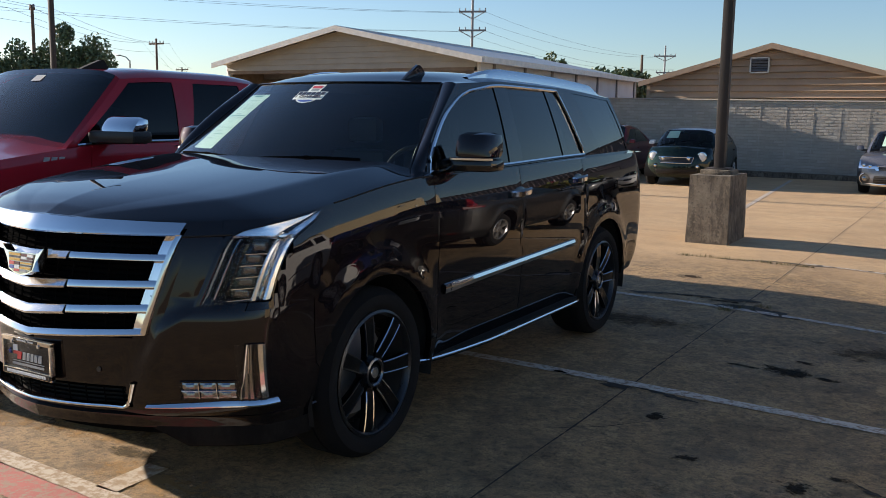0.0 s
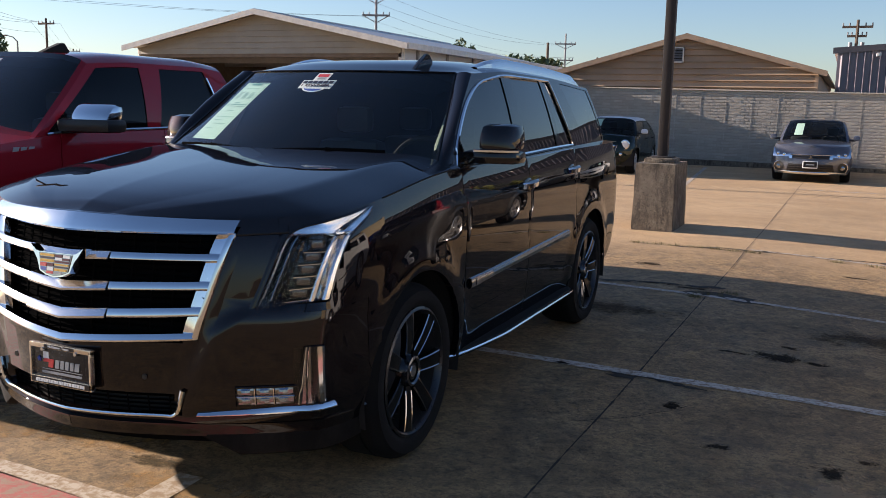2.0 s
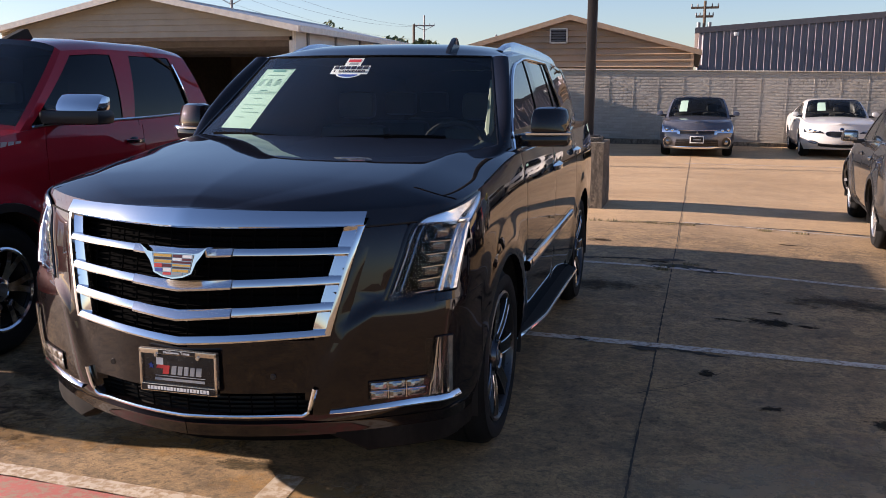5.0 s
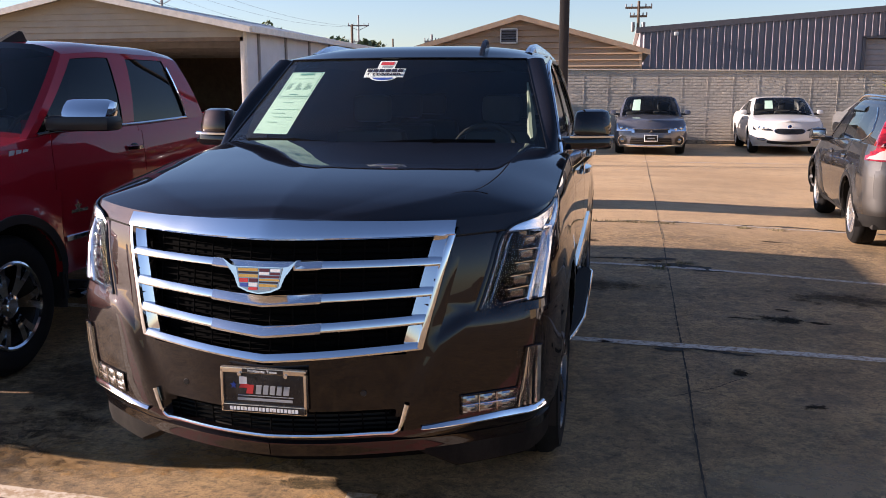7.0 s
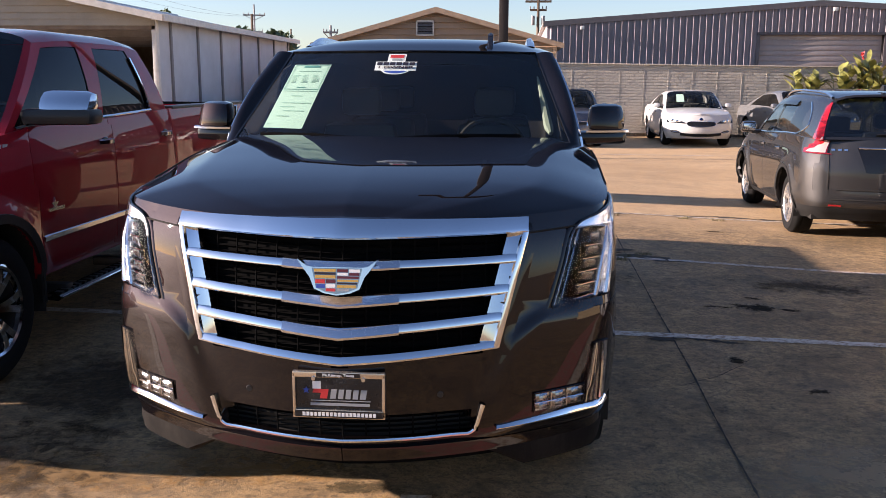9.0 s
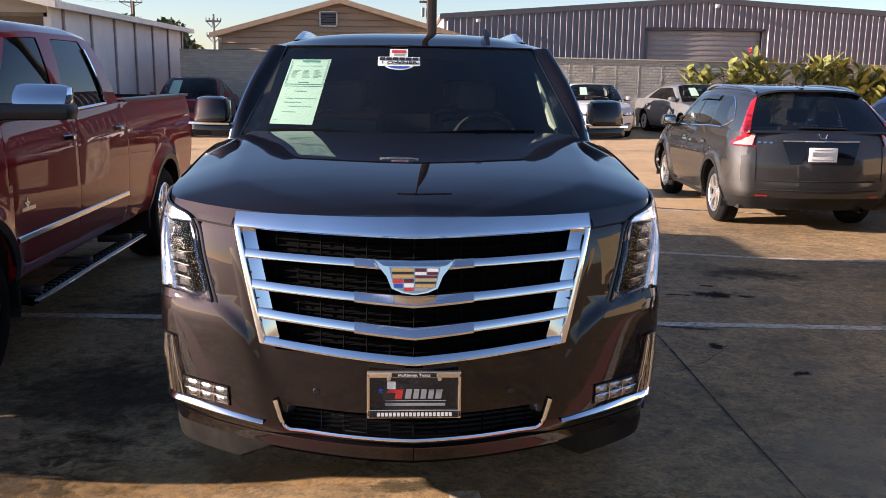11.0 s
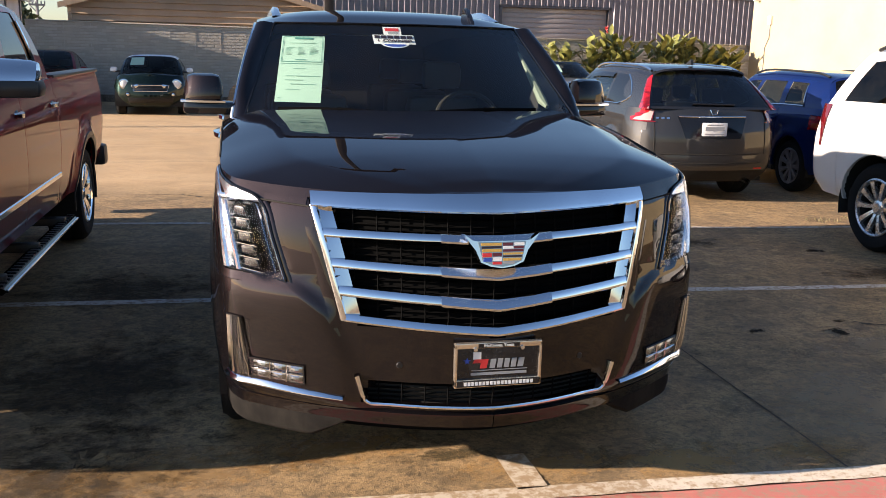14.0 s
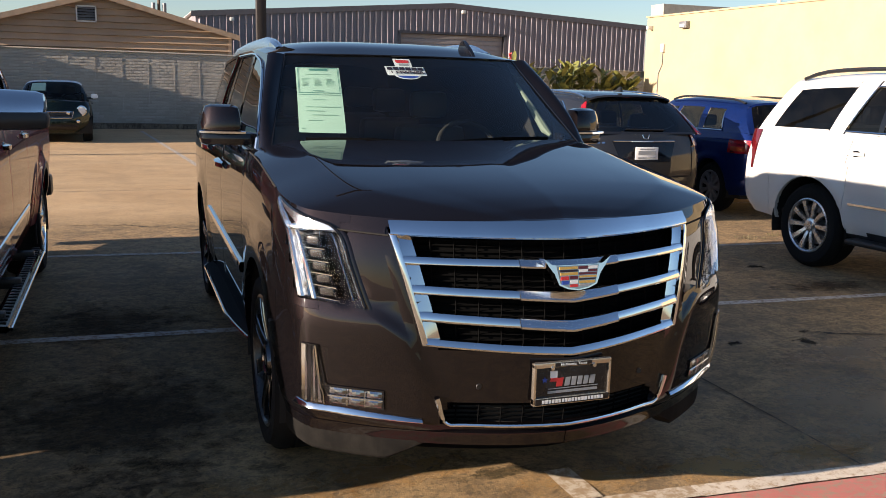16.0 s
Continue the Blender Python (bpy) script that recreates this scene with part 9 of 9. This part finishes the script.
for o, z in ((-1.4, 12.5), (0.0, 12.6), (1.4, 12.5), (0.0, 11.2)):
    wire((-111.5 + o, 100.3 + o, z), (-148.0 + o, 140.0 + o, z - 1.2), 0.8, 0.016)
    wire((-111.5 + o, 100.3 + o, z), (-75.1 + o, 53.1 + o, z - 1.6), 0.8, 0.016)
    wire((-75.1 + o, 53.1 + o, z - 1.6), (-58.0 + o, 10.0 + o, z - 0.3), 0.5, 0.013)

# ---- the wall's bricks ----
BW, BH = 0.245, 0.0875


def brick_points(rng):
    """A rough split face: the front corners and middle stand out unevenly."""
    base = rng.uniform(0.002, 0.007)
    d = [base + rng.uniform(-0.0015, 0.0015) for _ in range(4)]
    x0, x1, z0, z1 = 0.0015, BW - 0.0015, 0.004, BH - 0.004
    pts = [(x0, 0.06, z0), (x1, 0.06, z0), (x1, 0.06, z1), (x0, 0.06, z1), (x0 + 0.002, 0.03 - d[0], z0 + 0.004), (x1 - 0.002, 0.03 - d[1], z0 + 0.004), (x1 - 0.002, 0.03 - d[2], z1 - 0.008), (x0 + 0.002, 0.03 - d[3], z1 - 0.008)]
    cx, cz = rng.uniform(0.07, 0.17), rng.uniform(0.025, 0.055)
    pts.append((cx, 0.03 - base - rng.uniform(0.0005, 0.0035), cz))
    fs = [(0, 1, 5, 4), (1, 2, 6, 5), (2, 3, 7, 6), (3, 0, 4, 7), (4, 5, 8), (5, 6, 8), (6, 7, 8), (7, 4, 8)]
    return pts, fs


rng = random.Random(77)
brick_meshes = []
for k in range(8):
    pts, fs = brick_points(rng)
    me = bpy.data.meshes.new("brick")
    me.from_pydata(pts, [], fs)
    me.materials.append(M_BLOCK)
    brick_meshes.append(me)
rest_v, rest_f = [], []
for row in range(24):
    for col in range(115):
        x, z = -10.2 + col * BW + (BW / 2 if row % 2 else 0.0), 0.08 + row * BH
        if -1.7 <= x <= 1.2:
            b = new("brick", rng.choice(brick_meshes))
            b.parent = wall
            b.location = (x, WALL_Y, z)
            continue
        pts, fs = brick_points(rng)
        n0 = len(rest_v)
        rest_v += [(p[0] + x, p[1] + WALL_Y, p[2] + z) for p in pts]
        rest_f += [tuple(i + n0 for i in f) for f in fs]
me = bpy.data.meshes.new("brickwork")
me.from_pydata(rest_v, [], rest_f)
me.materials.append(M_BLOCK)
bw = new("brickwork", me)
bw.parent = wall
tagged(bw, "rough painted bricks of the wall", kind="stuff")
for k in range(48):
    x = -9.9 + k * 0.735
    part("wall_joint", box(x, x + 0.010, WALL_Y + 0.0195, WALL_Y + 0.034, 0.10, 2.17), M_JOINT, wall, "pale mortar line")
part("coping", box(-10.2, 26.0, WALL_Y - 0.02, WALL_Y + 0.28, 2.18, 2.215, 0.005), M_BLOCK, wall)

for ob in scene.objects:
    if ob.type == "MESH" and ob.data.materials and ob.data.materials[0] in (M_GLASS, M_SHIELD, M_LENS, M_BIGSHIELD, M_SIDEGLASS):
        ob.visible_shadow = False
